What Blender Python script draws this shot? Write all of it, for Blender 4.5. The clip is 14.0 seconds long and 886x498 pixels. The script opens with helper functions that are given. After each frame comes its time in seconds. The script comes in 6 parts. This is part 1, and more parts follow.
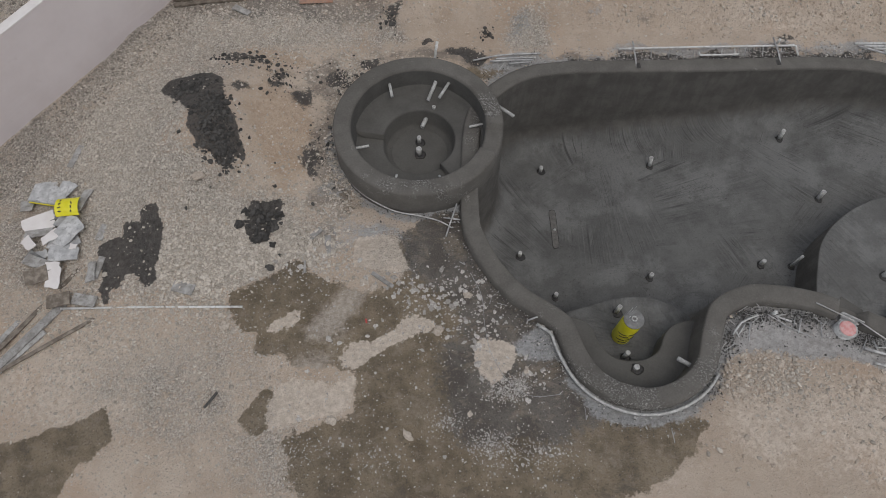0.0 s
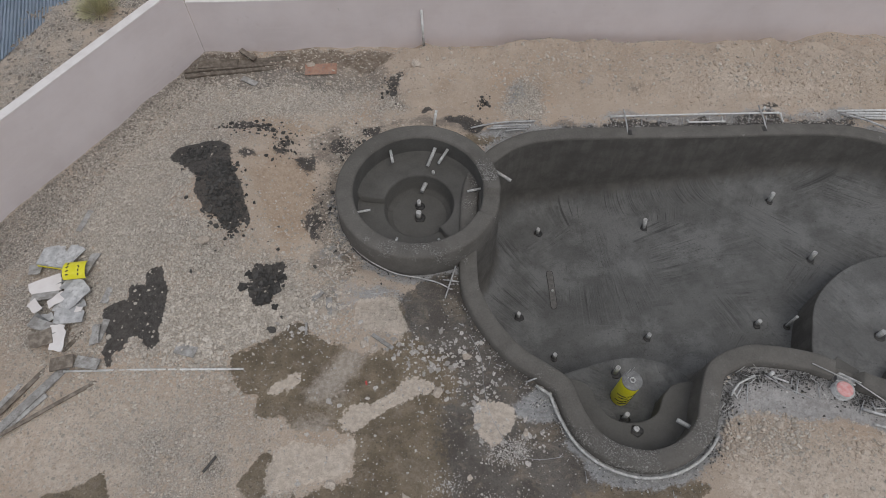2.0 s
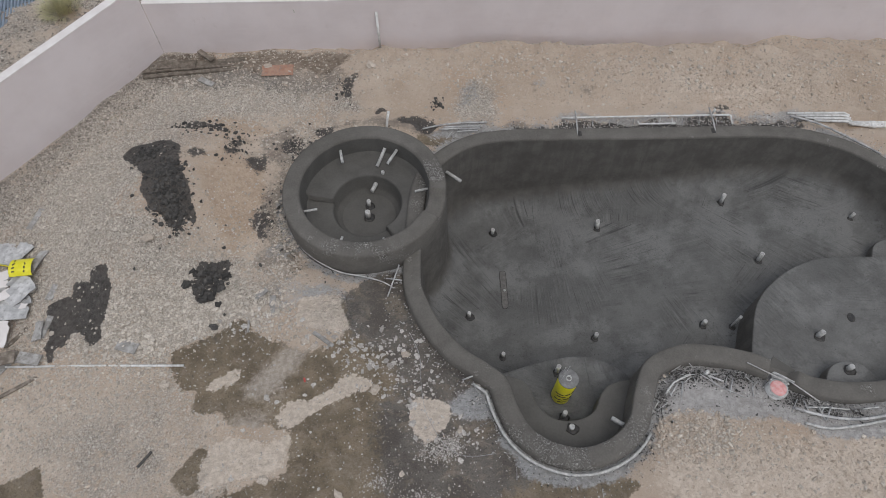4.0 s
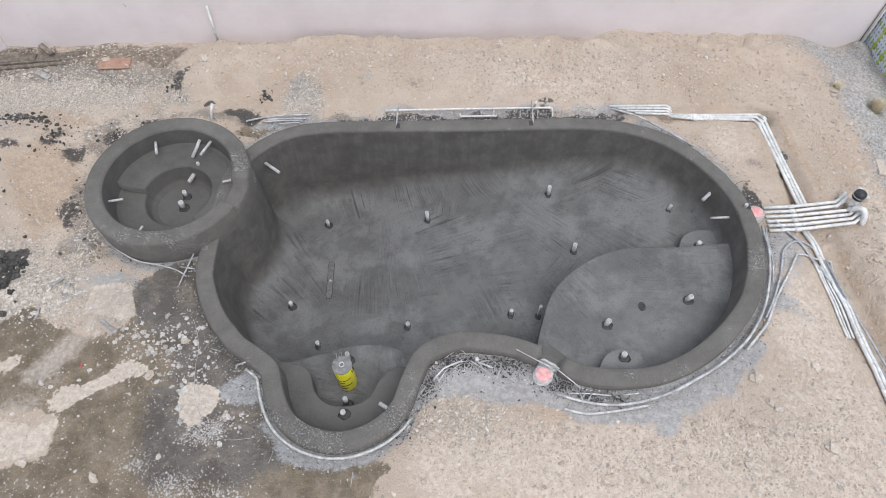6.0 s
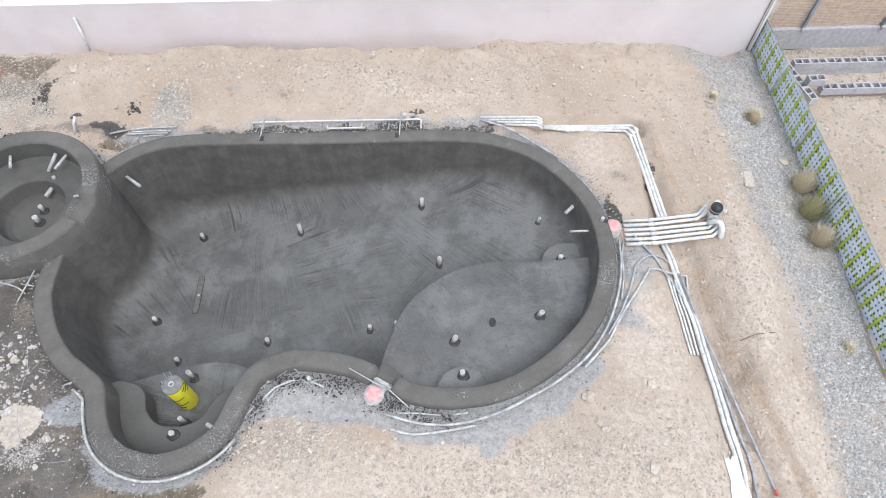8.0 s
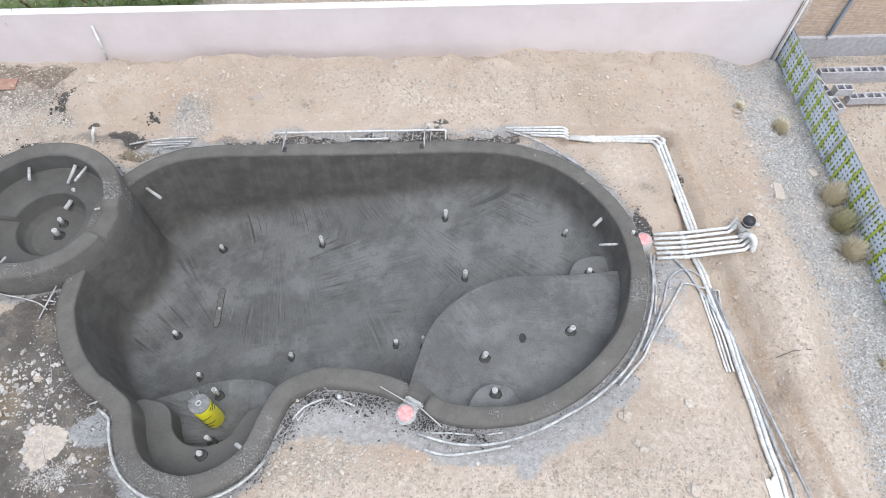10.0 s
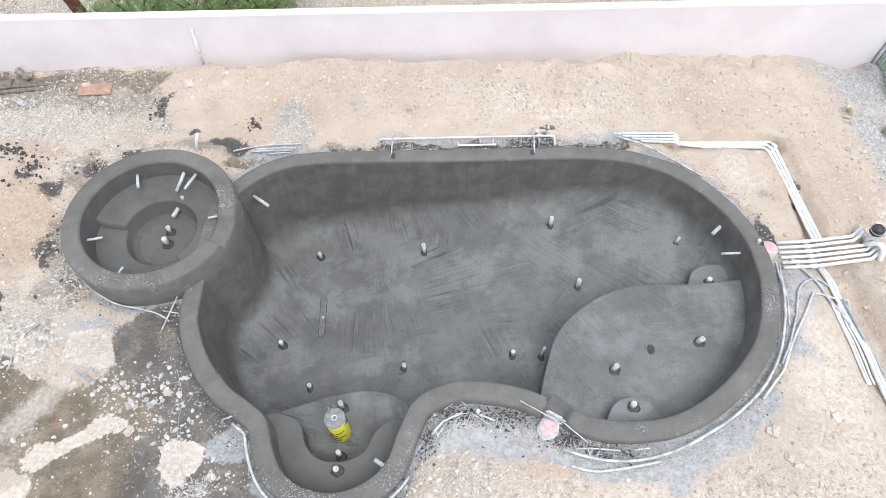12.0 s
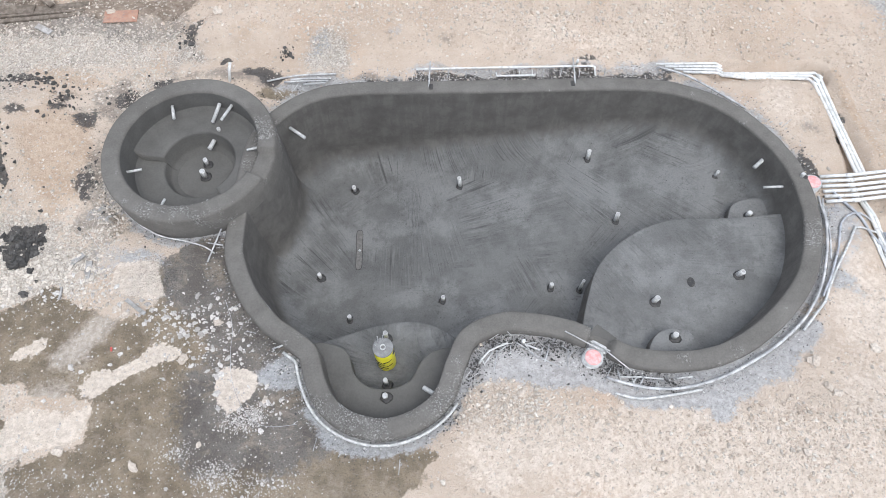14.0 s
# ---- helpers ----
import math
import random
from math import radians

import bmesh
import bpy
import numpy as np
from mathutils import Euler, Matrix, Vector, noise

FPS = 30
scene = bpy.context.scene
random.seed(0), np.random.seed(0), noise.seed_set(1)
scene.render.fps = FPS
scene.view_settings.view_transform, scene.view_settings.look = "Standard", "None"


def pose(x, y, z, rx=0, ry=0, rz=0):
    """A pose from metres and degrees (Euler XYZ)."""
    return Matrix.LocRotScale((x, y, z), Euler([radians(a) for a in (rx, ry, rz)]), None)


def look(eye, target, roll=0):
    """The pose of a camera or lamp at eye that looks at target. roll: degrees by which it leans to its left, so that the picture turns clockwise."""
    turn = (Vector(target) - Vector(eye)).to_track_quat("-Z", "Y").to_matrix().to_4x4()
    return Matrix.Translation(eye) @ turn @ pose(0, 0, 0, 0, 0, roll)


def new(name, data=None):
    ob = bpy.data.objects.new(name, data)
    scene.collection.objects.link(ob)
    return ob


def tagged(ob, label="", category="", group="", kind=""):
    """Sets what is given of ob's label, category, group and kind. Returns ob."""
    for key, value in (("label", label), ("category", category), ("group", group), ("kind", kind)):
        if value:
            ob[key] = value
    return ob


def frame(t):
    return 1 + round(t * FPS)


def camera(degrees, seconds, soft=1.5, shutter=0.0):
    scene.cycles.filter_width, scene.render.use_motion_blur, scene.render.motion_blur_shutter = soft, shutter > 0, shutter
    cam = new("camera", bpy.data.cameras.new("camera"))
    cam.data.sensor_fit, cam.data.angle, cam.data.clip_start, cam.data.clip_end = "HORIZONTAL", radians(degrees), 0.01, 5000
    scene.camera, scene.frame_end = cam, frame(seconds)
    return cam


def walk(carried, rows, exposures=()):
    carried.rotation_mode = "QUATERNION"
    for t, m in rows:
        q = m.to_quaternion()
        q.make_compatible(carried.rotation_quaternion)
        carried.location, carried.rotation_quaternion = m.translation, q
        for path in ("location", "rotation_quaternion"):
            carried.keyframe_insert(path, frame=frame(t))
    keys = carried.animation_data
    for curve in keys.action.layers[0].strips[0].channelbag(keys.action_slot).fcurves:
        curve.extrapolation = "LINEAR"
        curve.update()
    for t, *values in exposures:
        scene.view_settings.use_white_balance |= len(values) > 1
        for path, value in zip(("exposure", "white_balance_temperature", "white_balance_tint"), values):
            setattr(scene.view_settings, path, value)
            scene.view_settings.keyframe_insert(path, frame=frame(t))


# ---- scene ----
cam = camera(70.66, 14.0, 0.3)
PATH = [
    (0.0, -0.133, -0.025, 9.839, 1.308, -64.153, -0.420),
    (0.5, -0.127, 0.026, 9.926, 1.278, -62.099, -0.424),
    (1.0, -0.098, -0.078, 9.979, 1.325, -58.998, -0.298),
    (1.5, -0.097, -0.081, 10.042, 1.355, -58.949, -0.254),
    (2.0, -0.120, -0.050, 10.084, 1.367, -58.945, -0.201),
    (2.2, -0.130, -0.033, 10.084, 1.337, -58.909, -0.232),
    (4.3, 1.380, -0.188, 10.147, 1.644, -58.607, -0.239),
    (4.5, 1.702, -0.216, 10.155, 1.678, -58.625, -0.229),
    (5.0, 2.630, -0.257, 10.177, 1.802, -58.740, -0.133),
    (5.5, 3.716, -0.304, 10.178, 2.013, -58.635, 0.069),
    (6.0, 4.931, -0.277, 10.190, 2.104, -58.641, 0.090),
    (6.5, 6.244, -0.212, 10.187, 2.254, -58.586, 0.206),
    (7.0, 7.299, -0.118, 10.168, 2.045, -58.509, 0.043),
    (7.5, 7.708, 0.005, 10.170, 1.847, -58.500, -0.083),
    (7.7, 7.764, 0.054, 10.166, 1.767, -58.457, -0.055),
    (9.8, 7.316, 0.466, 10.164, 1.332, -58.756, -0.305),
    (10.0, 7.166, 0.448, 10.139, 1.301, -58.478, -0.368),
    (10.5, 6.732, 0.510, 10.123, 1.265, -58.445, -0.416),
    (11.0, 6.227, 0.565, 10.109, 1.277, -58.521, -0.390),
    (11.5, 5.510, 0.631, 10.099, 1.116, -58.650, -0.508),
    (12.0, 4.847, 0.687, 10.044, 1.261, -58.659, -0.364),
    (12.5, 4.520, 0.687, 9.995, 1.390, -58.563, -0.301),
    (13.0, 4.327, 0.583, 9.958, 1.448, -58.430, -0.196),
    (13.5, 4.152, 0.600, 9.979, 1.269, -64.327, -0.439),
    (14.0, 4.087, 0.581, 9.992, 1.345, -64.323, -0.415),
]


def heading(x, y, z, yaw, pitch, roll):
    a, b = radians(yaw), radians(pitch)
    way = Vector((-math.sin(a) * math.cos(b), math.cos(a) * math.cos(b), math.sin(b)))
    return look((x, y, z), Vector((x, y, z)) + way, -roll)


EXPOSURES = [(0.0, -0.24, 6280, 10), (2.0, -0.2, 6220, 10), (3.4, -0.04, 6180, 10), (4.5, 0.06, 6160, 10), (5.0, 0.27, 6120, 10), (5.5, 0.5, 6080, 10), (6.0, 0.72, 6020, 10), (6.5, 0.95, 5970, 9),
             (7.0, 1.07, 5900, 9), (7.5, 1.0, 5900, 9), (10.0, 0.96, 5900, 9), (11.0, 1.12, 5900, 8), (12.5, 1.28, 5880, 8), (13.5, 1.22, 5880, 8), (14.0, 1.06, 5880, 9)]
walk(cam, [(t, heading(*p)) for t, *p in PATH], EXPOSURES)


# ---- light ----
def daylight():
    world = bpy.data.worlds.new("overcast_sky")
    scene.world = world
    world.use_nodes = True
    nt = world.node_tree
    sky = nt.nodes.new("ShaderNodeTexSky")
    sky.sky_type = "NISHITA"
    sky.sun_disc = False
    sky.sun_elevation, sky.sun_rotation = radians(66), radians(148)
    sky.air_density, sky.dust_density, sky.ozone_density = 1.0, 6.0, 1.0
    soft = nt.nodes.new("ShaderNodeMix")
    soft.data_type = "RGBA"
    soft.inputs[0].default_value = 0.75
    soft.inputs[7].default_value = (5.2, 5.25, 5.4, 1)
    nt.links.new(sky.outputs[0], soft.inputs[6])
    nt.links.new(soft.outputs[2], nt.nodes["Background"].inputs[0])
    nt.nodes["Background"].inputs[1].default_value = 0.115
    sun = bpy.data.lights.new("sun", "SUN")
    sun.energy, sun.angle, sun.color = 0.9, radians(35), (1.0, 0.96, 0.9)
    ob = new("sun", sun)
    ob.matrix_world = look((7, -11, 30), (0, 0, 0)) @ pose(0, 0, 0)
    return ob


daylight()


# ---- materials ----
class Nodes:
    """A node material in a few words: world-size coordinates, noises, ramps, mixes."""

    def __init__(self, name, rough=0.85, metal=0.0, local=False):
        self.mat = bpy.data.materials.new(name)
        self.mat.use_nodes = True
        self.nt = self.mat.node_tree
        self.out = self.nt.nodes["Principled BSDF"]
        self.out.inputs["Roughness"].default_value = rough
        self.out.inputs["Metallic"].default_value = metal
        self.out.inputs["Specular IOR Level"].default_value = 0.35
        if local:
            self.at = self.nt.nodes.new("ShaderNodeTexCoord").outputs["Object"]
        else:
            self.at = self.nt.nodes.new("ShaderNodeNewGeometry").outputs["Position"]

    def link(self, a, b):
        if isinstance(a, (int, float)):
            b.default_value = a
        elif isinstance(a, tuple):
            b.default_value = (*a, 1) if len(a) == 3 and b.type == "RGBA" else a
        else:
            self.nt.links.new(a, b)

    def warp(self, scale=(1, 1, 1), turn=0.0, shift=(0, 0, 0)):
        n = self.nt.nodes.new("ShaderNodeMapping")
        n.inputs["Scale"].default_value = scale
        n.inputs["Rotation"].default_value = (0, 0, radians(turn))
        n.inputs["Location"].default_value = shift
        self.link(self.at, n.inputs[0])
        return n.outputs[0]

    def fan(self, cx, cy, across, along):
        """Coordinates that run out in a fan from a point, for sweeps of a trowel."""
        v = self.nt.nodes.new("ShaderNodeSeparateXYZ")
        self.link(self.at, v.inputs[0])
        dx, dy = self.sum(v.outputs[0], -cx), self.sum(v.outputs[1], -cy)
        a = self.sum(dy, dx, "ARCTAN2")
        r = self.sum(self.sum(self.sum(dx, dx, "MULTIPLY"), self.sum(dy, dy, "MULTIPLY")), 0.5, "POWER")
        n = self.nt.nodes.new("ShaderNodeCombineXYZ")
        self.link(self.sum(a, across, "MULTIPLY"), n.inputs[0])
        self.link(self.sum(r, along, "MULTIPLY"), n.inputs[1])
        return n.outputs[0]

    def noise(self, scale, detail=4, rough=0.55, at=None, distort=0.0):
        n = self.nt.nodes.new("ShaderNodeTexNoise")
        n.inputs["Scale"].default_value, n.inputs["Detail"].default_value = scale, detail
        n.inputs["Roughness"].default_value, n.inputs["Distortion"].default_value = rough, distort
        self.link(at or self.at, n.inputs["Vector"])
        return n.outputs[0]

    def cells(self, scale, at=None, feature="F1", out=0):
        n = self.nt.nodes.new("ShaderNodeTexVoronoi")
        n.feature = feature
        n.inputs["Scale"].default_value = scale
        self.link(at or self.at, n.inputs["Vector"])
        return n.outputs[out]

    def span(self, value, a, b, lo=0.0, hi=1.0):
        n = self.nt.nodes.new("ShaderNodeMapRange")
        n.interpolation_type = "SMOOTHSTEP"
        self.link(value, n.inputs[0])
        for i, v in enumerate((a, b, lo, hi)):
            n.inputs[i + 1].default_value = v
        return n.outputs[0]

    def sum(self, a, b, op="ADD"):
        n = self.nt.nodes.new("ShaderNodeMath")
        n.operation = op
        self.link(a, n.inputs[0])
        self.link(b, n.inputs[1])
        return n.outputs[0]

    def mix(self, f, a, b, mode="MIX"):
        n = self.nt.nodes.new("ShaderNodeMix")
        n.data_type, n.blend_type = "RGBA", mode
        self.link(f, n.inputs[0])
        self.link(a, n.inputs[6])
        self.link(b, n.inputs[7])
        return n.outputs[2]

    def layer(self, name):
        n = self.nt.nodes.new("ShaderNodeAttribute")
        n.attribute_name = name
        return n.outputs["Fac"]

    def chance(self):
        return self.nt.nodes.new("ShaderNodeObjectInfo").outputs["Random"]

    def island(self):
        return self.nt.nodes.new("ShaderNodeNewGeometry").outputs["Random Per Island"]

    def end(self, color, height=None, depth=0.01, rough=None, strength=1.0):
        self.link(color, self.out.inputs["Base Color"])
        if rough is not None:
            self.link(rough, self.out.inputs["Roughness"])
        if height is not None:
            n = self.nt.nodes.new("ShaderNodeBump")
            n.inputs["Strength"].default_value, n.inputs["Distance"].default_value = strength, depth
            self.link(height, n.inputs["Height"])
            self.link(n.outputs[0], self.out.inputs["Normal"])
        return self.mat


def shotcrete(name, low, high, speck=0.0, lift=0.008):
    m = Nodes(name, 0.9)
    broad, mid, fine = m.noise(0.55, 3), m.noise(3.2, 5, 0.6), m.noise(30, 6, 0.75)
    f = m.sum(m.sum(m.span(broad, 0.3, 0.72, 0, 0.4), m.span(mid, 0.3, 0.7, 0, 0.38)), m.span(fine, 0.35, 0.65, 0, 0.32))
    color = m.mix(f, low, high)
    h = m.sum(fine, mid)
    if speck:
        v = m.nt.nodes.new("ShaderNodeSeparateXYZ")
        m.link(m.at, v.inputs[0])
        bay = m.sum(m.span(v.outputs[1], 2.7, 3.7, 0.15, 0), m.span(v.outputs[0], 4.4, 5.5, 1, 0), "MULTIPLY")
        dx, dy = m.sum(v.outputs[0], -0.6), m.sum(v.outputs[1], -7.75)
        spill = m.span(m.sum(m.sum(dx, dx, "MULTIPLY"), m.sum(dy, dy, "MULTIPLY")), 0.02, 0.35, 0.16, 0)
        bay = m.sum(bay, spill)
        zone = m.span(m.sum(m.noise(1.1, 5, 0.65), bay), 0.57, 0.68)
        grit = m.sum(m.span(m.noise(30, 6, 0.85), 0.53, 0.57), zone, "MULTIPLY")
        color = m.mix(m.sum(grit, 0.85 * speck, "MULTIPLY"), color, (0.56, 0.55, 0.525))
        far_speck = m.span(m.noise(24, 4, 0.7, m.warp((1, 1, 1), 0, (3, 3, 0))), 0.71, 0.735)
        color = m.mix(m.sum(far_speck, 0.6 * speck, "MULTIPLY"), color, (0.55, 0.53, 0.50))
        h = m.sum(h, grit)
        crust = m.sum(m.span(m.noise(6, 7, 0.78), 0.54, 0.64), zone, "MULTIPLY")
        color = m.mix(m.sum(crust, 0.75 * speck, "MULTIPLY"), color, (0.34, 0.33, 0.31))
        hole = m.span(m.noise(26, 6, 0.85), 0.63, 0.68)
        color = m.mix(m.sum(hole, 0.5, "MULTIPLY"), color, tuple(c * 0.45 for c in low))
    return m.end(color, h, lift)


def basin_shotcrete(name="trowelled_shotcrete", sweep=1.0):
    """Bare shotcrete: cut smooth on the steep walls, with shade painted in there, combed and trowelled with sweeps
    where it flattens out.
    """
    m = Nodes(name, 0.9)
    broad, mid, fine = m.noise(0.55, 3), m.noise(2.6, 6, 0.65), m.noise(30, 6, 0.75)
    low, high = (0.094, 0.0935, 0.090), (0.162, 0.161, 0.1555)
    f = m.sum(m.sum(m.span(broad, 0.3, 0.72, 0, 0.34), m.span(mid, 0.34, 0.66, 0, 0.42)), m.span(fine, 0.36, 0.64, 0, 0.3))
    color = m.mix(f, low, high)
    # long curved strokes of the float, some coarse, some fine
    comb = m.noise(1.0, 5, 0.66, m.fan(4.4, 3.2, 74, 0.5), 0.35)
    comb2 = m.noise(1.0, 5, 0.66, m.fan(2.6, 11.8, 120, 0.5), 0.35)
    comb3 = m.noise(1.0, 5, 0.66, m.fan(-0.6, 5.6, 70, 0.45), 0.35)
    lines = m.mix(m.span(m.noise(0.42, 3, 0.5), 0.46, 0.54), comb, comb2)
    lines = m.mix(m.span(m.noise(0.42, 3, 0.5, m.warp((1, 1, 1), 0, (3, 5, 0))), 0.50, 0.56), lines, comb3)
    zone = m.span(m.noise(0.8, 5, 0.62, m.warp((1, 1, 1), 0, (7, 3, 0))), 0.40, 0.60)
    s = m.sum(m.span(lines, 0.50, 0.60), zone, "MULTIPLY")
    color = m.mix(m.sum(s, 0.46 * sweep, "MULTIPLY"), color, tuple(c * 1.25 for c in high))
    smear = m.span(m.noise(0.75, 6, 0.66, m.warp((1, 1, 1), 0, (2, 9, 0))), 0.46, 0.62)
    color = m.mix(m.sum(smear, 0.62, "MULTIPLY"), color, m.mix(m.span(fine, 0.3, 0.7), (0.188, 0.188, 0.183), (0.239, 0.239, 0.232)))
    groove = m.sum(m.span(lines, 0.36, 0.45, 1, 0), zone, "MULTIPLY")
    color = m.mix(m.sum(groove, 0.75 * sweep, "MULTIPLY"), color, tuple(c * 0.6 for c in low))
    # torn, pitted stretches, brown in the pits
    spots = m.span(m.noise(0.9, 6, 0.7, m.warp((1, 1, 1), 0, (4, 1, 0))), 0.47, 0.60)
    crumb = m.noise(25, 7, 0.84)
    pit = m.sum(m.span(crumb, 0.545, 0.61), spots, "MULTIPLY")
    color = m.mix(m.sum(pit, 0.12 + 0.45 * sweep, "MULTIPLY"), color, (0.066, 0.060, 0.054))
    patchy = m.span(m.noise(4.5, 6, 0.72, m.warp((1, 1, 1), 0, (1, 6, 0))), 0.56, 0.68)
    color = m.mix(m.sum(patchy, 0.45, "MULTIPLY"), color, (0.088, 0.084, 0.079))
    rare = m.span(m.noise(20, 5, 0.75), 0.64, 0.68)
    color = m.mix(m.sum(rare, 0.8, "MULTIPLY"), color, tuple(c * 0.45 for c in low))
    # the steep cut faces: closed surface with streaks that run down, toned darker as painted shade
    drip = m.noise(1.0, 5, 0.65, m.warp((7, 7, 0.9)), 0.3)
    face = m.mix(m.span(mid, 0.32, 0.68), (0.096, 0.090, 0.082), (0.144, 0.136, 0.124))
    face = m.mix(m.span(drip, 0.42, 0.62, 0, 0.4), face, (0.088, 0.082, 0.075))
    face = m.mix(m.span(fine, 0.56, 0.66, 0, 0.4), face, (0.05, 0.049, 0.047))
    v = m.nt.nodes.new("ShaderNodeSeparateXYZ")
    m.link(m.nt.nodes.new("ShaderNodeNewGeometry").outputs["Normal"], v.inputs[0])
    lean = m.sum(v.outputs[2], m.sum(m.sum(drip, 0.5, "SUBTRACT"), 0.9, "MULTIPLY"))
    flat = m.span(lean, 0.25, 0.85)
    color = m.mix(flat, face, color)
    h = m.sum(m.sum(fine, mid), m.sum(m.sum(s, m.sum(pit, 0.15 + 0.5 * sweep, "MULTIPLY"), "SUBTRACT"), flat, "MULTIPLY"))
    return m.end(color, h, 0.008)


def ground_material():
    m = Nodes("desert_soil", 0.95)
    big, mid, fine, dust = m.noise(0.45, 4), m.noise(2.2, 6, 0.62), m.noise(12, 6, 0.7), m.noise(30, 6, 0.75)
    huge = m.noise(0.17, 3, 0.5, m.warp((1, 1, 1), 0, (11, 4, 0)))
    soil = m.mix(m.span(big, 0.32, 0.68), (0.465, 0.373, 0.290), (0.575, 0.480, 0.391))
    soil = m.mix(m.span(huge, 0.42, 0.62, 0, 0.55), soil, (0.60, 0.512, 0.425))
    soil = m.mix(m.span(mid, 0.42, 0.64, 0, 0.45), soil, (0.44, 0.346, 0.265))
    soil = m.mix(m.span(m.noise(0.8, 5, 0.6, m.warp((1, 1, 1), 0, (5, 8, 0))), 0.52, 0.68, 0, 0.6), soil, (0.49, 0.362, 0.263))
    soil = m.mix(m.span(fine, 0.46, 0.68, 0, 0.28), soil, (0.60, 0.508, 0.418))
    scuff = m.noise(4.5, 7, 0.72, m.warp((1, 1.6, 1), 20, (3, 1, 0)), 0.6)
    soil = m.mix(m.span(scuff, 0.54, 0.68, 0, 0.36), soil, (0.62, 0.535, 0.45))
    soil = m.mix(m.span(scuff, 0.33, 0.43, 0.22, 0), soil, (0.30, 0.232, 0.175))
    soil = m.mix(m.span(dust, 0.63, 0.70, 0, 0.14), soil, (0.24, 0.19, 0.15))
    soil = m.mix(m.span(dust, 0.32, 0.40, 0.4, 0), soil, (0.66, 0.58, 0.50))
    # irregular stone chips of two sizes, with dark joints between
    shake = m.nt.nodes.new("ShaderNodeVectorMath")
    shake.operation = "MULTIPLY_ADD"
    wob = m.nt.nodes.new("ShaderNodeTexNoise")
    wob.inputs["Scale"].default_value = 18
    m.link(m.at, wob.inputs["Vector"])
    m.link(wob.outputs[1], shake.inputs[0])
    shake.inputs[1].default_value = (0.045, 0.045, 0.045)
    m.link(m.at, shake.inputs[2])
    at = shake.outputs[0]
    d1, d2 = m.cells(40, at), m.cells(21, at)
    c1, c2 = m.cells(40, at, out=1), m.cells(21, at, out=1)
    tone = m.mix(m.span(c1, 0.2, 0.8), (0.38, 0.342, 0.295), (0.79, 0.72, 0.637))
    tone2 = m.mix(m.span(c2, 0.2, 0.8), (0.36, 0.325, 0.285), (0.80, 0.745, 0.675))
    gap1, gap2 = m.span(d1, 0.42, 0.66, 0, 0.6), m.span(d2, 0.36, 0.52)
    gravel = m.mix(gap1, tone, (0.16, 0.132, 0.108))
    large = m.sum(m.sum(1.0, gap2, "SUBTRACT"), m.span(c2, 0.42, 0.56), "MULTIPLY")
    gravel = m.mix(large, gravel, tone2)
    chip = m.sum(m.span(d1, 0.2, 0.36, 1, 0), m.span(m.sum(c1, m.sum(m.noise(1.6, 4, 0.6), 0.9, "MULTIPLY")), 1.0, 1.1), "MULTIPLY")
    soil = m.mix(m.sum(chip, 0.32, "MULTIPLY"), soil, m.mix(m.span(c1, 0.2, 0.8), (0.46, 0.385, 0.31), (0.76, 0.68, 0.595)))
    cool = m.mix(gap1, m.mix(m.span(c1, 0.2, 0.8), (0.46, 0.45, 0.435), (0.74, 0.728, 0.71)), (0.27, 0.258, 0.24))
    gravel = m.mix(m.sum(m.layer("slate"), 0.85, "MULTIPLY"), gravel, cool)
    edge = m.sum(m.sum(m.sum(mid, 0.5, "SUBTRACT"), 0.9, "MULTIPLY"), m.sum(m.sum(fine, 0.5, "SUBTRACT"), 0.9, "MULTIPLY"))

    def part_of(layer, a=0.42, b=0.58):
        return m.span(m.sum(m.layer(layer), edge), a, b)

    sand = part_of("sand", 0.3, 0.75)
    soil = m.mix(m.sum(sand, 0.75, "MULTIPLY"), soil, m.mix(m.span(fine, 0.36, 0.62), (0.54, 0.45, 0.365), (0.72, 0.63, 0.54)))
    ochre = part_of("ochre", 0.4, 0.66)
    soil = m.mix(m.sum(ochre, 0.6, "MULTIPLY"), soil, m.mix(m.span(fine, 0.36, 0.62), (0.36, 0.25, 0.165), (0.50, 0.385, 0.28)))
    g = m.sum(part_of("gravel", 0.3, 0.75), m.span(m.noise(1.3, 5, 0.6, m.warp((1, 1, 1), 0, (9, 2, 0))), 0.36, 0.56, 0.35, 1.0), "MULTIPLY")
    color = m.mix(g, soil, gravel)
    stain = m.sum(m.span(m.sum(m.layer("stain"), m.sum(edge, 1.3, "MULTIPLY")), 0.4, 0.75), 0.62, "MULTIPLY")
    color = m.mix(stain, color, m.mix(m.span(scuff, 0.4, 0.6), (0.115, 0.108, 0.10), (0.235, 0.215, 0.19)))
    moist = m.span(m.sum(m.layer("moist"), m.sum(edge, 1.1, "MULTIPLY")), 0.38, 0.66)
    color = m.mix(m.sum(moist, 0.85, "MULTIPLY"), color, m.mix(m.span(scuff, 0.38, 0.62), (0.135, 0.106, 0.08), (0.265, 0.22, 0.175)))
    wet = m.span(m.sum(m.layer("wet"), m.sum(edge, 1.25, "MULTIPLY")), 0.4, 0.6)
    brown = m.mix(m.span(mid, 0.38, 0.62), (0.122, 0.095, 0.058), (0.245, 0.198, 0.134))
    grey = m.mix(m.span(mid, 0.38, 0.62), (0.060, 0.057, 0.053), (0.130, 0.123, 0.114))
    damp = m.mix(part_of("ash", 0.35, 0.7), brown, grey)
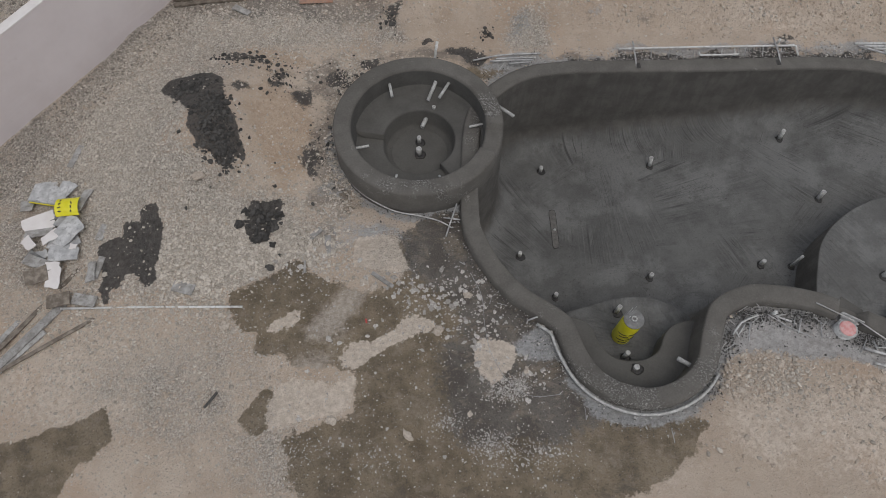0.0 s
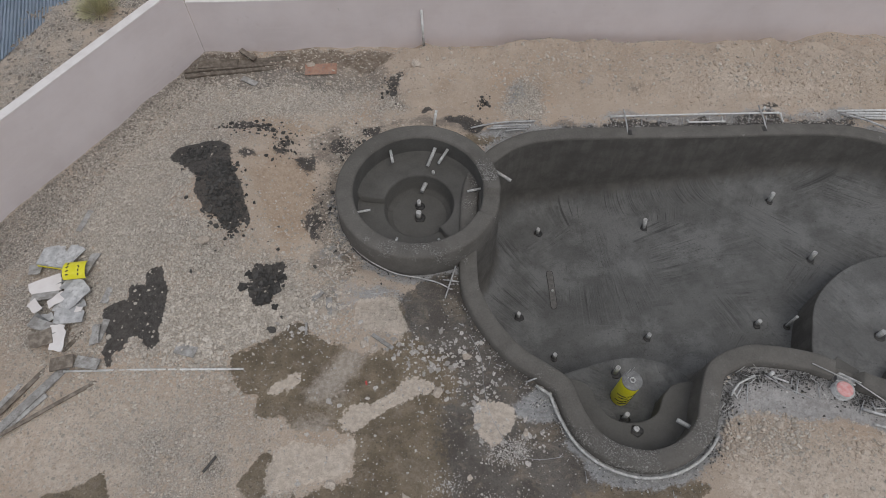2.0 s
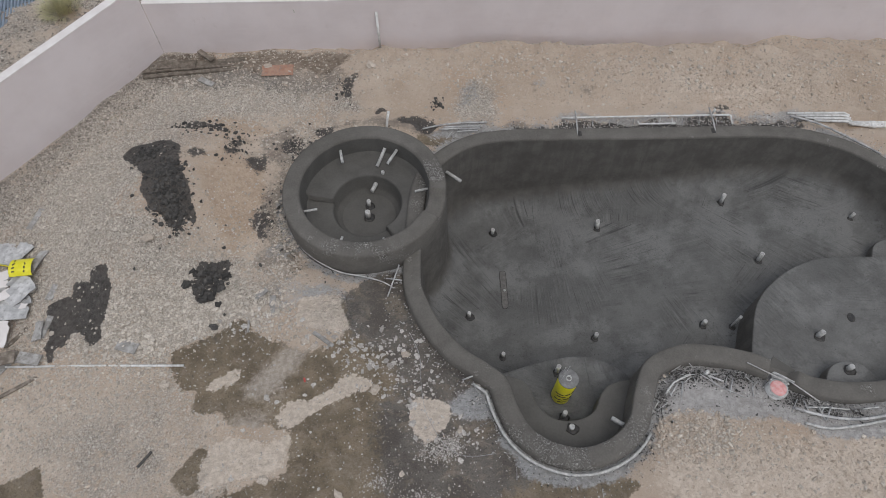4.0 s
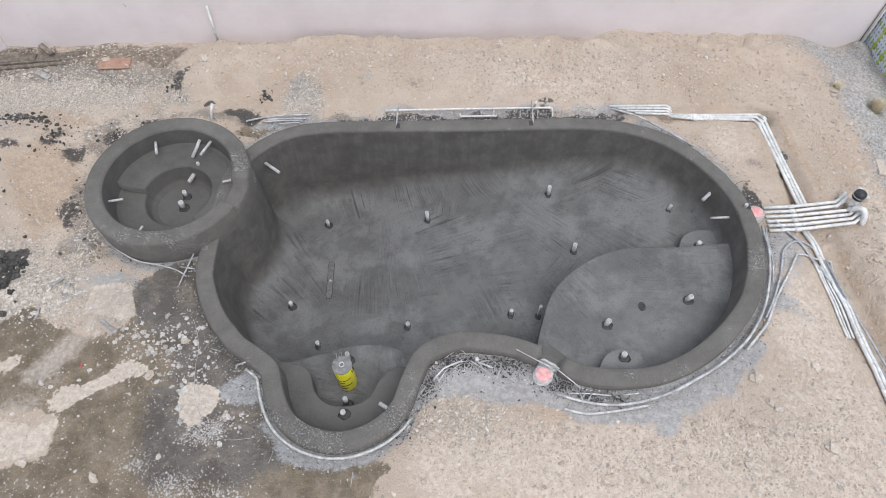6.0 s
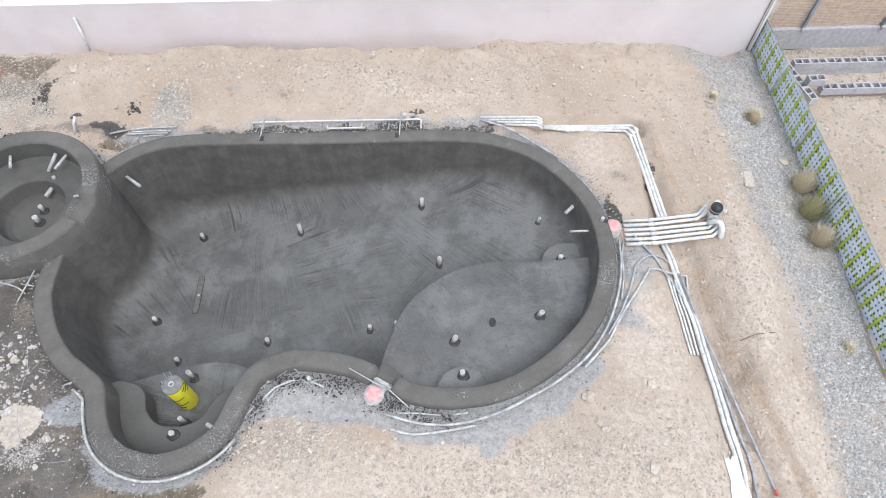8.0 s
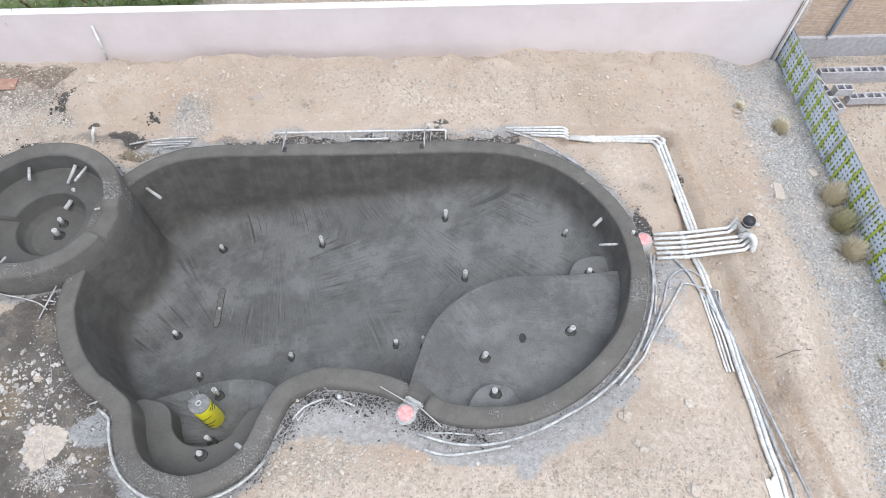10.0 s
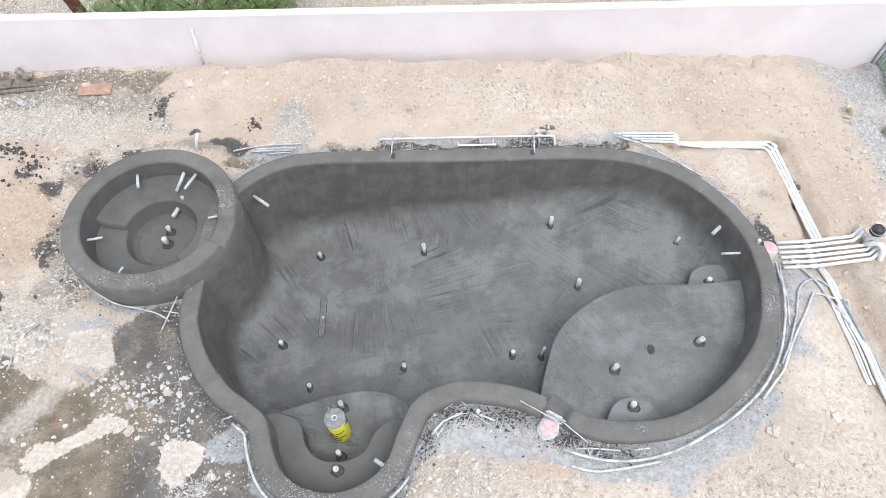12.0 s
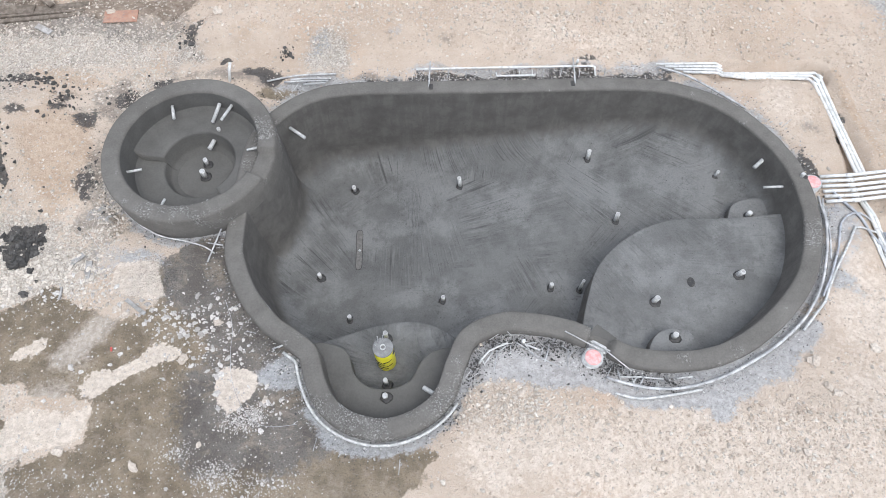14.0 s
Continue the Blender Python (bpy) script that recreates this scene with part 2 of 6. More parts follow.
    damp = m.mix(m.span(dust, 0.53, 0.63, 0, 0.7), damp, (0.045, 0.038, 0.031))
    damp = m.mix(m.span(dust, 0.35, 0.44, 0.55, 0), damp, (0.21, 0.175, 0.14))
    damp = m.mix(m.sum(m.span(d1, 0.12, 0.22, 1, 0), m.span(c1, 0.62, 0.68), "MULTIPLY"), damp, (0.36, 0.325, 0.285))
    damp = m.mix(m.span(scuff, 0.53, 0.63, 0, 0.45), damp, (0.27, 0.228, 0.182))
    drying = m.noise(1.5, 7, 0.68, m.warp((1, 1.3, 1), 15, (6, 2, 0)), 0.4)
    damp = m.mix(m.span(drying, 0.52, 0.66, 0, 0.55), damp, m.mix(m.span(fine, 0.4, 0.62), (0.205, 0.168, 0.12), (0.33, 0.282, 0.22)))
    damp = m.mix(m.span(drying, 0.33, 0.43, 0.6, 0), damp, (0.062, 0.054, 0.046))
    silt = m.span(m.sum(m.layer("silt"), m.sum(edge, 0.8, "MULTIPLY")), 0.2, 0.8)
    damp = m.mix(m.sum(silt, 0.8, "MULTIPLY"), damp, m.mix(m.span(fine, 0.36, 0.64), (0.40, 0.352, 0.30), (0.56, 0.50, 0.435)))
    color = m.mix(m.sum(wet, 0.9, "MULTIPLY"), color, damp)
    cem = part_of("cement", 0.32, 0.62)
    slurry = m.mix(m.span(fine, 0.35, 0.65), (0.32, 0.324, 0.327), (0.475, 0.478, 0.48))
    slurry = m.mix(m.span(scuff, 0.36, 0.47, 0.55, 0), slurry, (0.24, 0.238, 0.234))
    slurry = m.mix(m.span(dust, 0.57, 0.65, 0, 0.7), slurry, (0.11, 0.107, 0.103))
    color = m.mix(m.sum(cem, 0.8, "MULTIPLY"), color, slurry)
    pale = part_of("pale", 0.42, 0.58)
    chalk = m.mix(m.span(fine, 0.38, 0.64), (0.56, 0.482, 0.40), (0.73, 0.643, 0.55))
    chalk = m.mix(m.span(scuff, 0.36, 0.46, 0.4, 0), chalk, (0.42, 0.35, 0.285))
    color = m.mix(m.sum(pale, 0.88, "MULTIPLY"), color, chalk)
    mud = part_of("mud", 0.42, 0.58)
    color = m.mix(m.sum(mud, 0.92, "MULTIPLY"), color, m.mix(m.span(fine, 0.35, 0.65), (0.035, 0.033, 0.032), (0.095, 0.089, 0.083)))
    h = m.sum(m.sum(m.sum(fine, 0.8, "MULTIPLY"), dust), m.sum(chip, 0.5, "MULTIPLY"))
    rubble = m.sum(m.span(d1, 0.0, 0.6, 1, 0), m.sum(large, 0.8, "MULTIPLY"))
    h = m.sum(h, m.sum(m.sum(rubble, g, "MULTIPLY"), 0.9, "MULTIPLY"))
    return m.end(color, h, 0.030, m.span(m.sum(wet, mud), 0, 1, 0.95, 0.72))


def stucco():
    m = Nodes("pale_stucco", 0.9)
    color = m.mix(m.span(m.noise(0.8, 4, 0.6), 0.3, 0.7), (0.695, 0.63, 0.624), (0.765, 0.702, 0.70))
    wash = m.span(m.noise(1.0, 5, 0.6, m.warp((1.4, 1.4, 9)), 0.4), 0.45, 0.72)
    color = m.mix(m.sum(wash, 0.35, "MULTIPLY"), color, (0.76, 0.70, 0.695))
    stain = m.span(m.noise(3.0, 6, 0.7), 0.6, 0.76)
    color = m.mix(m.sum(stain, 0.22, "MULTIPLY"), color, (0.47, 0.40, 0.37))
    return m.end(color, m.sum(m.noise(55, 4, 0.7), m.noise(9, 4)), 0.006)


def plain(name, a, b, rough=0.5, metal=0.0, scale=9, lift=0.002, dirt=None, vary=0.0):
    m = Nodes(name, rough, metal)
    color = m.mix(m.span(m.noise(scale, 4, 0.6), 0.35, 0.68), a, b)
    if dirt:
        color = m.mix(m.sum(m.span(m.noise(scale * 2.3, 6, 0.75), 0.5, 0.66), 0.7, "MULTIPLY"), color, dirt)
    if vary:
        color = m.mix(m.span(m.chance(), 0, 1, 0, vary), color, tuple(c * 0.45 for c in a))
    return m.end(color, m.noise(scale * 6, 4), lift)


def rocky(name, a, b, islands=False):
    m = Nodes(name, 0.93)
    pick = m.island() if islands else m.chance()
    color = m.mix(pick, a, b)
    color = m.mix(m.span(m.noise(30, 5, 0.7), 0.35, 0.7, 0, 0.6), color, tuple(c * 0.62 for c in a))
    return m.end(color, m.noise(45, 5, 0.7), 0.01)


M = {
    "ground": ground_material(),
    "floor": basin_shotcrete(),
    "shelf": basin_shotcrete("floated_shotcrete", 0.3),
    "wall": shotcrete("smooth_shotcrete", (0.080, 0.077, 0.071), (0.128, 0.123, 0.114), 0.0, 0.005),
    "rim": shotcrete("gritty_shotcrete", (0.094, 0.088, 0.079), (0.166, 0.157, 0.143), 1.0),
    "stucco": stucco(),
    "cap": plain("white_coping", (0.70, 0.66, 0.64), (0.78, 0.75, 0.73), 0.8, 0, 3),
    "pvc": plain("white_pvc", (0.58, 0.58, 0.56), (0.74, 0.74, 0.73), 0.45, 0, 6, 0.001, (0.36, 0.335, 0.30)),
    "stub": plain("dusty_pvc", (0.40, 0.40, 0.385), (0.60, 0.60, 0.585), 0.55, 0, 11, 0.001, (0.22, 0.215, 0.21)),
    "conduit": plain("grey_conduit", (0.30, 0.31, 0.33), (0.46, 0.47, 0.49), 0.5, 0, 8, 0.001, (0.25, 0.23, 0.21)),
    "caked": plain("cement_caked_plastic", (0.34, 0.34, 0.34), (0.58, 0.58, 0.57), 0.7, 0, 5, 0.003, (0.2, 0.19, 0.18)),
    "rebar": plain("rusty_steel", (0.10, 0.075, 0.06), (0.20, 0.17, 0.15), 0.7, 0.4, 20),
    "black": plain("black_plastic", (0.02, 0.02, 0.022), (0.05, 0.05, 0.055), 0.4, 0, 12),
    "blue": plain("blue_grey_paint", (0.20, 0.24, 0.29), (0.28, 0.32, 0.38), 0.55, 0, 3),
    "pink": plain("pink_plastic", (0.62, 0.27, 0.26), (0.70, 0.42, 0.40), 0.5, 0, 9, 0.002, (0.62, 0.55, 0.52)),
    "yellow": plain("yellow_plastic", (0.74, 0.68, 0.02), (0.80, 0.74, 0.06), 0.35, 0, 6),
    "ink": plain("dark_print", (0.03, 0.03, 0.03), (0.06, 0.055, 0.05), 0.5, 0, 20),
    "lid": plain("grey_lid", (0.16, 0.16, 0.157), (0.24, 0.24, 0.235), 0.6, 0, 12, 0.001, (0.16, 0.155, 0.15)),
    "red": plain("red_plastic", (0.46, 0.06, 0.055), (0.56, 0.12, 0.10), 0.4, 0, 20),
    "slate": plain("blue_white_slat", (0.60, 0.67, 0.77), (0.70, 0.76, 0.84), 0.45, 0, 6),
    "lime": plain("lime_slat", (0.42, 0.52, 0.06), (0.52, 0.62, 0.12), 0.45, 0, 6),
    "wood": plain("weathered_wood", (0.155, 0.13, 0.105), (0.31, 0.27, 0.225), 0.9, 0, 9, 0.004, None, 0.4),
    "driftwood": plain("driftwood_grey", (0.28, 0.268, 0.25), (0.47, 0.46, 0.445), 0.9, 0, 7, 0.004, (0.17, 0.15, 0.13), 0.3),
    "foil": plain("mottled_grey_sheet", (0.44, 0.44, 0.44), (0.72, 0.72, 0.715), 0.6, 0, 6, 0.003, (0.24, 0.235, 0.23), 0.25),
    "roofing": plain("blue_grey_roofing", (0.36, 0.43, 0.52), (0.43, 0.50, 0.59), 0.5, 0.1, 1.5),
    "hedge": plain("olive_cloth", (0.17, 0.21, 0.10), (0.40, 0.42, 0.30), 0.85, 0, 14),
    "block": plain("concrete_block", (0.44, 0.43, 0.45), (0.55, 0.545, 0.565), 0.95, 0, 12, 0.006, None, 0.2),
    "rust": plain("rusty_sheet", (0.36, 0.20, 0.14), (0.42, 0.27, 0.20), 0.85, 0.1, 8, 0.003, (0.20, 0.19, 0.185)),
    "mesh": plain("tan_mesh", (0.47, 0.36, 0.275), (0.57, 0.45, 0.355), 0.8, 0, 9),
    "bark": plain("red_brown_bark", (0.075, 0.026, 0.016), (0.13, 0.05, 0.03), 0.85, 0, 9, 0.01),
    "rubble": rocky("grey_brown_rubble", (0.20, 0.175, 0.15), (0.52, 0.47, 0.41), True),
    "stone": rocky("pale_stone", (0.44, 0.375, 0.31), (0.66, 0.59, 0.51)),
    "pebble": rocky("loose_gravel", (0.40, 0.36, 0.308), (0.73, 0.665, 0.585), True),
    "greypebble": rocky("grey_gravel", (0.33, 0.32, 0.305), (0.72, 0.705, 0.68), True),
    "grit": rocky("white_grit", (0.40, 0.375, 0.345), (0.74, 0.705, 0.665), True),
    "drain": plain("patched_mortar", (0.125, 0.119, 0.112), (0.175, 0.168, 0.158), 0.9, 0, 14, 0.004),
    "crumb": rocky("tan_stone_chip", (0.40, 0.335, 0.27), (0.67, 0.585, 0.495), True),
    "earth": rocky("soil_clod", (0.50, 0.41, 0.325), (0.64, 0.55, 0.46), True),
    "clod": rocky("dark_clod", (0.048, 0.046, 0.044), (0.125, 0.119, 0.111), True),
}


# ---- building helpers ----
def mesh_of(name, bm):
    me = bpy.data.meshes.new(name)
    bm.normal_update()
    bm.to_mesh(me)
    bm.free()
    return me


def part(name, bm, material, parent=None, label="", smooth=False):
    """One mesh object from a bmesh, under a thing or a part."""
    me = mesh_of(name, bm)
    me.materials.append(M[material])
    if smooth:
        me.polygons.foreach_set("use_smooth", [True] * len(me.polygons))
    ob = new(name, me)
    if parent:
        ob.parent = parent
    if label:
        tagged(ob, label)
    return ob


def thing(name, at=(0, 0, 0), turn=0.0, **tags):
    ob = new(name)
    ob.matrix_world = pose(*at, 0, 0, turn)
    ob.empty_display_size = 0.1
    return tagged(ob, **tags)


def curve_through(points, step=0.06, closed=True):
    """A smooth plan line (Catmull-Rom) through a few control points, evenly sampled."""
    p = np.array(points, float)
    n = len(p)
    out = []
    for i in range(n if closed else n - 1):
        if closed:
            a, b, c, d = p[i - 1], p[i], p[(i + 1) % n], p[(i + 2) % n]
        else:
            a, b, c, d = p[max(i - 1, 0)], p[i], p[i + 1], p[min(i + 2, n - 1)]
        k = max(2, int(np.linalg.norm(c - b) / step))
        t = np.linspace(0, 1, k, endpoint=False)[:, None]
        out.append(0.5 * (2 * b + (c - a) * t + (2 * a - 5 * b + 4 * c - d) * t**2 + (3 * b - a - 3 * c + d) * t**3))
    if not closed:
        out.append(p[-1:])
    return np.concatenate(out)


def outward(line):
    """Unit normals of a closed clockwise or anticlockwise plan line, pointing out of it."""
    t = np.roll(line, -1, 0) - np.roll(line, 1, 0)
    t /= np.linalg.norm(t, axis=1, keepdims=True)
    nrm = np.stack([t[:, 1], -t[:, 0]], 1)
    x, y = line.T
    area = np.sum(x * np.roll(y, -1) - np.roll(x, -1) * y)
    return nrm if area > 0 else -nrm


def inside(line, x, y):
    """Which points (x, y) lie inside a closed plan line."""
    hit = np.zeros(np.shape(x), bool)
    a, b = line, np.roll(line, -1, 0)
    for (x0, y0), (x1, y1) in zip(a, b):
        if y0 != y1:
            hit ^= ((y0 > y) != (y1 > y)) & (x < (x1 - x0) * (y - y0) / (y1 - y0) + x0)
    return hit


def wobble(x, y, size=1.0, seed=0):
    """Smooth value noise of two arrays, about -1 to 1."""
    rng = np.random.RandomState(seed)
    grid = rng.rand(64, 64) * 2 - 1
    u, v = np.asarray(x) / size + 1000.3, np.asarray(y) / size + 1000.7
    i, j = np.floor(u).astype(int), np.floor(v).astype(int)
    s, t = u - i, v - j
    s, t = s * s * (3 - 2 * s), t * t * (3 - 2 * t)
    g = lambda a, b: grid[a % 64, b % 64]
    return (g(i, j) * (1 - s) + g(i + 1, j) * s) * (1 - t) + (g(i, j + 1) * (1 - s) + g(i + 1, j + 1) * s) * t


def rings_mesh(rings, closed=True, caps=False):
    """A bmesh skin over a row of rings of equal length."""
    bm = bmesh.new()
    rows = [[bm.verts.new(p) for p in ring] for ring in rings]
    n = len(rows[0])
    for a, b in zip(rows, rows[1:]):
        for i in range(n if closed else n - 1):
            j = (i + 1) % n
            bm.faces.new((a[i], a[j], b[j], b[i]))
    if caps:
        bm.faces.new(rows[0][::-1])
        bm.faces.new(rows[-1])
    bmesh.ops.recalc_face_normals(bm, faces=bm.faces)
    return bm


def box(bm, size, m=None, bevel=0.0):
    made = bmesh.ops.create_cube(bm, size=1, matrix=(m or Matrix()) @ Matrix.Diagonal((*size, 1)))
    if bevel:
        es = list({e for v in made["verts"] for e in v.link_edges})
        bmesh.ops.bevel(bm, geom=es, offset=bevel, segments=2, affect="EDGES")
    return bm


def tube(points, radius, sides=10, caps=True, hollow=0.0):
    """A pipe along a row of points."""
    pts = [Vector(p) for p in points]
    rings = []
    side = None
    for i, p in enumerate(pts):
        way = (pts[min(i + 1, len(pts) - 1)] - pts[max(i - 1, 0)]).normalized()
        if side is None:
            side = way.orthogonal().normalized()
        side = (side - way * side.dot(way)).normalized()
        up = way.cross(side)
        r = radius[i] if isinstance(radius, (list, tuple)) else radius
        rings.append([p + side * r * math.cos(a) + up * r * math.sin(a) for a in (2 * math.pi * k / sides for k in range(sides))])
    if hollow:
        way = (pts[-1] - pts[-2]).normalized()
        last, r = rings[-1], radius[-1] if isinstance(radius, (list, tuple)) else radius
        inner = [pts[-1] + (q - pts[-1]) * hollow for q in last]
        rings += [inner, [q - way * r * 1.2 for q in inner]]
    return rings_mesh(rings, True, caps)


def bend(points, step=0.08):
    return [tuple(p) for p in curve_through(points, step, False)]


def prism(line, z0, top, bevel=0.03):
    """A raised slab over a closed plan line, with a rounded top edge; top: a height or a function of x, y."""
    f = top if callable(top) else (lambda x, y: top)
    nrm = outward(line)
    rings = []
    for d, dz in ((0.0, None), (0.0, -bevel), (-0.3 * bevel, -0.3 * bevel), (-bevel, 0.0)):
        q = line + nrm * d
        rings.append([(x, y, z0 if dz is None else f(x, y) + dz) for x, y in q])
    bm = rings_mesh(rings)
    bm.verts.ensure_lookup_table()
    n = len(line)
    bm.faces.new([bm.verts[3 * n + i] for i in range(n)])
    bmesh.ops.recalc_face_normals(bm, faces=bm.faces)
    return bm


def filled(line, step, height):
    """A triangulated sheet inside a closed plan line, on a grid of inner points, at height(x, y)."""
    from mathutils.geometry import delaunay_2d_cdt
    lo, hi = line.min(0), line.max(0)
    gx, gy = np.meshgrid(np.arange(lo[0], hi[0], step), np.arange(lo[1], hi[1], step))
    gx, gy = gx.ravel(), gy.ravel()
    nrm = outward(line)
    keep = inside(line - nrm * step * 0.6, gx, gy)
    pts = [Vector(p) for p in line] + [Vector(p) for p in zip(gx[keep], gy[keep])]
    n = len(line)
    v, _, faces, *_ = delaunay_2d_cdt(pts, [(i, (i + 1) % n) for i in range(n)], [list(range(n))], 1, 1e-5)
    bm = bmesh.new()
    vs = [bm.verts.new((p.x, p.y, height(p.x, p.y))) for p in v]
    for fc in faces:
        bm.faces.new([vs[i] for i in fc])
    bmesh.ops.recalc_face_normals(bm, faces=bm.faces)
    return bm


def stone(radius, seed, flat=0.6, detail=2, rough=0.28):
    bm = bmesh.new()
    bmesh.ops.create_icosphere(bm, subdivisions=detail, radius=radius)
    rnd = random.Random(seed)
    stretch = Vector((rnd.uniform(0.75, 1.3), rnd.uniform(0.65, 1.05), flat * rnd.uniform(0.8, 1.2)))
    shift = Vector((rnd.uniform(0, 50), rnd.uniform(0, 50), 0))
    for v in bm.verts:
        u = v.co.normalized()
        k = 1 + rough * noise.noise(u * 1.4 + shift) + rough * 0.5 * noise.noise(u * 3.3 + shift)
        v.co = Vector((u.x * stretch.x, u.y * stretch.y, u.z * stretch.z)) * radius * k
        v.co.z = max(v.co.z, -0.25 * radius * flat)
    return bm


# ---- the lie of the land ----
POOL = [(0.38, 6.9), (0.45, 7.6), (0.65, 8.02), (1.02, 8.40), (1.5, 8.67), (2.2, 8.80), (3.2, 8.86), (5.2, 8.96), (7.3, 9.08),
        (8.2, 9.06), (8.9, 8.89), (9.5, 8.57), (10.05, 8.0), (10.41, 7.35), (10.54, 6.65), (10.49, 5.95), (10.21, 5.18),
        (9.72, 4.56), (9.12, 4.06), (8.5, 3.75), (7.8, 3.65), (7.2, 3.71), (6.7, 3.93), (6.1, 4.15), (5.3, 4.26), (4.8, 4.18),
        (4.33, 3.9), (4.10, 3.42), (3.93, 2.9), (3.6, 2.58), (3.15, 2.42), (2.7, 2.48), (2.32, 2.72), (2.1, 3.1), (1.93, 3.54),
        (1.55, 3.83), (1.2, 4.06), (0.8, 4.5), (0.52, 5.0), (0.39, 5.5)]
INNER = curve_through(POOL, 0.055)
OUT = outward(INNER)
RIM = 0.33
COVE = 0.55
SPA = Vector((-0.775, 7.145))
SPA_OUT, SPA_IN, SPA_TOP = 1.59, 1.255, 0.43


def bump(x, y, cx, cy, rx, ry, turn=0.0):
    c, s = math.cos(radians(turn)), math.sin(radians(turn))
    u, v = (x - cx) * c + (y - cy) * s, -(x - cx) * s + (y - cy) * c
    return np.exp(-((u / rx) ** 2 + (v / ry) ** 2))


def along(x, y, a, b):
    """Distance of points from the stretch a-b."""
    ax, ay, bx, by = *a, *b
    t = np.clip(((x - ax) * (bx - ax) + (y - ay) * (by - ay)) / ((bx - ax) ** 2 + (by - ay) ** 2), 0, 1)
    return np.hypot(x - ax - t * (bx - ax), y - ay - t * (by - ay))


def relief(x, y):
    """Height of the yard: spoil heaps, pipe trenches, foot of the walls."""
    x, y = np.asarray(x, float), np.asarray(y, float)
    z = -0.16 + 0 * x
    yn = y - 0.0625 * (x + 0.9)
    rise = lambda v, a, b: np.clip((v - a) / (b - a), 0, 1) ** 2 * (3 - 2 * np.clip((v - a) / (b - a), 0, 1))
    crest = 11.42 - 0.30 * rise(x, 4, 9) + 0.12 * wobble(x, x, 1.3, 41) + 0.08 * wobble(x, x, 0.4, 42)
    z += 0.36 * rise(yn, 9.75, 10.35) * (1 - rise(yn, crest - 0.12, crest + 0.22)) * rise(x, -2.3, -0.9) * (1 - rise(x, 9.5, 13.2))
    z += 1.0 * bump(x, y, -4.75, 6.75, 1.25, 2.1, -12)
    z += 0.32 * bump(x, y, 10.6, 2.3, 2.3, 1.5) + 0.22 * bump(x, y, 13.4, 5.6, 0.4, 1.6) + 0.12 * bump(x, y, 7.4, 1.8, 2.0, 0.9)
    z += 0.16 * bump(x, y, 10.9, 8.9, 0.9, 0.8)
    z -= 0.36 * rise(x, 13.3, 15.2) + 0.22 * rise(x, 15.4, 15.8) + 0.3 * bump(x, y, 14.2, 12.6, 1.3, 0.8) - 0.34 * bump(x, y, 14.85, 12.45, 0.32, 0.4)
    z -= 0.19 * np.exp(-((along(x, y, (12.1, 6.9), (12.6, 1.9)) / 0.4) ** 4)) * (1 + 0.15 * wobble(x, y, 0.5, 51)) + 0.19 * np.exp(-((along(x, y, (12.6, 1.9), (12.9, -2)) / 0.4) ** 4))
    z -= 0.16 * np.exp(-((along(x, y, (9.6, 9.75), (11.7, 9.8)) / 0.24) ** 4))
    z -= 0.16 * np.exp(-((along(x, y, (11.7, 9.8), (12.0, 7.2)) / 0.24) ** 4))
    z -= 0.10 * np.exp(-((along(x, y, (11.2, 6.95), (12.9, 7.15)) / 0.5) ** 4))
    z -= 0.09 * np.exp(-((along(x, y, (12.4, 6.2), (12.72, 4.3)) / 0.3) ** 6)) + 0.09 * np.exp(-((along(x, y, (12.72, 4.3), (13.2, 1.6)) / 0.34) ** 6)) * (1 + 0.3 * wobble(x, y, 0.4, 52))
    rugged = rise(yn, 9.7, 10.3) * (1 - rise(x, 12, 14)) + bump(x, y, 12.9, 4, 0.6, 4)
    z += rugged * (0.035 * wobble(x, y, 0.33, 61) + 0.026 * np.abs(wobble(x, y, 0.16, 62)) + 0.05 * np.maximum(0, wobble(x, y, 0.75, 63)) ** 2)
    z += rise(yn, 10.5, 11.1) * rise(x, -1.9, -0.9) * (1 - rise(x, 11, 13.5)) * (0.11 * wobble(x, y, 0.8, 65) + 0.07 * wobble(x, y, 0.34, 66) + 0.03 * wobble(x, y, 0.17, 67))
    z += 0.004 * wobble(x, y, 0.085, 64)
    z += 0.032 * wobble(x, y, 1.1, 1) + 0.026 * wobble(x, y, 0.43, 2) + 0.009 * wobble(x, y, 0.2, 3) + 0.004 * wobble(x, y, 0.13, 4)
    far = np.clip((np.hypot(x - 4, y - 5) - 16) / 30, 0, 1)
    return z * (1 - far) - 0.35 * far


def height(x, y):
    return float(relief(x, y))


def patches(x, y, rows):
    f = 0 * x
    wx, wy = x + 0.14 * wobble(x, y, 0.5, 11) + 0.07 * wobble(x, y, 0.2, 12), y + 0.14 * wobble(x, y, 0.5, 13) + 0.07 * wobble(x, y, 0.2, 14)
    for cx, cy, rx, ry, turn, k in rows:
        f = np.maximum(f, k * bump(wx, wy, cx, cy, rx, ry, turn))
    return f


def gravel_edge(y):
    return np.interp(y, (2.0, 4.0, 5.8, 8.0, 9.5, 12.0), (14.15, 14.3, 14.27, 13.92, 13.85, 13.55))


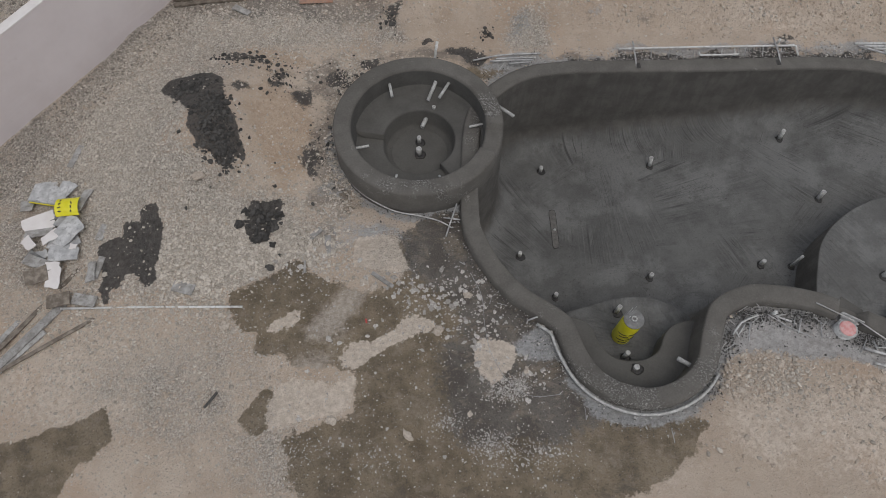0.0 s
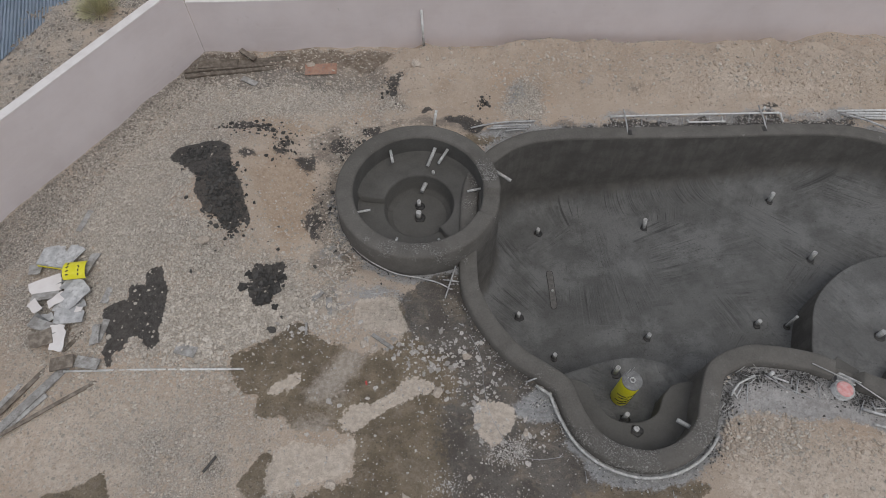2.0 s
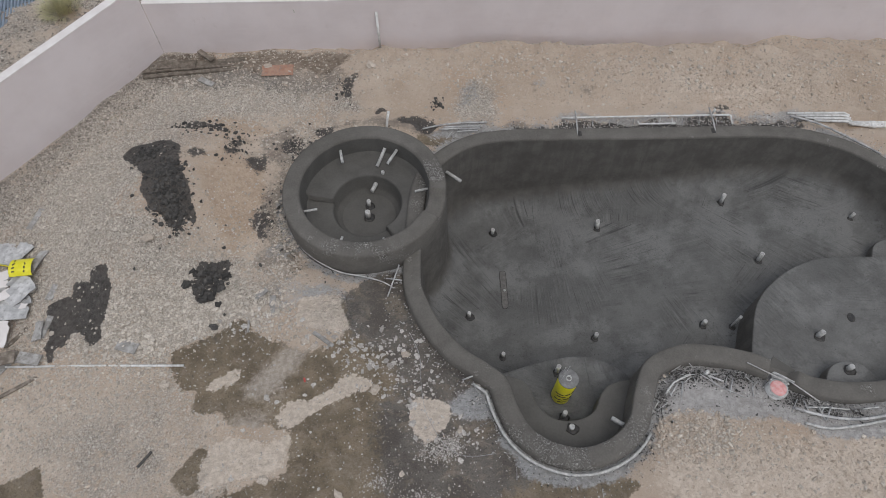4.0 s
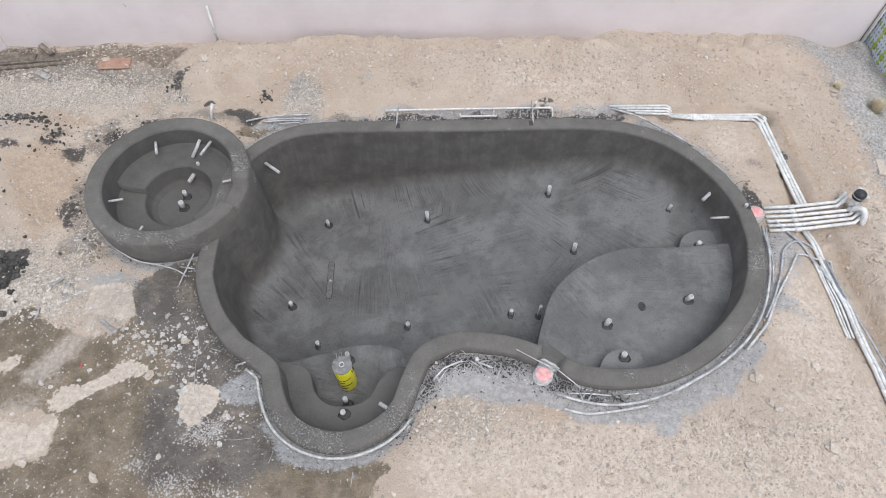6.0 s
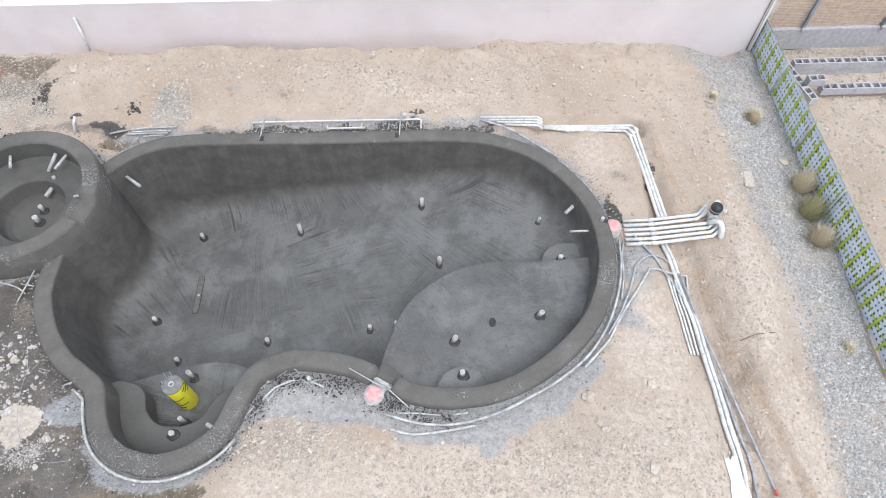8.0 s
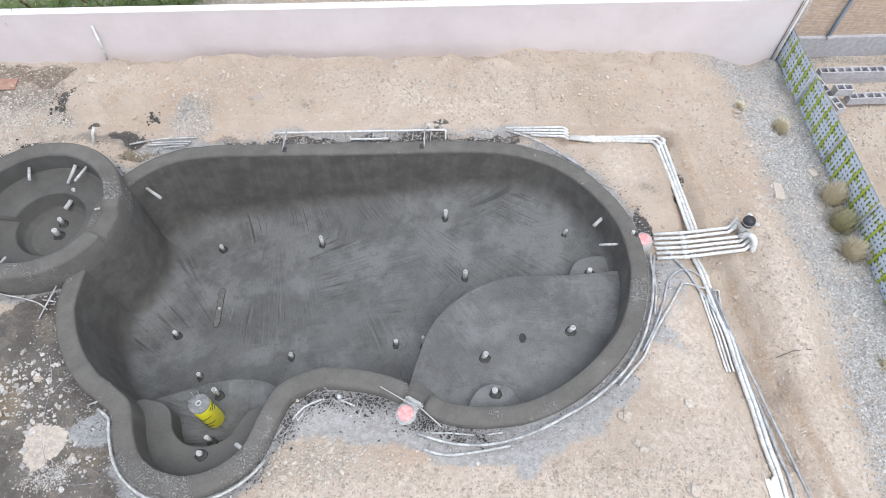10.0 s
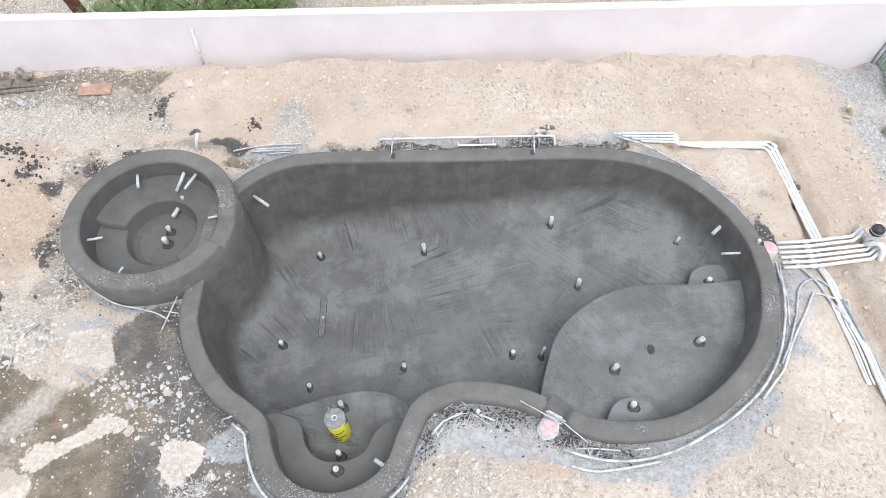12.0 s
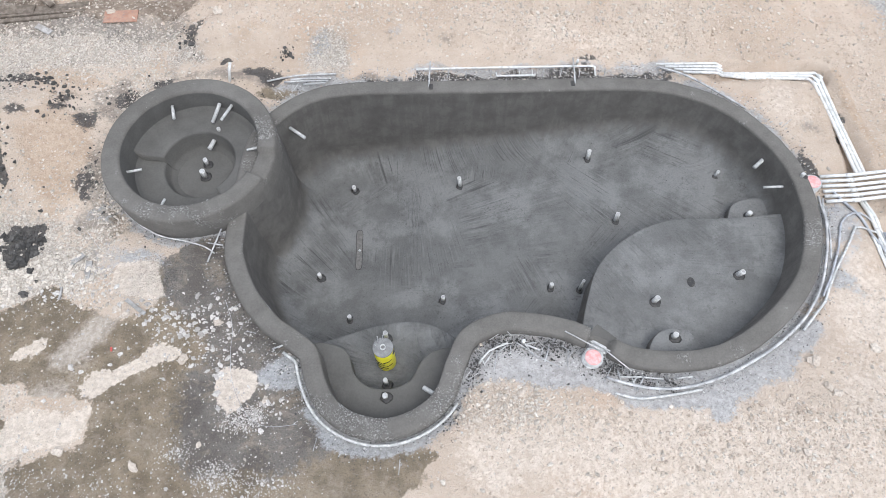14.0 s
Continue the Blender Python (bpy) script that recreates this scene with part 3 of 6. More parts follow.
def areas(x, y, shapes, soft=0.2):
    """How far points lie inside closed plan shapes: 0.5 on the edge, 0 and 1 a little out of and into it."""
    x, y = np.asarray(x, float), np.asarray(y, float)
    f = np.zeros(x.shape)
    wx, wy = x + 0.05 * wobble(x, y, 0.31, 15) + 0.025 * wobble(x, y, 0.13, 16), y + 0.05 * wobble(x, y, 0.31, 17) + 0.025 * wobble(x, y, 0.13, 18)
    for shape in shapes:
        line = curve_through(shape, 0.07)
        lo, hi = line.min(0) - soft, line.max(0) + soft
        sel = (wx > lo[0]) & (wx < hi[0]) & (wy > lo[1]) & (wy < hi[1])
        px, py = wx[sel], wy[sel]
        d = np.full(px.shape, 9.0)
        for cx, cy in line:
            d = np.minimum(d, np.hypot(px - cx, py - cy))
        f[sel] = np.maximum(f[sel], np.clip(0.5 + np.where(inside(line, px, py), d, -d) / (2 * soft), 0, 1))
    return f


# soaked ground south-west of the pool, with a lobe of its own; grey near the shell, brown further off
SOAKED = [(-3.84, 3.6), (-3.83, 3.89), (-3.59, 4.09), (-3.0, 4.41), (-2.77, 4.58), (-2.42, 4.26), (-2.0, 4.08), (-1.5, 3.92), (-1.02, 4.11), (-0.89, 4.47), (-1.0, 4.85), (-0.73, 5.27), (-0.3, 5.65), (0.35, 5.55),
          (0.5, 4.7), (1.3, 3.7), (1.9, 3.1), (2.2, 2.3), (3.1, 2.0), (4.0, 1.97), (3.78, 1.54), (3.37, 1.21), (2.64, 0.8), (0.16, 0.5), (-1.6, 0.45), (-2.35, 0.75), (-2.5, 1.15), (-2.6, 1.5), (-1.75, 1.82), (-1.58, 2.1), (-1.6, 2.5), (-1.9, 2.6), (-2.6, 2.62), (-2.79, 2.8), (-3.21, 2.79), (-3.31, 3.12), (-3.57, 3.21)]
LOBE = [(-2.96, 2.25), (-3.2, 2.08), (-3.36, 1.77), (-3.2, 1.53), (-2.9, 1.56), (-2.8, 1.95)]
SPLASH = [(-5.44, 5.28), (-5.22, 5.26), (-5.16, 5.09), (-5.07, 4.95), (-5.03, 4.76), (-5.12, 4.53), (-5.11, 4.34), (-5.18, 4.24), (-5.09, 4.01), (-5.19, 3.89), (-5.36, 3.95), (-5.42, 4.09), (-5.63, 4.04), (-5.68, 3.84), (-5.86, 3.74), (-5.83, 3.60), (-5.95, 3.60), (-6.02, 3.89), (-6.01, 4.10), (-6.18, 4.31), (-6.23, 4.57), (-6.00, 4.70), (-5.81, 4.71), (-5.87, 4.95), (-5.68, 5.03), (-5.49, 4.96), (-5.54, 5.17)]
CORNER = [(-7.46, 1.14), (-6.98, 1.27), (-6.43, 1.41), (-6.04, 1.59), (-5.64, 1.78), (-5.46, 1.92), (-5.32, 1.70), (-5.26, 1.36), (-5.45, 1.10), (-5.67, 0.97), (-5.82, 0.69), (-5.89, 0.52), (-6.10, 0.22), (-6.95, 0.20)]
GREY_WET = [(-0.9, 4.5), (-0.7, 5.3), (0.3, 5.7), (1.3, 3.9), (2.4, 2.3), (1.8, 1.6), (0.9, 1.5), (0.2, 1.5), (-0.2, 2.0), (-0.3, 2.8), (0.1, 3.4), (-0.5, 4.1)]
# dry chalky bars and islands in it
BARS = [[(-1.85, 2.69), (-1.91, 2.83), (-1.65, 3.02), (-1.33, 3.13), (-1.06, 3.28), (-0.93, 3.5), (-0.64, 3.56), (-0.4, 3.52), (-0.35, 3.35), (-0.58, 3.2), (-0.95, 3.09), (-1.22, 2.89), (-1.52, 2.65), (-1.75, 2.63)],
        [(-2.84, 2.25), (-2.57, 2.45), (-2.27, 2.38), (-1.93, 2.33), (-1.68, 2.54), (-1.58, 2.37), (-1.63, 2.06), (-1.66, 1.92), (-1.99, 1.84), (-2.33, 1.76), (-2.56, 1.64), (-2.82, 1.58), (-2.95, 1.87)],
        [(0.31, 2.92), (0.33, 3.06), (0.53, 3.2), (0.92, 3.12), (1.01, 2.85), (0.87, 2.57), (0.67, 2.43), (0.47, 2.56), (0.3, 2.73)],
        [(-1.86, 4.5), (-1.8, 4.92), (-1.5, 4.98), (-1.21, 5.04), (-0.95, 4.78), (-0.86, 4.41), (-1.08, 4.3), (-1.34, 4.34), (-1.71, 4.44)],
        [(-3.09, 3.24), (-2.92, 3.44), (-2.67, 3.61), (-2.69, 3.38), (-2.93, 3.18)]]
SILT = [[(-2.45, 3.16), (-2.35, 3.5), (-1.99, 3.86), (-1.6, 4.05), (-1.64, 3.72), (-1.85, 3.42), (-1.97, 3.15)], [(-2.6, 2.62), (-2.37, 2.8), (-2.1, 2.82), (-2.12, 2.62), (-2.36, 2.52)]]
SLURRY = [[(1.35, 3.2), (1.75, 2.85), (2.0, 2.25), (2.5, 1.92), (3.2, 1.82), (3.85, 2.05), (4.3, 2.6), (4.2, 2.85), (3.6, 2.25), (3.0, 2.1), (2.35, 2.35), (2.0, 2.95), (1.6, 3.45)],
          [(3.82, 2.32), (4.29, 2.57), (4.48, 2.97), (4.84, 3.11), (5.31, 3.13), (5.5, 3.0), (6.05, 3.01), (6.42, 2.93), (6.78, 2.85), (7.14, 2.75), (7.86, 2.73), (8.23, 2.76), (8.29, 2.55), (8.6, 2.49), (8.71, 2.82), (8.98, 2.94),
           (9.2, 3.14), (9.67, 3.2), (9.82, 3.53), (10.18, 3.87), (10.45, 4.23), (10.0, 4.4), (8.8, 3.6), (7.2, 3.4), (5.9, 3.9), (4.9, 3.9), (4.3, 3.2)],
          [(1.0, 3.03), (1.18, 3.3), (1.5, 3.45), (1.75, 3.1), (1.62, 2.9), (1.32, 2.85)]]
MUD = [[(-5.89, 7.97), (-5.78, 8.25), (-5.39, 8.28), (-4.91, 8.21), (-4.48, 7.89), (-4.28, 7.33), (-4.03, 6.88), (-3.98, 6.61), (-3.88, 6.43), (-3.86, 6.29), (-3.99, 6.23), (-4.09, 6.05), (-4.28, 5.99), (-4.43, 6.17), (-4.63, 6.26), (-4.79, 6.61), (-4.97, 7.10), (-5.47, 7.63)],
       [(-3.73, 5.13), (-3.73, 5.50), (-3.51, 5.61), (-3.22, 5.66), (-3.17, 5.33), (-3.35, 5.19), (-3.32, 4.86), (-3.58, 4.75), (-3.70, 4.92)]]
WET = [(0.6, 9.0, 0.55, 0.3, 10, 1.3), (-2.2, 5.8, 0.35, 0.5, 30, 0.6)]
MOIST = [(-4.2, 11.1, 2.6, 0.34, 4, 1.3), (-5.7, 10.7, 0.5, 0.5, 0, 1.0), (-2.2, 11.2, 0.7, 0.4, 4, 1.2)]
CEMENT = [(-1.7, 5.15, 0.9, 0.35, -12, 0.6), (-2.1, 4.85, 0.35, 0.35, 0, 0.55), (-2.3, 5.9, 0.35, 0.5, 30, 0.5), (1.1, 9.25, 0.8, 0.28, 4, 0.95), (1.35, 10.1, 0.35, 0.4, -20, 0.62), (5.4, 9.68, 3.3, 0.2, 3.3, 0.72), (8.3, 9.8, 0.9, 0.2, 0, 0.7), (2.9, 10.45, 0.3, 0.2, 0, 0.5), (11.3, 6.2, 0.4, 0.7, 0, 0.9), (10.95, 5.3, 0.3, 0.6, 20, 0.9)]


def build_ground():
    tail = lambda a, s: a + s * np.cumsum(0.09 * 1.22 ** np.arange(32))
    core = lambda a, b: np.linspace(a, b, int((b - a) / 0.038))
    xs = np.concatenate([tail(-9.6, -1)[::-1], core(-9.6, 16.6), tail(16.6, 1)])
    ys = np.concatenate([tail(0.4, -1)[::-1], core(0.4, 13.6), tail(13.6, 1)])
    gx, gy = np.meshgrid(xs, ys)
    z = relief(gx, gy)
    ring = INNER + OUT * (RIM + 0.02)
    near = np.full(gx.shape, 9.0)
    sel = (gx > -3.5) & (gx < 13) & (gy > 0.4) & (gy < 11.5)
    px, py = gx[sel], gy[sel]
    d = np.full(px.shape, 9.0)
    for cx, cy in ring[::3]:
        d = np.minimum(d, np.hypot(px - cx, py - cy))
    d = np.minimum(d, np.abs(np.hypot(px - SPA.x, py - SPA.y) - SPA_OUT))
    near[sel] = d
    # the ground is dished a little along the rim, where it was dug and splashed
    z -= 0.06 * np.exp(-((near / 0.22) ** 2))
    hole = inside(INNER + OUT * 0.16, gx, gy) | (np.hypot(gx - SPA.x, gy - SPA.y) < SPA_OUT - 0.15)
    ny, nx = gx.shape
    idx = np.arange(ny * nx).reshape(ny, nx)
    quads = np.stack([idx[:-1, :-1], idx[:-1, 1:], idx[1:, 1:], idx[1:, :-1]], -1).reshape(-1, 4)
    quads = quads[~hole.ravel()[quads].any(1)]
    me = bpy.data.meshes.new("ground")
    me.from_pydata(np.stack([gx.ravel(), gy.ravel(), z.ravel()], 1).tolist(), [], quads.tolist())
    me.polygons.foreach_set("use_smooth", [True] * len(me.polygons))
    x, y = gx.ravel(), gy.ravel()
    nr = near.ravel()
    layers = {}
    layers["wet"] = np.maximum.reduce([patches(x, y, WET), areas(x, y, [SOAKED]), areas(x, y, [LOBE, CORNER], 0.12)])
    layers["mud"] = patches(x, y, [(5.4, 9.45, 3.4, 0.17, 3.3, 1.05), (2.6, 9.3, 1.0, 0.1, 5, 0.6), (8.2, 9.5, 0.8, 0.1, 0, 0.7), (6.6, 9.72, 1.0, 0.14, 3, 0.62), (7.6, 9.62, 0.9, 0.14, 0, 0.8), (6.8, 9.95, 0.4, 0.14, 0, 0.7),
                                   (-4.3, 8.75, 0.7, 0.16, -8, 0.72), (-3.6, 8.3, 0.4, 0.25, -40, 0.62), (-4.15, 7.9, 0.25, 0.25, 0, 0.62),
                                   (-2.4, 8.6, 0.55, 0.35, 40, 0.75), (-3.2, 8.0, 0.5, 0.45, 40, 0.56), (-1.55, 10.3, 0.28, 0.36, 0, 0.8), (-0.6, 9.7, 0.15, 0.13, 0, 1.0), (0.15, 9.4, 0.45, 0.22, 0, 0.9),
                                   (-1.9, 9.1, 0.35, 0.25, 0, 0.8), (11.9, 8.4, 0.16, 0.4, 5, 0.8), (10.95, 7.35, 0.2, 0.5, 20, 0.9), (-2.7, 6.6, 0.3, 0.8, 10, 0.6)])
    layers["mud"] = np.maximum(layers["mud"], areas(x, y, MUD + [SPLASH], 0.11))
    layers["silt"] = areas(x, y, SILT, 0.3)
    layers["moist"] = patches(x, y, MOIST)
    ring = 0.8 * np.exp(-(((nr - 0.06) / 0.10) ** 2)) * (0.75 + 0.6 * wobble(x, y, 0.45, 81) + 0.3 * wobble(x, y, 0.15, 82))
    layers["pale"] = areas(x, y, BARS, 0.14)
    layers["ash"] = np.maximum(patches(x, y, [(-0.3, 5.1, 1.2, 0.4, 0, 1.2), (-2.4, 5.0, 0.6, 0.6, 0, 0.8)]), areas(x, y, [GREY_WET], 0.4))
    layers["sand"] = patches(x, y, [(8.2, 1.9, 3.6, 1.0, 0, 1.0), (11.4, 2.4, 1.6, 1.6, 0, 1.0), (11.3, 4.6, 0.8, 1.8, 10, 0.8), (5.2, 2.0, 1.2, 0.8, 0, 0.9), (13.4, 6.0, 0.5, 3.0, 0, 0.8), (13.6, 3.0, 0.6, 1.6, 0, 0.8), (10.8, 8.9, 0.6, 0.8, 0, 0.6), (7, 10.5, 3, 0.35, 3, 0.6), (-5.2, 2.3, 2.6, 1.0, 0, 0.95), (-3.0, 2.6, 0.6, 0.6, 0, 0.7), (2.8, 1.2, 1.0, 0.6, 0, 0.6)])
    layers["ochre"] = np.maximum(0, np.minimum(1, 1.25 - np.minimum.reduce([along(x, y, (12.53, 6.28), (12.7, 4.86)), along(x, y, (12.7, 4.86), (13.16, 3.34)), along(x, y, (13.16, 3.34), (13.46, 1.98)),
                                                                          along(x, y, (12.06, 9.9), (12.15, 8.77)), along(x, y, (12.15, 8.77), (12.5, 7.6))]) / 0.17)) * (0.7 + 0.3 * wobble(x, y, 0.5, 71))
    layers["ochre"] = np.maximum(layers["ochre"], patches(x, y, [(-8.2, 5.0, 0.6, 0.5, 0, 0.9), (-7.6, 4.3, 0.3, 0.4, 0, 0.6), (-6.5, 3.0, 1.2, 0.5, 0, 0.45), (-3.4, 7.2, 0.6, 1.4, 15, 1.2), (-3.7, 8.9, 0.9, 0.4, 0, 0.8), (-0.3, 10.4, 0.8, 0.4, 0, 0.5), (13.0, 6.9, 0.35, 0.4, 0, 0.6)]))
    beam = np.exp(-((nr / 0.26) ** 2)) * (0.8 + 0.35 * wobble(x, y, 0.8, 21))
    layers["cement"] = np.maximum.reduce([beam * (1 - 0.75 * areas(x, y, [SOAKED])), patches(x, y, CEMENT), areas(x, y, SLURRY, 0.18)])
    side = (x < 15.5) / (1 + np.exp(np.clip(-(x - gravel_edge(y) - 0.2 * wobble(x, y, 1.2, 31)) * 4, -60, 60)))
    corner = bump(x, y, 13.8, 12.3, 1.2, 0.7)
    out = 1 / (1 + np.exp(np.clip(-(y - 0.0625 * (x + 0.9) - 12.1) * 6, -60, 60))) * (x < 15.2)
    west = patches(x, y, [(-6.6, 6.8, 1.7, 3.4, -25, 1.2), (-5.3, 5.2, 1.7, 1.5, 0, 1.1), (-3.6, 4.9, 1.3, 1.0, 0, 1.0), (-4.2, 10.0, 2.4, 0.9, 6, 1.1), (-2.3, 7.2, 0.35, 1.8, 0, 0.6), (-1.2, 4.6, 0.9, 0.6, 0, 0.7), (1.45, 9.95, 0.45, 0.5, -20, 1.0), (-4.4, 2.2, 2.4, 1.3, 0, 0.62), (-2.9, 1.2, 1.0, 0.8, 0, 0.62), (-1.6, 9.9, 0.8, 0.5, 0, 0.7),
                          (5.0, 2.6, 0.9, 0.5, 0, 0.6), (-5, 9.2, 1.5, 0.8, 30, 0.7)])
    west = np.maximum(west, 1.1 * np.exp(-((along(x, y, (-11.9, 1.57), (-6.04, 11.36)) / 1.1) ** 4)))
    layers["stain"] = patches(x, y, [(-2.6, 10.5, 1.1, 0.45, 4, 1.35), (-2.5, 8.4, 0.7, 0.7, 30, 1.1), (-2.5, 7.0, 0.5, 1.2, 5, 1.0), (-2.3, 5.8, 0.6, 0.5, 30, 0.9), (-1.9, 9.1, 0.7, 0.4, 0, 0.8), (-0.5, 9.3, 1.2, 0.3, 0, 0.9), (-2.5, 5.0, 0.6, 0.5, 0, 0.8), (-3.3, 8.2, 0.5, 0.4, 0, 0.6),
                                      (2.4, 9.35, 1.0, 0.2, 5, 0.8), (-4.2, 10.6, 1.9, 0.4, 5, 1.2), (11.2, 8.2, 0.3, 0.6, 30, 0.5), (11.1, 6.4, 0.3, 0.7, 0, 0.7), (11.9, 8.6, 0.2, 0.3, 0, 0.7), (3.9, 10.35, 0.3, 0.2, 0, 0.6), (2.6, 10.3, 0.4, 0.3, 0, 0.5)])
    layers["stain"] = np.maximum(layers["stain"], 1.6 * ring)
    layers["slate"] = np.maximum.reduce([side, corner, out * (x > 9)])
    layers["gravel"] = np.maximum.reduce([side, corner, west, (0.9 * (x > 9) + 0.4 * (x <= 9)) * out, 0.6 * (x < -9.0), 0.6 * (y > 12.9)])
    for name, f in layers.items():
        at = me.attributes.new(name, "FLOAT", "POINT")
        at.data.foreach_set("value", np.clip(f, 0, 1).astype(np.float32))
    me.materials.append(M["ground"])
    me.update()
    return tagged(new("ground", me), "tan desert soil with grey gravel, dark wet patches and cement splashes", "ground", kind="structure")


build_ground()


# ---- garden walls ----
def wall_run(name, a, b, z0, z1, thick, label):
    """A straight stuccoed wall whose yard-side face runs from a to b, with a rounded white top."""
    a, b = Vector((*a, 0)), Vector((*b, 0))
    way = (b - a).normalized()
    back = Vector((-way.y, way.x, 0))
    root = thing(name)
    n = max(2, int((b - a).length / 0.12))
    for what, mat, prof in (("masonry", "stucco", [(0, z0), (0, z1 - 0.03), (thick, z1 - 0.03), (thick, z0)]),
                            ("coping", "cap", [(-0.004, z1 - 0.03), (-0.004, z1 - 0.008), (0.012, z1), (thick - 0.012, z1), (thick + 0.004, z1 - 0.008), (thick + 0.004, z1 - 0.03)])):
        rings = []
        for i in range(n + 1):
            p = a + way * ((b - a).length * i / n)
            dx = 0.006 * noise.noise(p * 0.9)
            rings.append([p + back * (d + dx) + Vector((0, 0, z)) for d, z in prof])
        part(what, rings_mesh(rings, True, True), mat, root)
    return tagged(root, label, "wall", kind="structure")


NORTH_A, NORTH_B = (-6.02, 11.38), (14.95, 12.69)
wall_run("wall_north", NORTH_A, NORTH_B, -1.2, 1.22, 0.2, "pale pinkish stucco garden wall with a white painted top")
wall_run("wall_west", (-11.9, 1.57), (-6.028, 11.38), -1.2, 1.6, 0.2, "pale pinkish stucco garden wall with a white painted top")


# ---- the pool ----
def pool_floor(x, y):
    z = -2.24 + 0.165 * max(0.0, x - 2.1)
    return min(z, -1.1) + 0.006 * noise.noise(Vector((x * 1.7, y * 1.7, 0)))


def uneven(p, k=0.006):
    return k * noise.noise(Vector((p[0] * 3, p[1] * 3, 0))) + 0.5 * k * noise.noise(Vector((p[0] * 11, p[1] * 11, 3)))


def in_throat(p):
    """The gap in the rim at the skimmer."""
    return 6.50 < p[0] - 0.25 * (p[1] - 3.9) < 6.9 and p[1] < 4.3


def build_pool():
    pool = thing("swimming_pool", label="unfinished free-form swimming pool of bare dark grey shotcrete", category="swimming pool")
    # rim: top, rounded edges and outer face
    prof = [(0.0, -0.06), (0.004, -0.022), (0.022, -0.004), (0.10, 0.004), (0.22, 0.004), (RIM - 0.03, -0.008), (RIM, -0.045), (RIM + 0.03, -0.5)]
    rings = []
    for d, z in prof:
        q = INNER + OUT * d
        ring = []
        for p, base in zip(q, INNER):
            w = uneven((p[0], p[1]))
            drop = -0.2 if in_throat(base) and z > -0.3 else 0.0
            ring.append((p[0] + w, p[1] + w, z + w * (1.0 if z > -0.03 else 0.3) + drop))
        rings.append(ring)
    part("rim", rings_mesh(rings), "rim", pool, "gritty grey shotcrete rim", True)
    # walls with a rounded cove at the foot
    rings = []
    for k in range(9):
        f = k / 8
        ring = []
        for p, nrm in zip(INNER, OUT):
            zb = pool_floor(p[0], p[1]) + COVE
            top = -0.055 if not in_throat(p) else -0.25
            ring.append((p[0] - nrm[0] * 0.05 * f, p[1] - nrm[1] * 0.05 * f, top + (zb - top) * f))
        rings.append(ring)
    # the floor material darkens these steep faces: shade put into the colour
    part("basin_wall", rings_mesh(rings), "floor", pool, "smooth shotcrete with shade painted into its steep faces", True)
    rings = rings[-1:]
    for k in range(1, 11):
        a = math.pi / 2 * k / 10
        ring = []
        for p, nrm in zip(INNER, OUT):
            d = 0.05 + COVE * (1 - math.cos(a))
            x, y = p[0] - nrm[0] * d, p[1] - nrm[1] * d
            ring.append((x, y, pool_floor(p[0], p[1]) + COVE * (1 - math.sin(a)) if k < 10 else pool_floor(x, y)))
        rings.append(ring)
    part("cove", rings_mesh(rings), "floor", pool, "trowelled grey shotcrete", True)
    part("basin_floor", filled(INNER - OUT * (0.05 + COVE), 0.16, pool_floor), "floor", pool, "trowelled grey shotcrete", True)
    # shallow shelf, steps and benches
    shelf = curve_through([(10.75, 6.6), (9.54, 6.53), (8.43, 6.47), (7.75, 6.23), (7.17, 5.8), (6.84, 5.38), (6.66, 4.88), (6.53, 4.39), (6.5, 3.95), (7.0, 3.55), (8.0, 3.45),
                           (9.3, 3.85), (10.2, 4.75), (10.65, 5.8)], 0.08)
    part("tanning_shelf", prism(shelf, -1.5, lambda x, y: -0.63 + 0.012 * (x - 8.5), 0.025), "shelf", pool, "flat shotcrete shelf", False)
    nook = curve_through([(9.57, 6.4), (9.6, 6.75), (9.75, 7.0), (10.05, 7.12), (10.4, 7.12), (10.8, 7.0), (10.8, 6.3), (10.2, 6.2)], 0.06)
    part("step", prism(nook, -1.4, -0.86, 0.03), "shelf", pool)
    seat = curve_through([(7.55, 3.62), (7.6, 3.9), (7.75, 4.08), (8.0, 4.16), (8.27, 4.1), (8.43, 3.9), (8.5, 3.62), (8.0, 3.4)], 0.06)
    part("step", prism(seat, -0.8, -0.34, 0.03), "shelf", pool)
    low = curve_through([(1.7, 3.8), (2.35, 4.13), (2.95, 4.32), (3.56, 4.38), (4.07, 4.21), (4.4, 3.85), (4.25, 3.0), (3.8, 2.4), (3.1, 2.25), (2.4, 2.5), (1.95, 3.1)], 0.08)
    part("step", prism(low, -2.4, -1.05, 0.04), "shelf", pool)
    bench = curve_through([(1.75, 3.72), (2.15, 3.74), (2.39, 3.58), (2.53, 3.24), (2.79, 3.03), (3.17, 3.01), (3.49, 3.17), (3.66, 3.5), (3.89, 3.7), (4.25, 3.73), (4.3, 3.3), (4.1, 2.75),
                           (3.7, 2.4), (3.15, 2.25), (2.6, 2.3), (2.15, 2.6), (1.9, 3.1)], 0.06)
    part("bench", prism(bench, -1.3, -0.55, 0.03), "wall", pool, "smooth olive-grey seat")
    drain = curve_through([(2.05, 6.78), (2.09, 6.84), (2.15, 6.84), (2.18, 6.76), (2.20, 6.4), (2.22, 6.02), (2.20, 5.93), (2.14, 5.91), (2.10, 5.98), (2.08, 6.4)], 0.05)
    slot = part("drain_channel", prism(drain + outward(drain) * 0.012, -2.4, lambda x, y: pool_floor(x, y) + 0.008, 0.003), "ink", pool, "narrow drain slot with dark edges")
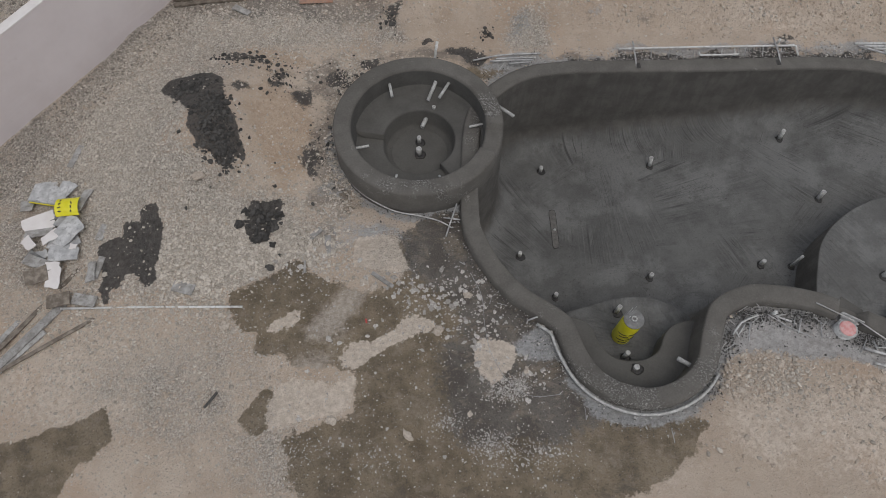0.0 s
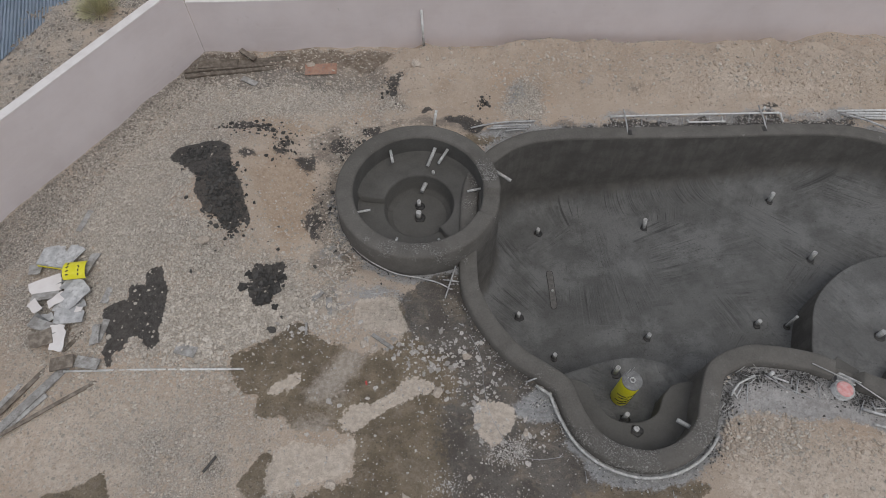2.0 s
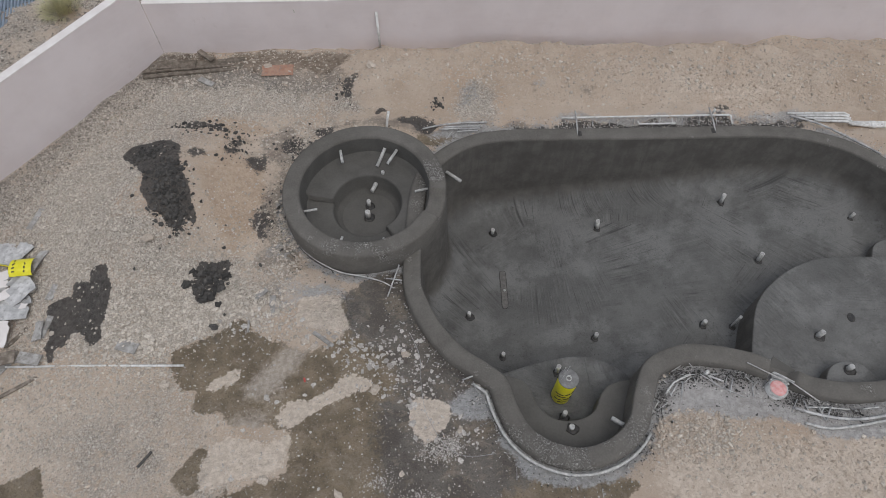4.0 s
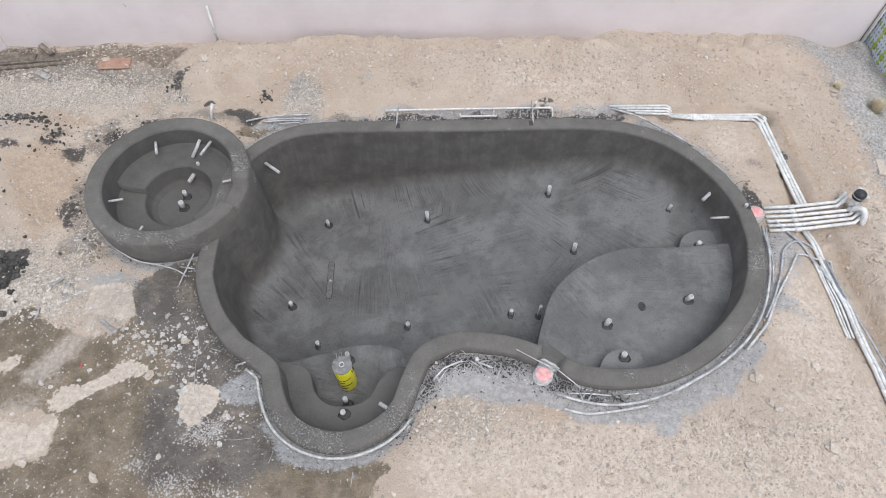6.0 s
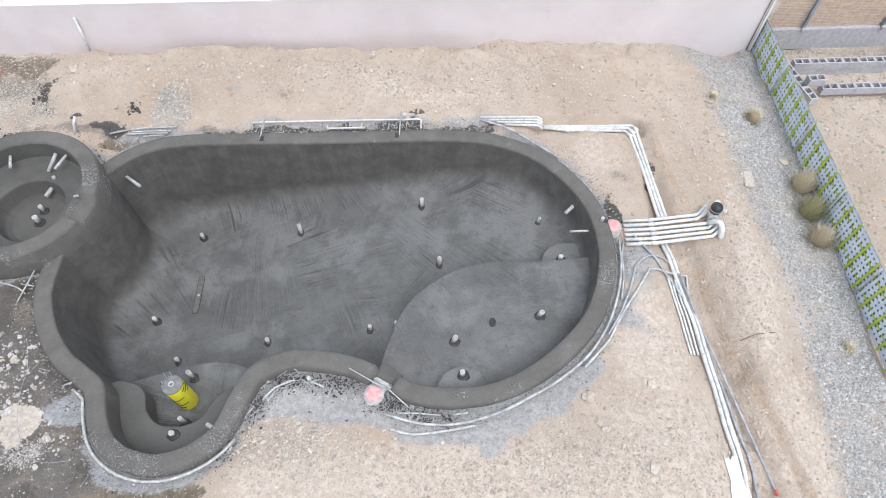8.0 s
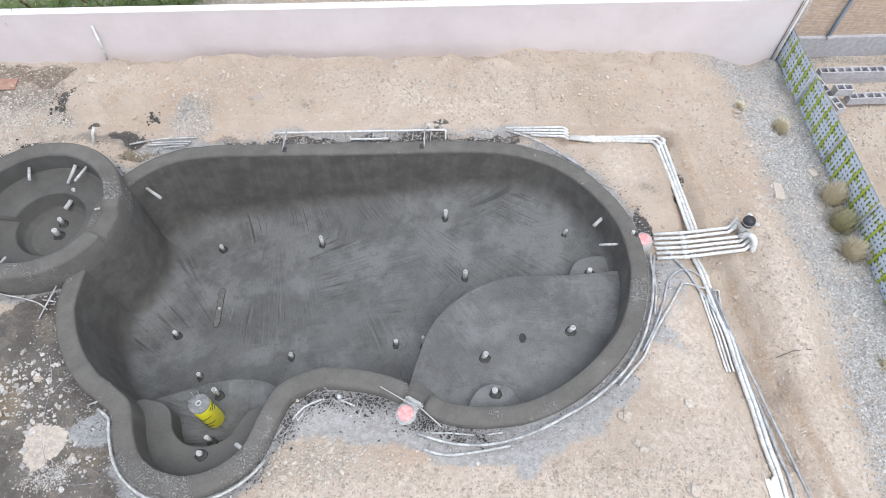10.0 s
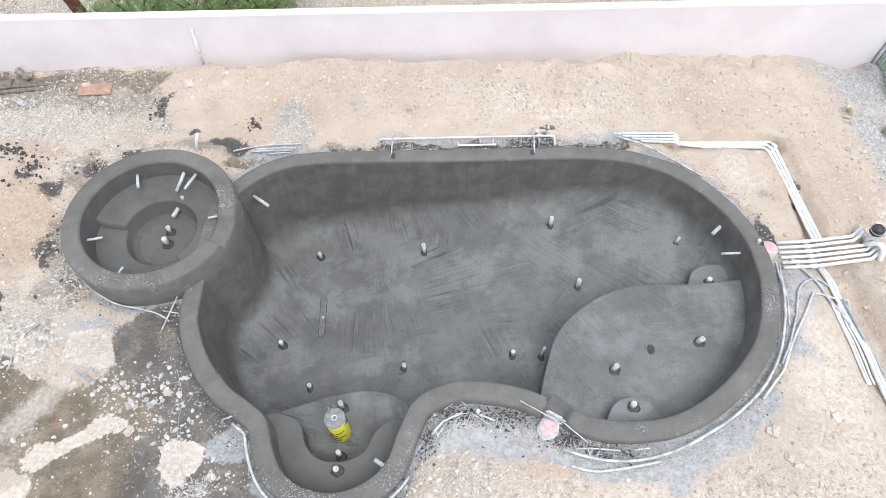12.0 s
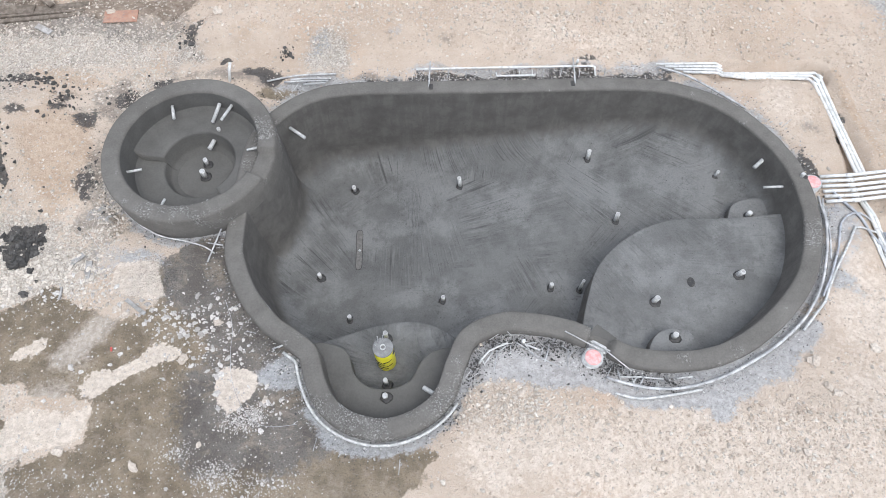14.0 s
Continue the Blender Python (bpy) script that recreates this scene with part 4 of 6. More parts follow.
    part("filling", prism(drain, -2.4, lambda x, y: pool_floor(x, y) + 0.014, 0.004), "drain", slot, "brownish mortar filling")
    bm = bmesh.new()
    bmesh.ops.create_icosphere(bm, subdivisions=2, radius=0.03, matrix=pose(2.15, 6.35, pool_floor(2.15, 6.35) + 0.02))
    part("peg", bm, "stub", slot, "white peg", True)
    # dark boxes laid on the rim paint the shade inside two notches
    for x, y, turn in ((3.62, 9.02, 3), (6.5, 9.2, 3)):
        bm = bmesh.new()
        box(bm, (0.09, 0.14, 0.02), pose(x, y, 0.002, 0, 0, turn), 0.004)
        part("rim_notch", bm, "ink", pool, "small dark box standing for the shaded inside of a rim notch")
    # skimmer throat
    bm = bmesh.new()
    box(bm, (0.40, 0.55, 0.03), pose(6.64, 3.80, -0.215, 0, 0, -38))
    part("skimmer_throat", bm, "wall", pool)
    return pool


build_pool()


def build_spa():
    spa = thing("spa", (SPA.x, SPA.y, 0), label="round raised spa shell of bare dark grey shotcrete", category="spa")
    n = 240

    def ring(r, z, k=0.0):
        return [(r * math.cos(a) * (1 + k * noise.noise(Vector((math.cos(a) * 2, math.sin(a) * 2, 5)))), r * math.sin(a), z + uneven((r * math.cos(a), r * math.sin(a)), 0.008))
                for a in (2 * math.pi * i / n for i in range(n))]

    t = SPA_TOP

    def lip(r, z):
        """The rim's ring, lower along the spillway."""
        out = []
        for x, y, h in ring(r, z):
            a = math.degrees(math.atan2(y, x))
            out.append((x, y, h - (0.12 if -23.5 < a < -1.5 and z > 0.2 else 0.0)))
        return out

    part("rim", rings_mesh([ring(SPA_OUT + 0.01, -0.12), lip(SPA_OUT, t - 0.05), lip(SPA_OUT - 0.02, t - 0.012), lip(SPA_OUT - 0.06, t), lip(SPA_IN + 0.17, t + 0.004), lip(SPA_IN + 0.05, t), lip(SPA_IN + 0.015, t - 0.012), lip(SPA_IN, t - 0.05)]),
         "rim", spa, "gritty grey shotcrete rim with a lowered spillway", True)
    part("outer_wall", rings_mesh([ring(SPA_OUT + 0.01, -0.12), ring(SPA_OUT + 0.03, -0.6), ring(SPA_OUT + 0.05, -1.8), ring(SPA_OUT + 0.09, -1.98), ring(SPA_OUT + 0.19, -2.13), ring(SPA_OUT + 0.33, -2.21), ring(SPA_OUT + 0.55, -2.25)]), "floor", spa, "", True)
    part("inner_wall", rings_mesh([lip(SPA_IN, t - 0.05), ring(SPA_IN - 0.02, 0.0), ring(SPA_IN - 0.05, -0.3)]), "wall", spa, "", True)

    def sector(a0, a1, top):
        k = 70
        rows = []
        for i in range(k + 1):
            a = radians(a0 + (a1 - a0) * i / k)
            c, sn = math.cos(a), math.sin(a)
            prof = [(0.5, -0.66), (0.55, -0.548), (0.62, -0.52), (0.66, -0.45), (0.69, top - 0.05), (0.70, top - 0.015), (0.73, top), (1.12, top), (1.19, top + 0.03), (1.235, top + 0.12), (1.3, top + 0.12), (1.3, -0.66)]
            rows.append([(r * c, r * sn, z) for r, z in prof])
        return rings_mesh(rows, True, True)

    part("bench", sector(-52, 174, -0.11), "wall", spa, "upper part of the ring-shaped seat", True)
    part("bench", sector(174, 308, -0.26), "wall", spa, "lower part of the ring-shaped seat", True)
    disc = np.array([(0.66 * math.cos(2 * math.pi * i / 60), 0.66 * math.sin(2 * math.pi * i / 60)) for i in range(60)])
    part("well_floor", filled(disc, 0.1, lambda x, y: -0.55), "wall", spa, "", True)
    return spa


build_spa()


# ---- pipe stubs ----
def stub(base, tip, r=0.042, name="pipe_stub", label="short cut-off white plastic pipe stub set in the shotcrete", ring=True):
    base, tip = Vector(base), Vector(tip)
    root = thing(name, base, label=label, category="pipe", group="pipe stubs in the pool")
    v = tip - base
    part("pipe", tube([-0.05 * v.normalized(), v * 0.5, v], r, 12, True, 0.82), "stub", root, "", True)
    flat = abs(v.normalized().z)
    if flat > 0.7:
        # flat dark disc round the foot, set a little off centre
        bm = bmesh.new()
        bmesh.ops.create_icosphere(bm, subdivisions=2, radius=1)
        for w in bm.verts:
            k = 1 + 0.25 * noise.noise(w.co * 1.5 + base)
            w.co = Vector((w.co.x * (r + 0.062) * k + 0.02, w.co.y * (r + 0.055) * k - 0.02, w.co.z * 0.012))
        part("dark_ring", bm, "ink", root, "dark ring round the foot", True)
    if ring:
        part("plug", tube([v * 0.96 - v.normalized() * 0.004, v - v.normalized() * 0.006], r * 0.8, 10), "caked", root)
    return root


def upright(x, y, floor, tall=0.17, r=0.042, lean=(0, 0)):
    return stub((x, y, floor), (x + lean[0] * tall, y + lean[1] * tall, floor + tall), r)


for x, y in ((1.37, 5.71), (2.09, 4.8), (1.9, 7.87), (6.13, 5.36), (3.99, 5.16)):
    upright(x, y, pool_floor(x, y), 0.17)
for x, y, lean in ((4.28, 7.86, (-0.1, 0.2)), (7.04, 8.36, (0, 0.15)), (7.49, 6.8, (0, 0.1)), (9.6, 7.8, (0.2, 0.1))):
    upright(x, y, pool_floor(x, y), 0.24 if x < 9 else 0.13, 0.045 if x < 9 else 0.036, lean)
upright(9.44, 5.33, -0.62, 0.14, 0.05, (0.3, 0))
upright(7.83, 4.76, -0.64, 0.15, 0.05, (0.2, 0.1))
upright(9.97, 6.72, -0.86, 0.13, 0.05)
upright(7.99, 4.0, -0.34, 0.13, 0.05)
upright(6.68, 5.30, pool_floor(6.68, 5.3), 0.45, 0.03)
upright(2.98, 4.05, -1.05, 0.3, 0.042)
upright(3.04, 3.2, -1.05, 0.3, 0.042)
upright(3.08, 2.87, -0.55, 0.08, 0.05)

# flat dark disc in place of the shade inside an open sleeve hole
bm = bmesh.new()
bmesh.ops.create_cone(bm, cap_ends=True, segments=20, radius1=0.085, radius2=0.085, depth=0.012)
tagged(part("sleeve_hole", bm, "ink"), "dark disc for the shaded inside of a sleeve hole in the shotcrete shelf", "hole").matrix_world = pose(8.55, 5.15, -0.625) @ Matrix.Diagonal((0.8, 1.15, 1, 1))


# ---- more stubs through the walls ----
stub((0.78, 8.19, -0.36), (1.11, 7.99, -0.43), 0.035)
stub((10.24, 7.72, -0.35), (10.06, 7.56, -0.42), 0.04)
stub((10.52, 7.07, -0.3), (10.1, 7.05, -0.32), 0.025)
stub((3.95, 2.85, -0.3), (3.72, 2.99, -0.31), 0.04)


def build_cylinder():
    root = thing("light_canister", (3.02, 3.6, -1.05), label="upright canister wrapped in yellow tape with a grey lid", category="canister")
    drum = part("drum", tube([(0, 0, 0), (0, 0, 0.02), (0, 0, 0.86), (0, 0, 0.875)], [0.165, 0.17, 0.17, 0.165], 28), "yellow", root, "yellow tape with dark print", True)
    lid = part("lid", tube([(0, 0, 0.87), (0, 0, 0.885), (0, 0, 0.89)], [0.175, 0.175, 0.165], 28), "lid", root, "dusty grey lid", True)
    part("collar", tube([(0, 0, 0.885), (0, 0, 0.93)], 0.05, 16, True, 0.7), "stub", lid, "white ring", True)
    rnd = random.Random(4)
    for k in range(9):
        a0, z = rnd.uniform(-2.9, 0.3), 0.12 + 0.08 * k
        line = [(0.1715 * math.cos(a0 + 0.9 * s / 8), 0.1715 * math.sin(a0 + 0.9 * s / 8), z + 0.06 * s / 8) for s in range(9)]
        part("print_bar", tube(line, 0.008, 5), "ink", drum)
    for x, y, h in ((-0.1, 0.1, 0.28), (-0.02, 0.14, 0.24), (-0.13, -0.02, 0.2)):
        part("wire", tube([(x, y, 0.86), (x + 0.02, y + 0.01, 0.86 + h)], 0.006, 6), "caked", root)
    return root


build_cylinder()


def skimmer_lid(x, y, z, facing, group="skimmer lids"):
    root = thing("skimmer", (x, y, z), label="skimmer body with a round pink lid set beside the rim", category="skimmer", group=group)
    part("body", tube([(0, 0, -0.4), (0, 0, -0.01)], 0.17, 24), "caked", root, "", True)
    part("lid", tube([(0, 0, -0.01), (0, 0, 0.012), (0, 0, 0.02)], [0.135, 0.135, 0.122], 28), "pink", root, "pink plastic lid", True)
    part("frame", tube([(0, 0, -0.02), (0, 0, 0.005)], 0.155, 28), "stub", root, "", True)
    c, sn = math.cos(radians(facing)), math.sin(radians(facing))
    bm = bmesh.new()
    box(bm, (0.24, 0.26, 0.14), pose(0.17 * c, 0.17 * sn, -0.10, 0, 0, facing), 0.012)
    mouth = part("mouth", bm, "caked", root, "cement-caked pale plastic mouth")
    for k in (-1, 0, 1):
        bm = bmesh.new()
        box(bm, (0.022, 0.30, 0.03), pose((0.17 + 0.07 * k) * c, (0.17 + 0.07 * k) * sn, -0.022, 0, 0, facing), 0.004)
        part("bar", bm, "stub", mouth)
    return root


skimmer_lid(6.5, 3.5, -0.03, 62)
skimmer_lid(10.9, 7.03, -0.05, 180)
upright(10.68, 7.12, -0.01, 0.1, 0.035)


# ---- pipework ----
def pipe_line(points, r, mat="pvc", name="pipe", label="white plastic pipe lying in the trench", group="", joints=(), step=None, rest=False, reach=6, elbows=False):
    if rest:
        if elbows:
            fine = np.concatenate([np.linspace(a[:2], b[:2], max(2, int(math.dist(a, b) / 0.12)), endpoint=False) for a, b in zip(points, points[1:])] + [np.array([points[-1][:2]])])
        else:
            fine = curve_through([p[:2] for p in points], 0.12, False)
        h = np.pad([height(x, y) for x, y in fine], reach, "edge")
        points = [(x, y, max(float(h[i:i + 2 * reach + 1].mean()), float(h[i + reach]) + 0.01) + 1.1 * r) for i, (x, y) in enumerate(fine)]
        joints, step = (), None
    root = thing(name, points[0], label=label, category="pipe", group=group)
    base = Vector(points[0])
    rel = [Vector(p) - base for p in points]
    if step:
        rel = [Vector(p) for p in bend([tuple(p) for p in rel], step)]
    part("run", tube(rel, r, 10), mat, root, "", True)
    for j in joints:
        p = Vector(points[j]) - base
        a = (Vector(points[j]) - Vector(points[j - 1])).normalized() if j else (Vector(points[1]) - base).normalized()
        part("fitting", tube([p - a * 0.06, p + a * 0.06], r * 1.28, 12), mat, root, "", True)
    return root


# six lines from the skimmer to the pump stub-up
for k in range(6):
    y0, y1 = 7.28 - 0.11 * k, 7.42 - 0.10 * k
    end = 12.62 if k < 2 else 12.75 + 0.02 * k
    pipe_line([(11.15, y0 - 0.03, -0.2), (11.7, y0, -0.17), (end, y1, -0.16), (end + 0.14, y1 + 0.1, -0.13), (end + 0.16, y1 + 0.12, 0.0)], 0.034, "pvc", "pipe",
              "white plastic pipe in a bundle running to the valve", "pipes to the valve", (1, 3))


def build_valve():
    root = thing("valve", (12.87, 7.32, -0.25), label="black round valve cap on white plastic stub-up pipes", category="valve")
    part("riser", tube([(0, 0, 0), (0, 0, 0.42)], 0.05, 14), "pvc", root, "", True)
    cap = part("cap", tube([(0, 0, 0.40), (0, 0, 0.50), (0, 0, 0.54), (0, 0, 0.56)], [0.115, 0.115, 0.105, 0.03], 24), "black", root, "black plastic cap", True)
    part("ring", tube([(0, 0, 0.46), (0, 0, 0.475)], 0.121, 24), "conduit", cap, "", True)
    part("knob", tube([(0.03, 0.11, 0.36), (0.05, 0.16, 0.50)], 0.055, 12), "pvc", root, "", True)
    part("knob", tube([(0.11, -0.03, 0.42), (0.19, -0.05, 0.47)], 0.04, 12), "pvc", root, "", True)
    part("elbow", tube(bend([(-0.05, -0.1, 0.1), (0.05, -0.18, 0.3), (0.13, -0.3, 0.26), (0.14, -0.42, 0.05)]), 0.055, 12), "pvc", root, "", True)
    return root


build_valve()

# lines from the pool's back edge round the corner and down to the bundle
for k in range(4):
    s = 0.085 * k
    pipe_line([(8.3 + 0.18 * k, 9.86 - 0.75 * s, -0.10), (9.55, 9.92 - s, -0.10), (9.66, 9.84 - s, -0.11)], 0.028, "pvc", "pipe", "white plastic pipe in a fan behind the rim", "pipes behind the rim")
for k in range(3):
    s = 0.085 * k
    pipe_line([(9.7, 9.76 - 0.3 * s, -0.22), (10.2, 9.76 - 0.5 * s, -0.22 - 0.012 * k), (11.66 - s, 9.84 - 0.95 * s, -0.23), (11.74 - 0.9 * s, 9.74 - 1.1 * s, -0.23), (11.88 - 0.8 * s, 8.6, -0.24), (12.04 - 0.9 * s, 7.3, -0.2)], 0.034, "pvc", "pipe",
              "white plastic pipe laid round the pool corner", "pipes round the corner", (1, 3))
# long lines in the trench
for dx, r, mat in ((0.0, 0.036, "pvc"), (0.085, 0.036, "pvc")):
    pipe_line([(11.87 + dx, 6.95, 0), (12.2 + dx, 5.06, 0), (12.38 + dx, 2.85, 0), (12.47 + dx, 1.82, 0), (12.55 + dx, 0.5, 0)], r, mat, "pipe", "long white plastic pipe in the open trench", "pipes in the trench", rest=True)
pipe_line([(11.30, 6.97, 0), (11.53, 6.59, 0), (11.79, 6.14, 0), (12.01, 5.78, 0), (12.22, 5.33, 0), (12.36, 4.80, 0), (12.58, 3.11, 0), (12.70, 1.82, 0), (12.79, 0.50, 0)], 0.026, "conduit", "conduit", "long blue-grey plastic conduit in the open trench", "pipes in the trench", rest=True)
for dx in (0.0, 0.07, 0.15):
    pipe_line([(11.86 + dx, 6.0, 0), (11.95 + dx, 5.2, 0), (12.04 + dx, 4.45 + 0.2 * dx, 0)], 0.022, "pvc", "pipe", "short white plastic pipe in the trench", "pipes in the trench", rest=True)
za, zb = height(12.3, 5.1) + 0.07, height(12.95, 2.21) + 0.05
pole = pipe_line([(12.1, 6.1, za + 0.02), (12.3, 5.1, za), (12.62, 3.66, 0.5 * za + 0.5 * zb), (12.95, 2.21, zb)], 0.022, "conduit", "conduit", "grey plastic conduit with a red tip", "")
end = Vector((12.95, 2.21, zb)) - pole.matrix_world.translation
part("tip", tube([end, end + Vector((0.015, -0.09, 0.0))], 0.025, 10), "red", pole, "red plastic end")
def torn_board(edge, thick, label):
    """A flat white sheet with a ragged outline, lying in the trench."""
    line = np.array(edge)
    low = min(height(x, y) for x, y in edge) if thick < 0.015 else max(height(x, y) for x, y in edge) - 0.06
    ob = part("board", prism(line, low - 0.02, lambda x, y: max(low, height(x, y)) + thick, 0.003), "cap")
    return tagged(ob, label, "board", "torn white boards")


torn_board([(12.35, 4.14), (12.36, 3.95), (12.40, 3.76), (12.41, 3.60), (12.44, 3.44), (12.46, 3.32), (12.45, 3.16), (12.45, 2.93), (12.45, 2.80), (12.53, 2.79), (12.53, 3.05), (12.51, 3.32), (12.51, 3.73), (12.49, 4.15)], 0.012, "thin torn white sheet under the trench pipes")
torn_board([(12.16, 2.68), (12.19, 2.62), (12.25, 2.65), (12.27, 2.60), (12.32, 2.68), (12.38, 2.67), (12.42, 2.26), (12.46, 1.85), (12.47, 1.58), (12.21, 1.54), (12.18, 1.84), (12.16, 2.02), (12.16, 2.16), (12.21, 2.29), (12.19, 2.43), (12.17, 2.54)], 0.03, "broken white foam board beside the trench pipes")
# grey hoses by the east rim
pipe_line([(10.57, 4.73, 0), (10.84, 5.17, 0), (11.08, 5.69, 0), (11.27, 6.21, 0), (11.53, 6.42, 0), (11.86, 6.43, 0), (12.08, 6.22, 0), (12.23, 5.73, 0), (12.28, 5.16, 0)], 0.02, "conduit", "hose", "grey flexible conduit curling beside the rim", "", rest=True, reach=1)
pipe_line([(10.09, 4.09, 0), (10.56, 4.60, 0), (10.88, 5.17, 0), (11.17, 5.60, 0), (11.51, 6.13, 0), (12.29, 6.14, 0), (12.27, 5.74, 0), (12.28, 5.16, 0)], 0.022, "stub", "hose", "white plastic conduit with two square elbows beside the rim", "", rest=True, reach=1, elbows=True)
pipe_line([(10.89, 5.46, 0), (10.98, 5.89, 0), (11.02, 6.37, 0), (11.11, 6.77, 0)], 0.016, "caked", "conduit", "cement-caked conduit end beside the rim", "conduits along the rim", rest=True, reach=1)


def along_rim(x_from, x_to, lower, offset, z, r, mat, name, label, keep=None):
    """A conduit bedded along the outside of the rim."""
    q = INNER + OUT * offset
    sel = [i for i in range(len(q)) if x_from <= q[i][0] <= x_to and ((q[i][1] < 6.2) == lower) and (keep is None or keep(q[i]))]
    run, last = [], None
    for i in sel:
        if last is not None and i != last + 1:
            break
        run.append((q[i][0], q[i][1], z + 0.02 * noise.noise(Vector((q[i][0] * 2, q[i][1] * 2, 7)))))
        last = i
    return pipe_line(run[::2], r, mat, name, label)


rnd = random.Random(31)
for k in range(22):
    x = 4.55 + 0.14 * k + rnd.uniform(-0.05, 0.05)
    y = float(np.interp(x, (4.5, 4.9, 5.4, 6.1, 6.9, 7.8), (3.35, 3.7, 3.82, 3.68, 3.3, 3.2))) + rnd.uniform(-0.12, 0.0)
    if abs(x - 6.5) < 0.2:
        continue
    turn, l = radians(90 + rnd.gauss(0, 32)), rnd.uniform(0.12, 0.34)
    bx, by = x - l * math.cos(turn), y - l * math.sin(turn)
    pipe_line([(x, y, height(x, y) + 0.05), (bx, by, height(bx, by) + 0.012)], rnd.uniform(0.007, 0.012), "caked", "rebar", "cement-caked steel bar end lying in the splash", "rebar ends")
pipe_line([(5.37, 3.76, -0.2), (5.37, 3.75, -0.02)], 0.032, "pvc", "pipe", "short upright white pipe end in the splash", "")
along_rim(1.3, 4.3, True, RIM + 0.08, -0.13, 0.025, "stub", "conduit", "white cement-caked conduit bedded along the curved rim", lambda p: p[1] < 3.7)
for run, r, mat, label in ((((6.71, 3.18), (7.27, 3.04), (7.9, 3.04), (8.54, 3.22), (9.16, 3.54), (9.65, 3.86), (10.2, 4.35), (10.6, 4.95), (10.85, 5.6), (10.97, 6.2), (11.02, 6.8)), 0.024, "caked", "cement-caked conduit bedded along the curved rim"),
                          (((6.82, 2.93), (7.18, 2.85), (7.71, 2.92), (8.21, 3.02)), 0.022, "stub", "curved white conduit lying on the cement splash"),
                          (((6.91, 3.2), (7.25, 3.21), (7.63, 3.19)), 0.014, "stub", "short white conduit under the rim"), (((7.84, 3.2), (7.97, 3.22), (8.09, 3.23)), 0.014, "stub", "short white conduit under the rim"),
                          (((4.63, 3.37), (4.8, 3.58), (5.08, 3.71)), 0.018, "stub", "short curved white conduit on the cement splash"), (((5.38, 3.72), (5.5, 3.68), (5.64, 3.62)), 0.018, "stub", "short white pipe on the cement splash"),
                          (((5.49, 3.57), (5.7, 3.46), (5.96, 3.34)), 0.01, "caked", "thin caked conduit on the cement splash")):
    pipe_line([(x, y, 0) for x, y in run], r, mat, "conduit", label, "conduits along the rim", rest=True)
for a, b in (((6.05, 3.92, 0.025), (6.62, 3.62, 0.015)), ((6.7, 3.62, 0.01), (7.1, 3.28, 0.01)), ((6.55, 3.72, 0.02), (6.78, 3.6, 0.012))):
    pipe_line([a, b], 0.011, "stub", "lath", "thin cement-caked lath lying across the rim", "laths by the skimmer")

# lines behind the north rim
pipe_line([(3.3, 9.52, -0.06), (3.55, 9.53, -0.05), (5.0, 9.62, -0.05), (6.9, 9.72, -0.05), (7.0, 9.71, -0.05), (7.0, 9.48, -0.07)], 0.02, "pvc", "pipe", "white plastic pipe along the back of the rim", "", (1, 3))
pipe_line([(4.95, 9.5, -0.08), (4.97, 9.42, -0.08), (5.7, 9.46, -0.08), (5.7, 9.6, -0.06)], 0.02, "pvc", "pipe", "short white plastic pipe loop behind the rim", "", (2,))
for x, y in ((3.58, 9.2), (6.55, 9.4)):
    pipe_line([(x, y - 0.22, -0.01), (x, y + 0.05, 0.02), (x, y + 0.5, -0.02)], 0.015, "caked", "pipe", "cement-caked pipe crossing the rim", "")
pipe_line([(6.62, 9.78, -0.15), (6.63, 9.78, 0.0)], 0.02, "pvc", "pipe", "upright white pipe stub behind the rim", "", (1,))
for k in range(9):
    x = 3.95 + 0.47 * k + 0.1 * math.sin(5.0 * k)
    y = 9.36 + 0.053 * (x - 4)
    pipe_line([(x, y, -0.12), (x + 0.01, y + 0.1, -0.08), (x + 0.02, y + 0.15, -0.05)], 0.01, "caked", "rebar", "short cement-caked steel bar end sticking out behind the rim", "rebar ends")
pipe_line([(8.3, 9.75, -0.05), (8.9, 9.5, -0.04), (9.6, 9.0, -0.05), (9.95, 8.72, -0.06)], 0.022, "caked", "conduit", "grey conduit along the curved rim", "", (), 0.08)
for k, run in enumerate((((0.25, 9.14), (0.6, 9.25), (1.0, 9.33), (1.65, 9.38)), ((0.6, 9.13), (1.0, 9.17), (1.5, 9.2)), ((0.72, 9.2), (1.1, 9.24), (1.55, 9.26)), ((1.0, 9.08), (1.25, 9.12), (1.45, 9.13)))):
    pipe_line([(x, y, -0.1) for x, y in run], 0.018, "caked", "pipe", "cement-caked white pipe between spa and pool", "pipes by the spa", (), 0.1)
pipe_line([(-0.55, 9.15, -0.2), (-0.52, 9.3, 0.05), (-0.5, 9.42, 0.12)], 0.03, "pvc", "pipe", "white pipe sticking up behind the spa", "")
# hose round the foot of the spa
pipe_line([(-2.2, 6.4, -0.14), (-1.81, 5.93, -0.13), (-1.21, 5.57, -0.13), (-0.65, 5.45, -0.12), (-0.3, 5.35, -0.12), (-0.1, 5.22, -0.1)], 0.013, "stub", "hose", "white hose bedded round the foot of the spa", "", (), 0.08)
for a, b in (((-0.25, 5.42, -0.1), (0.05, 5.35, -0.03)), ((-0.2, 5.05, -0.12), (-0.02, 5.65, 0.02)), ((1.2, 3.5, -0.1), (1.5, 3.6, -0.02))):
    pipe_line([a, b], 0.014, "caked", "rebar", "cement-caked steel bar end by the rim", "rebar ends")
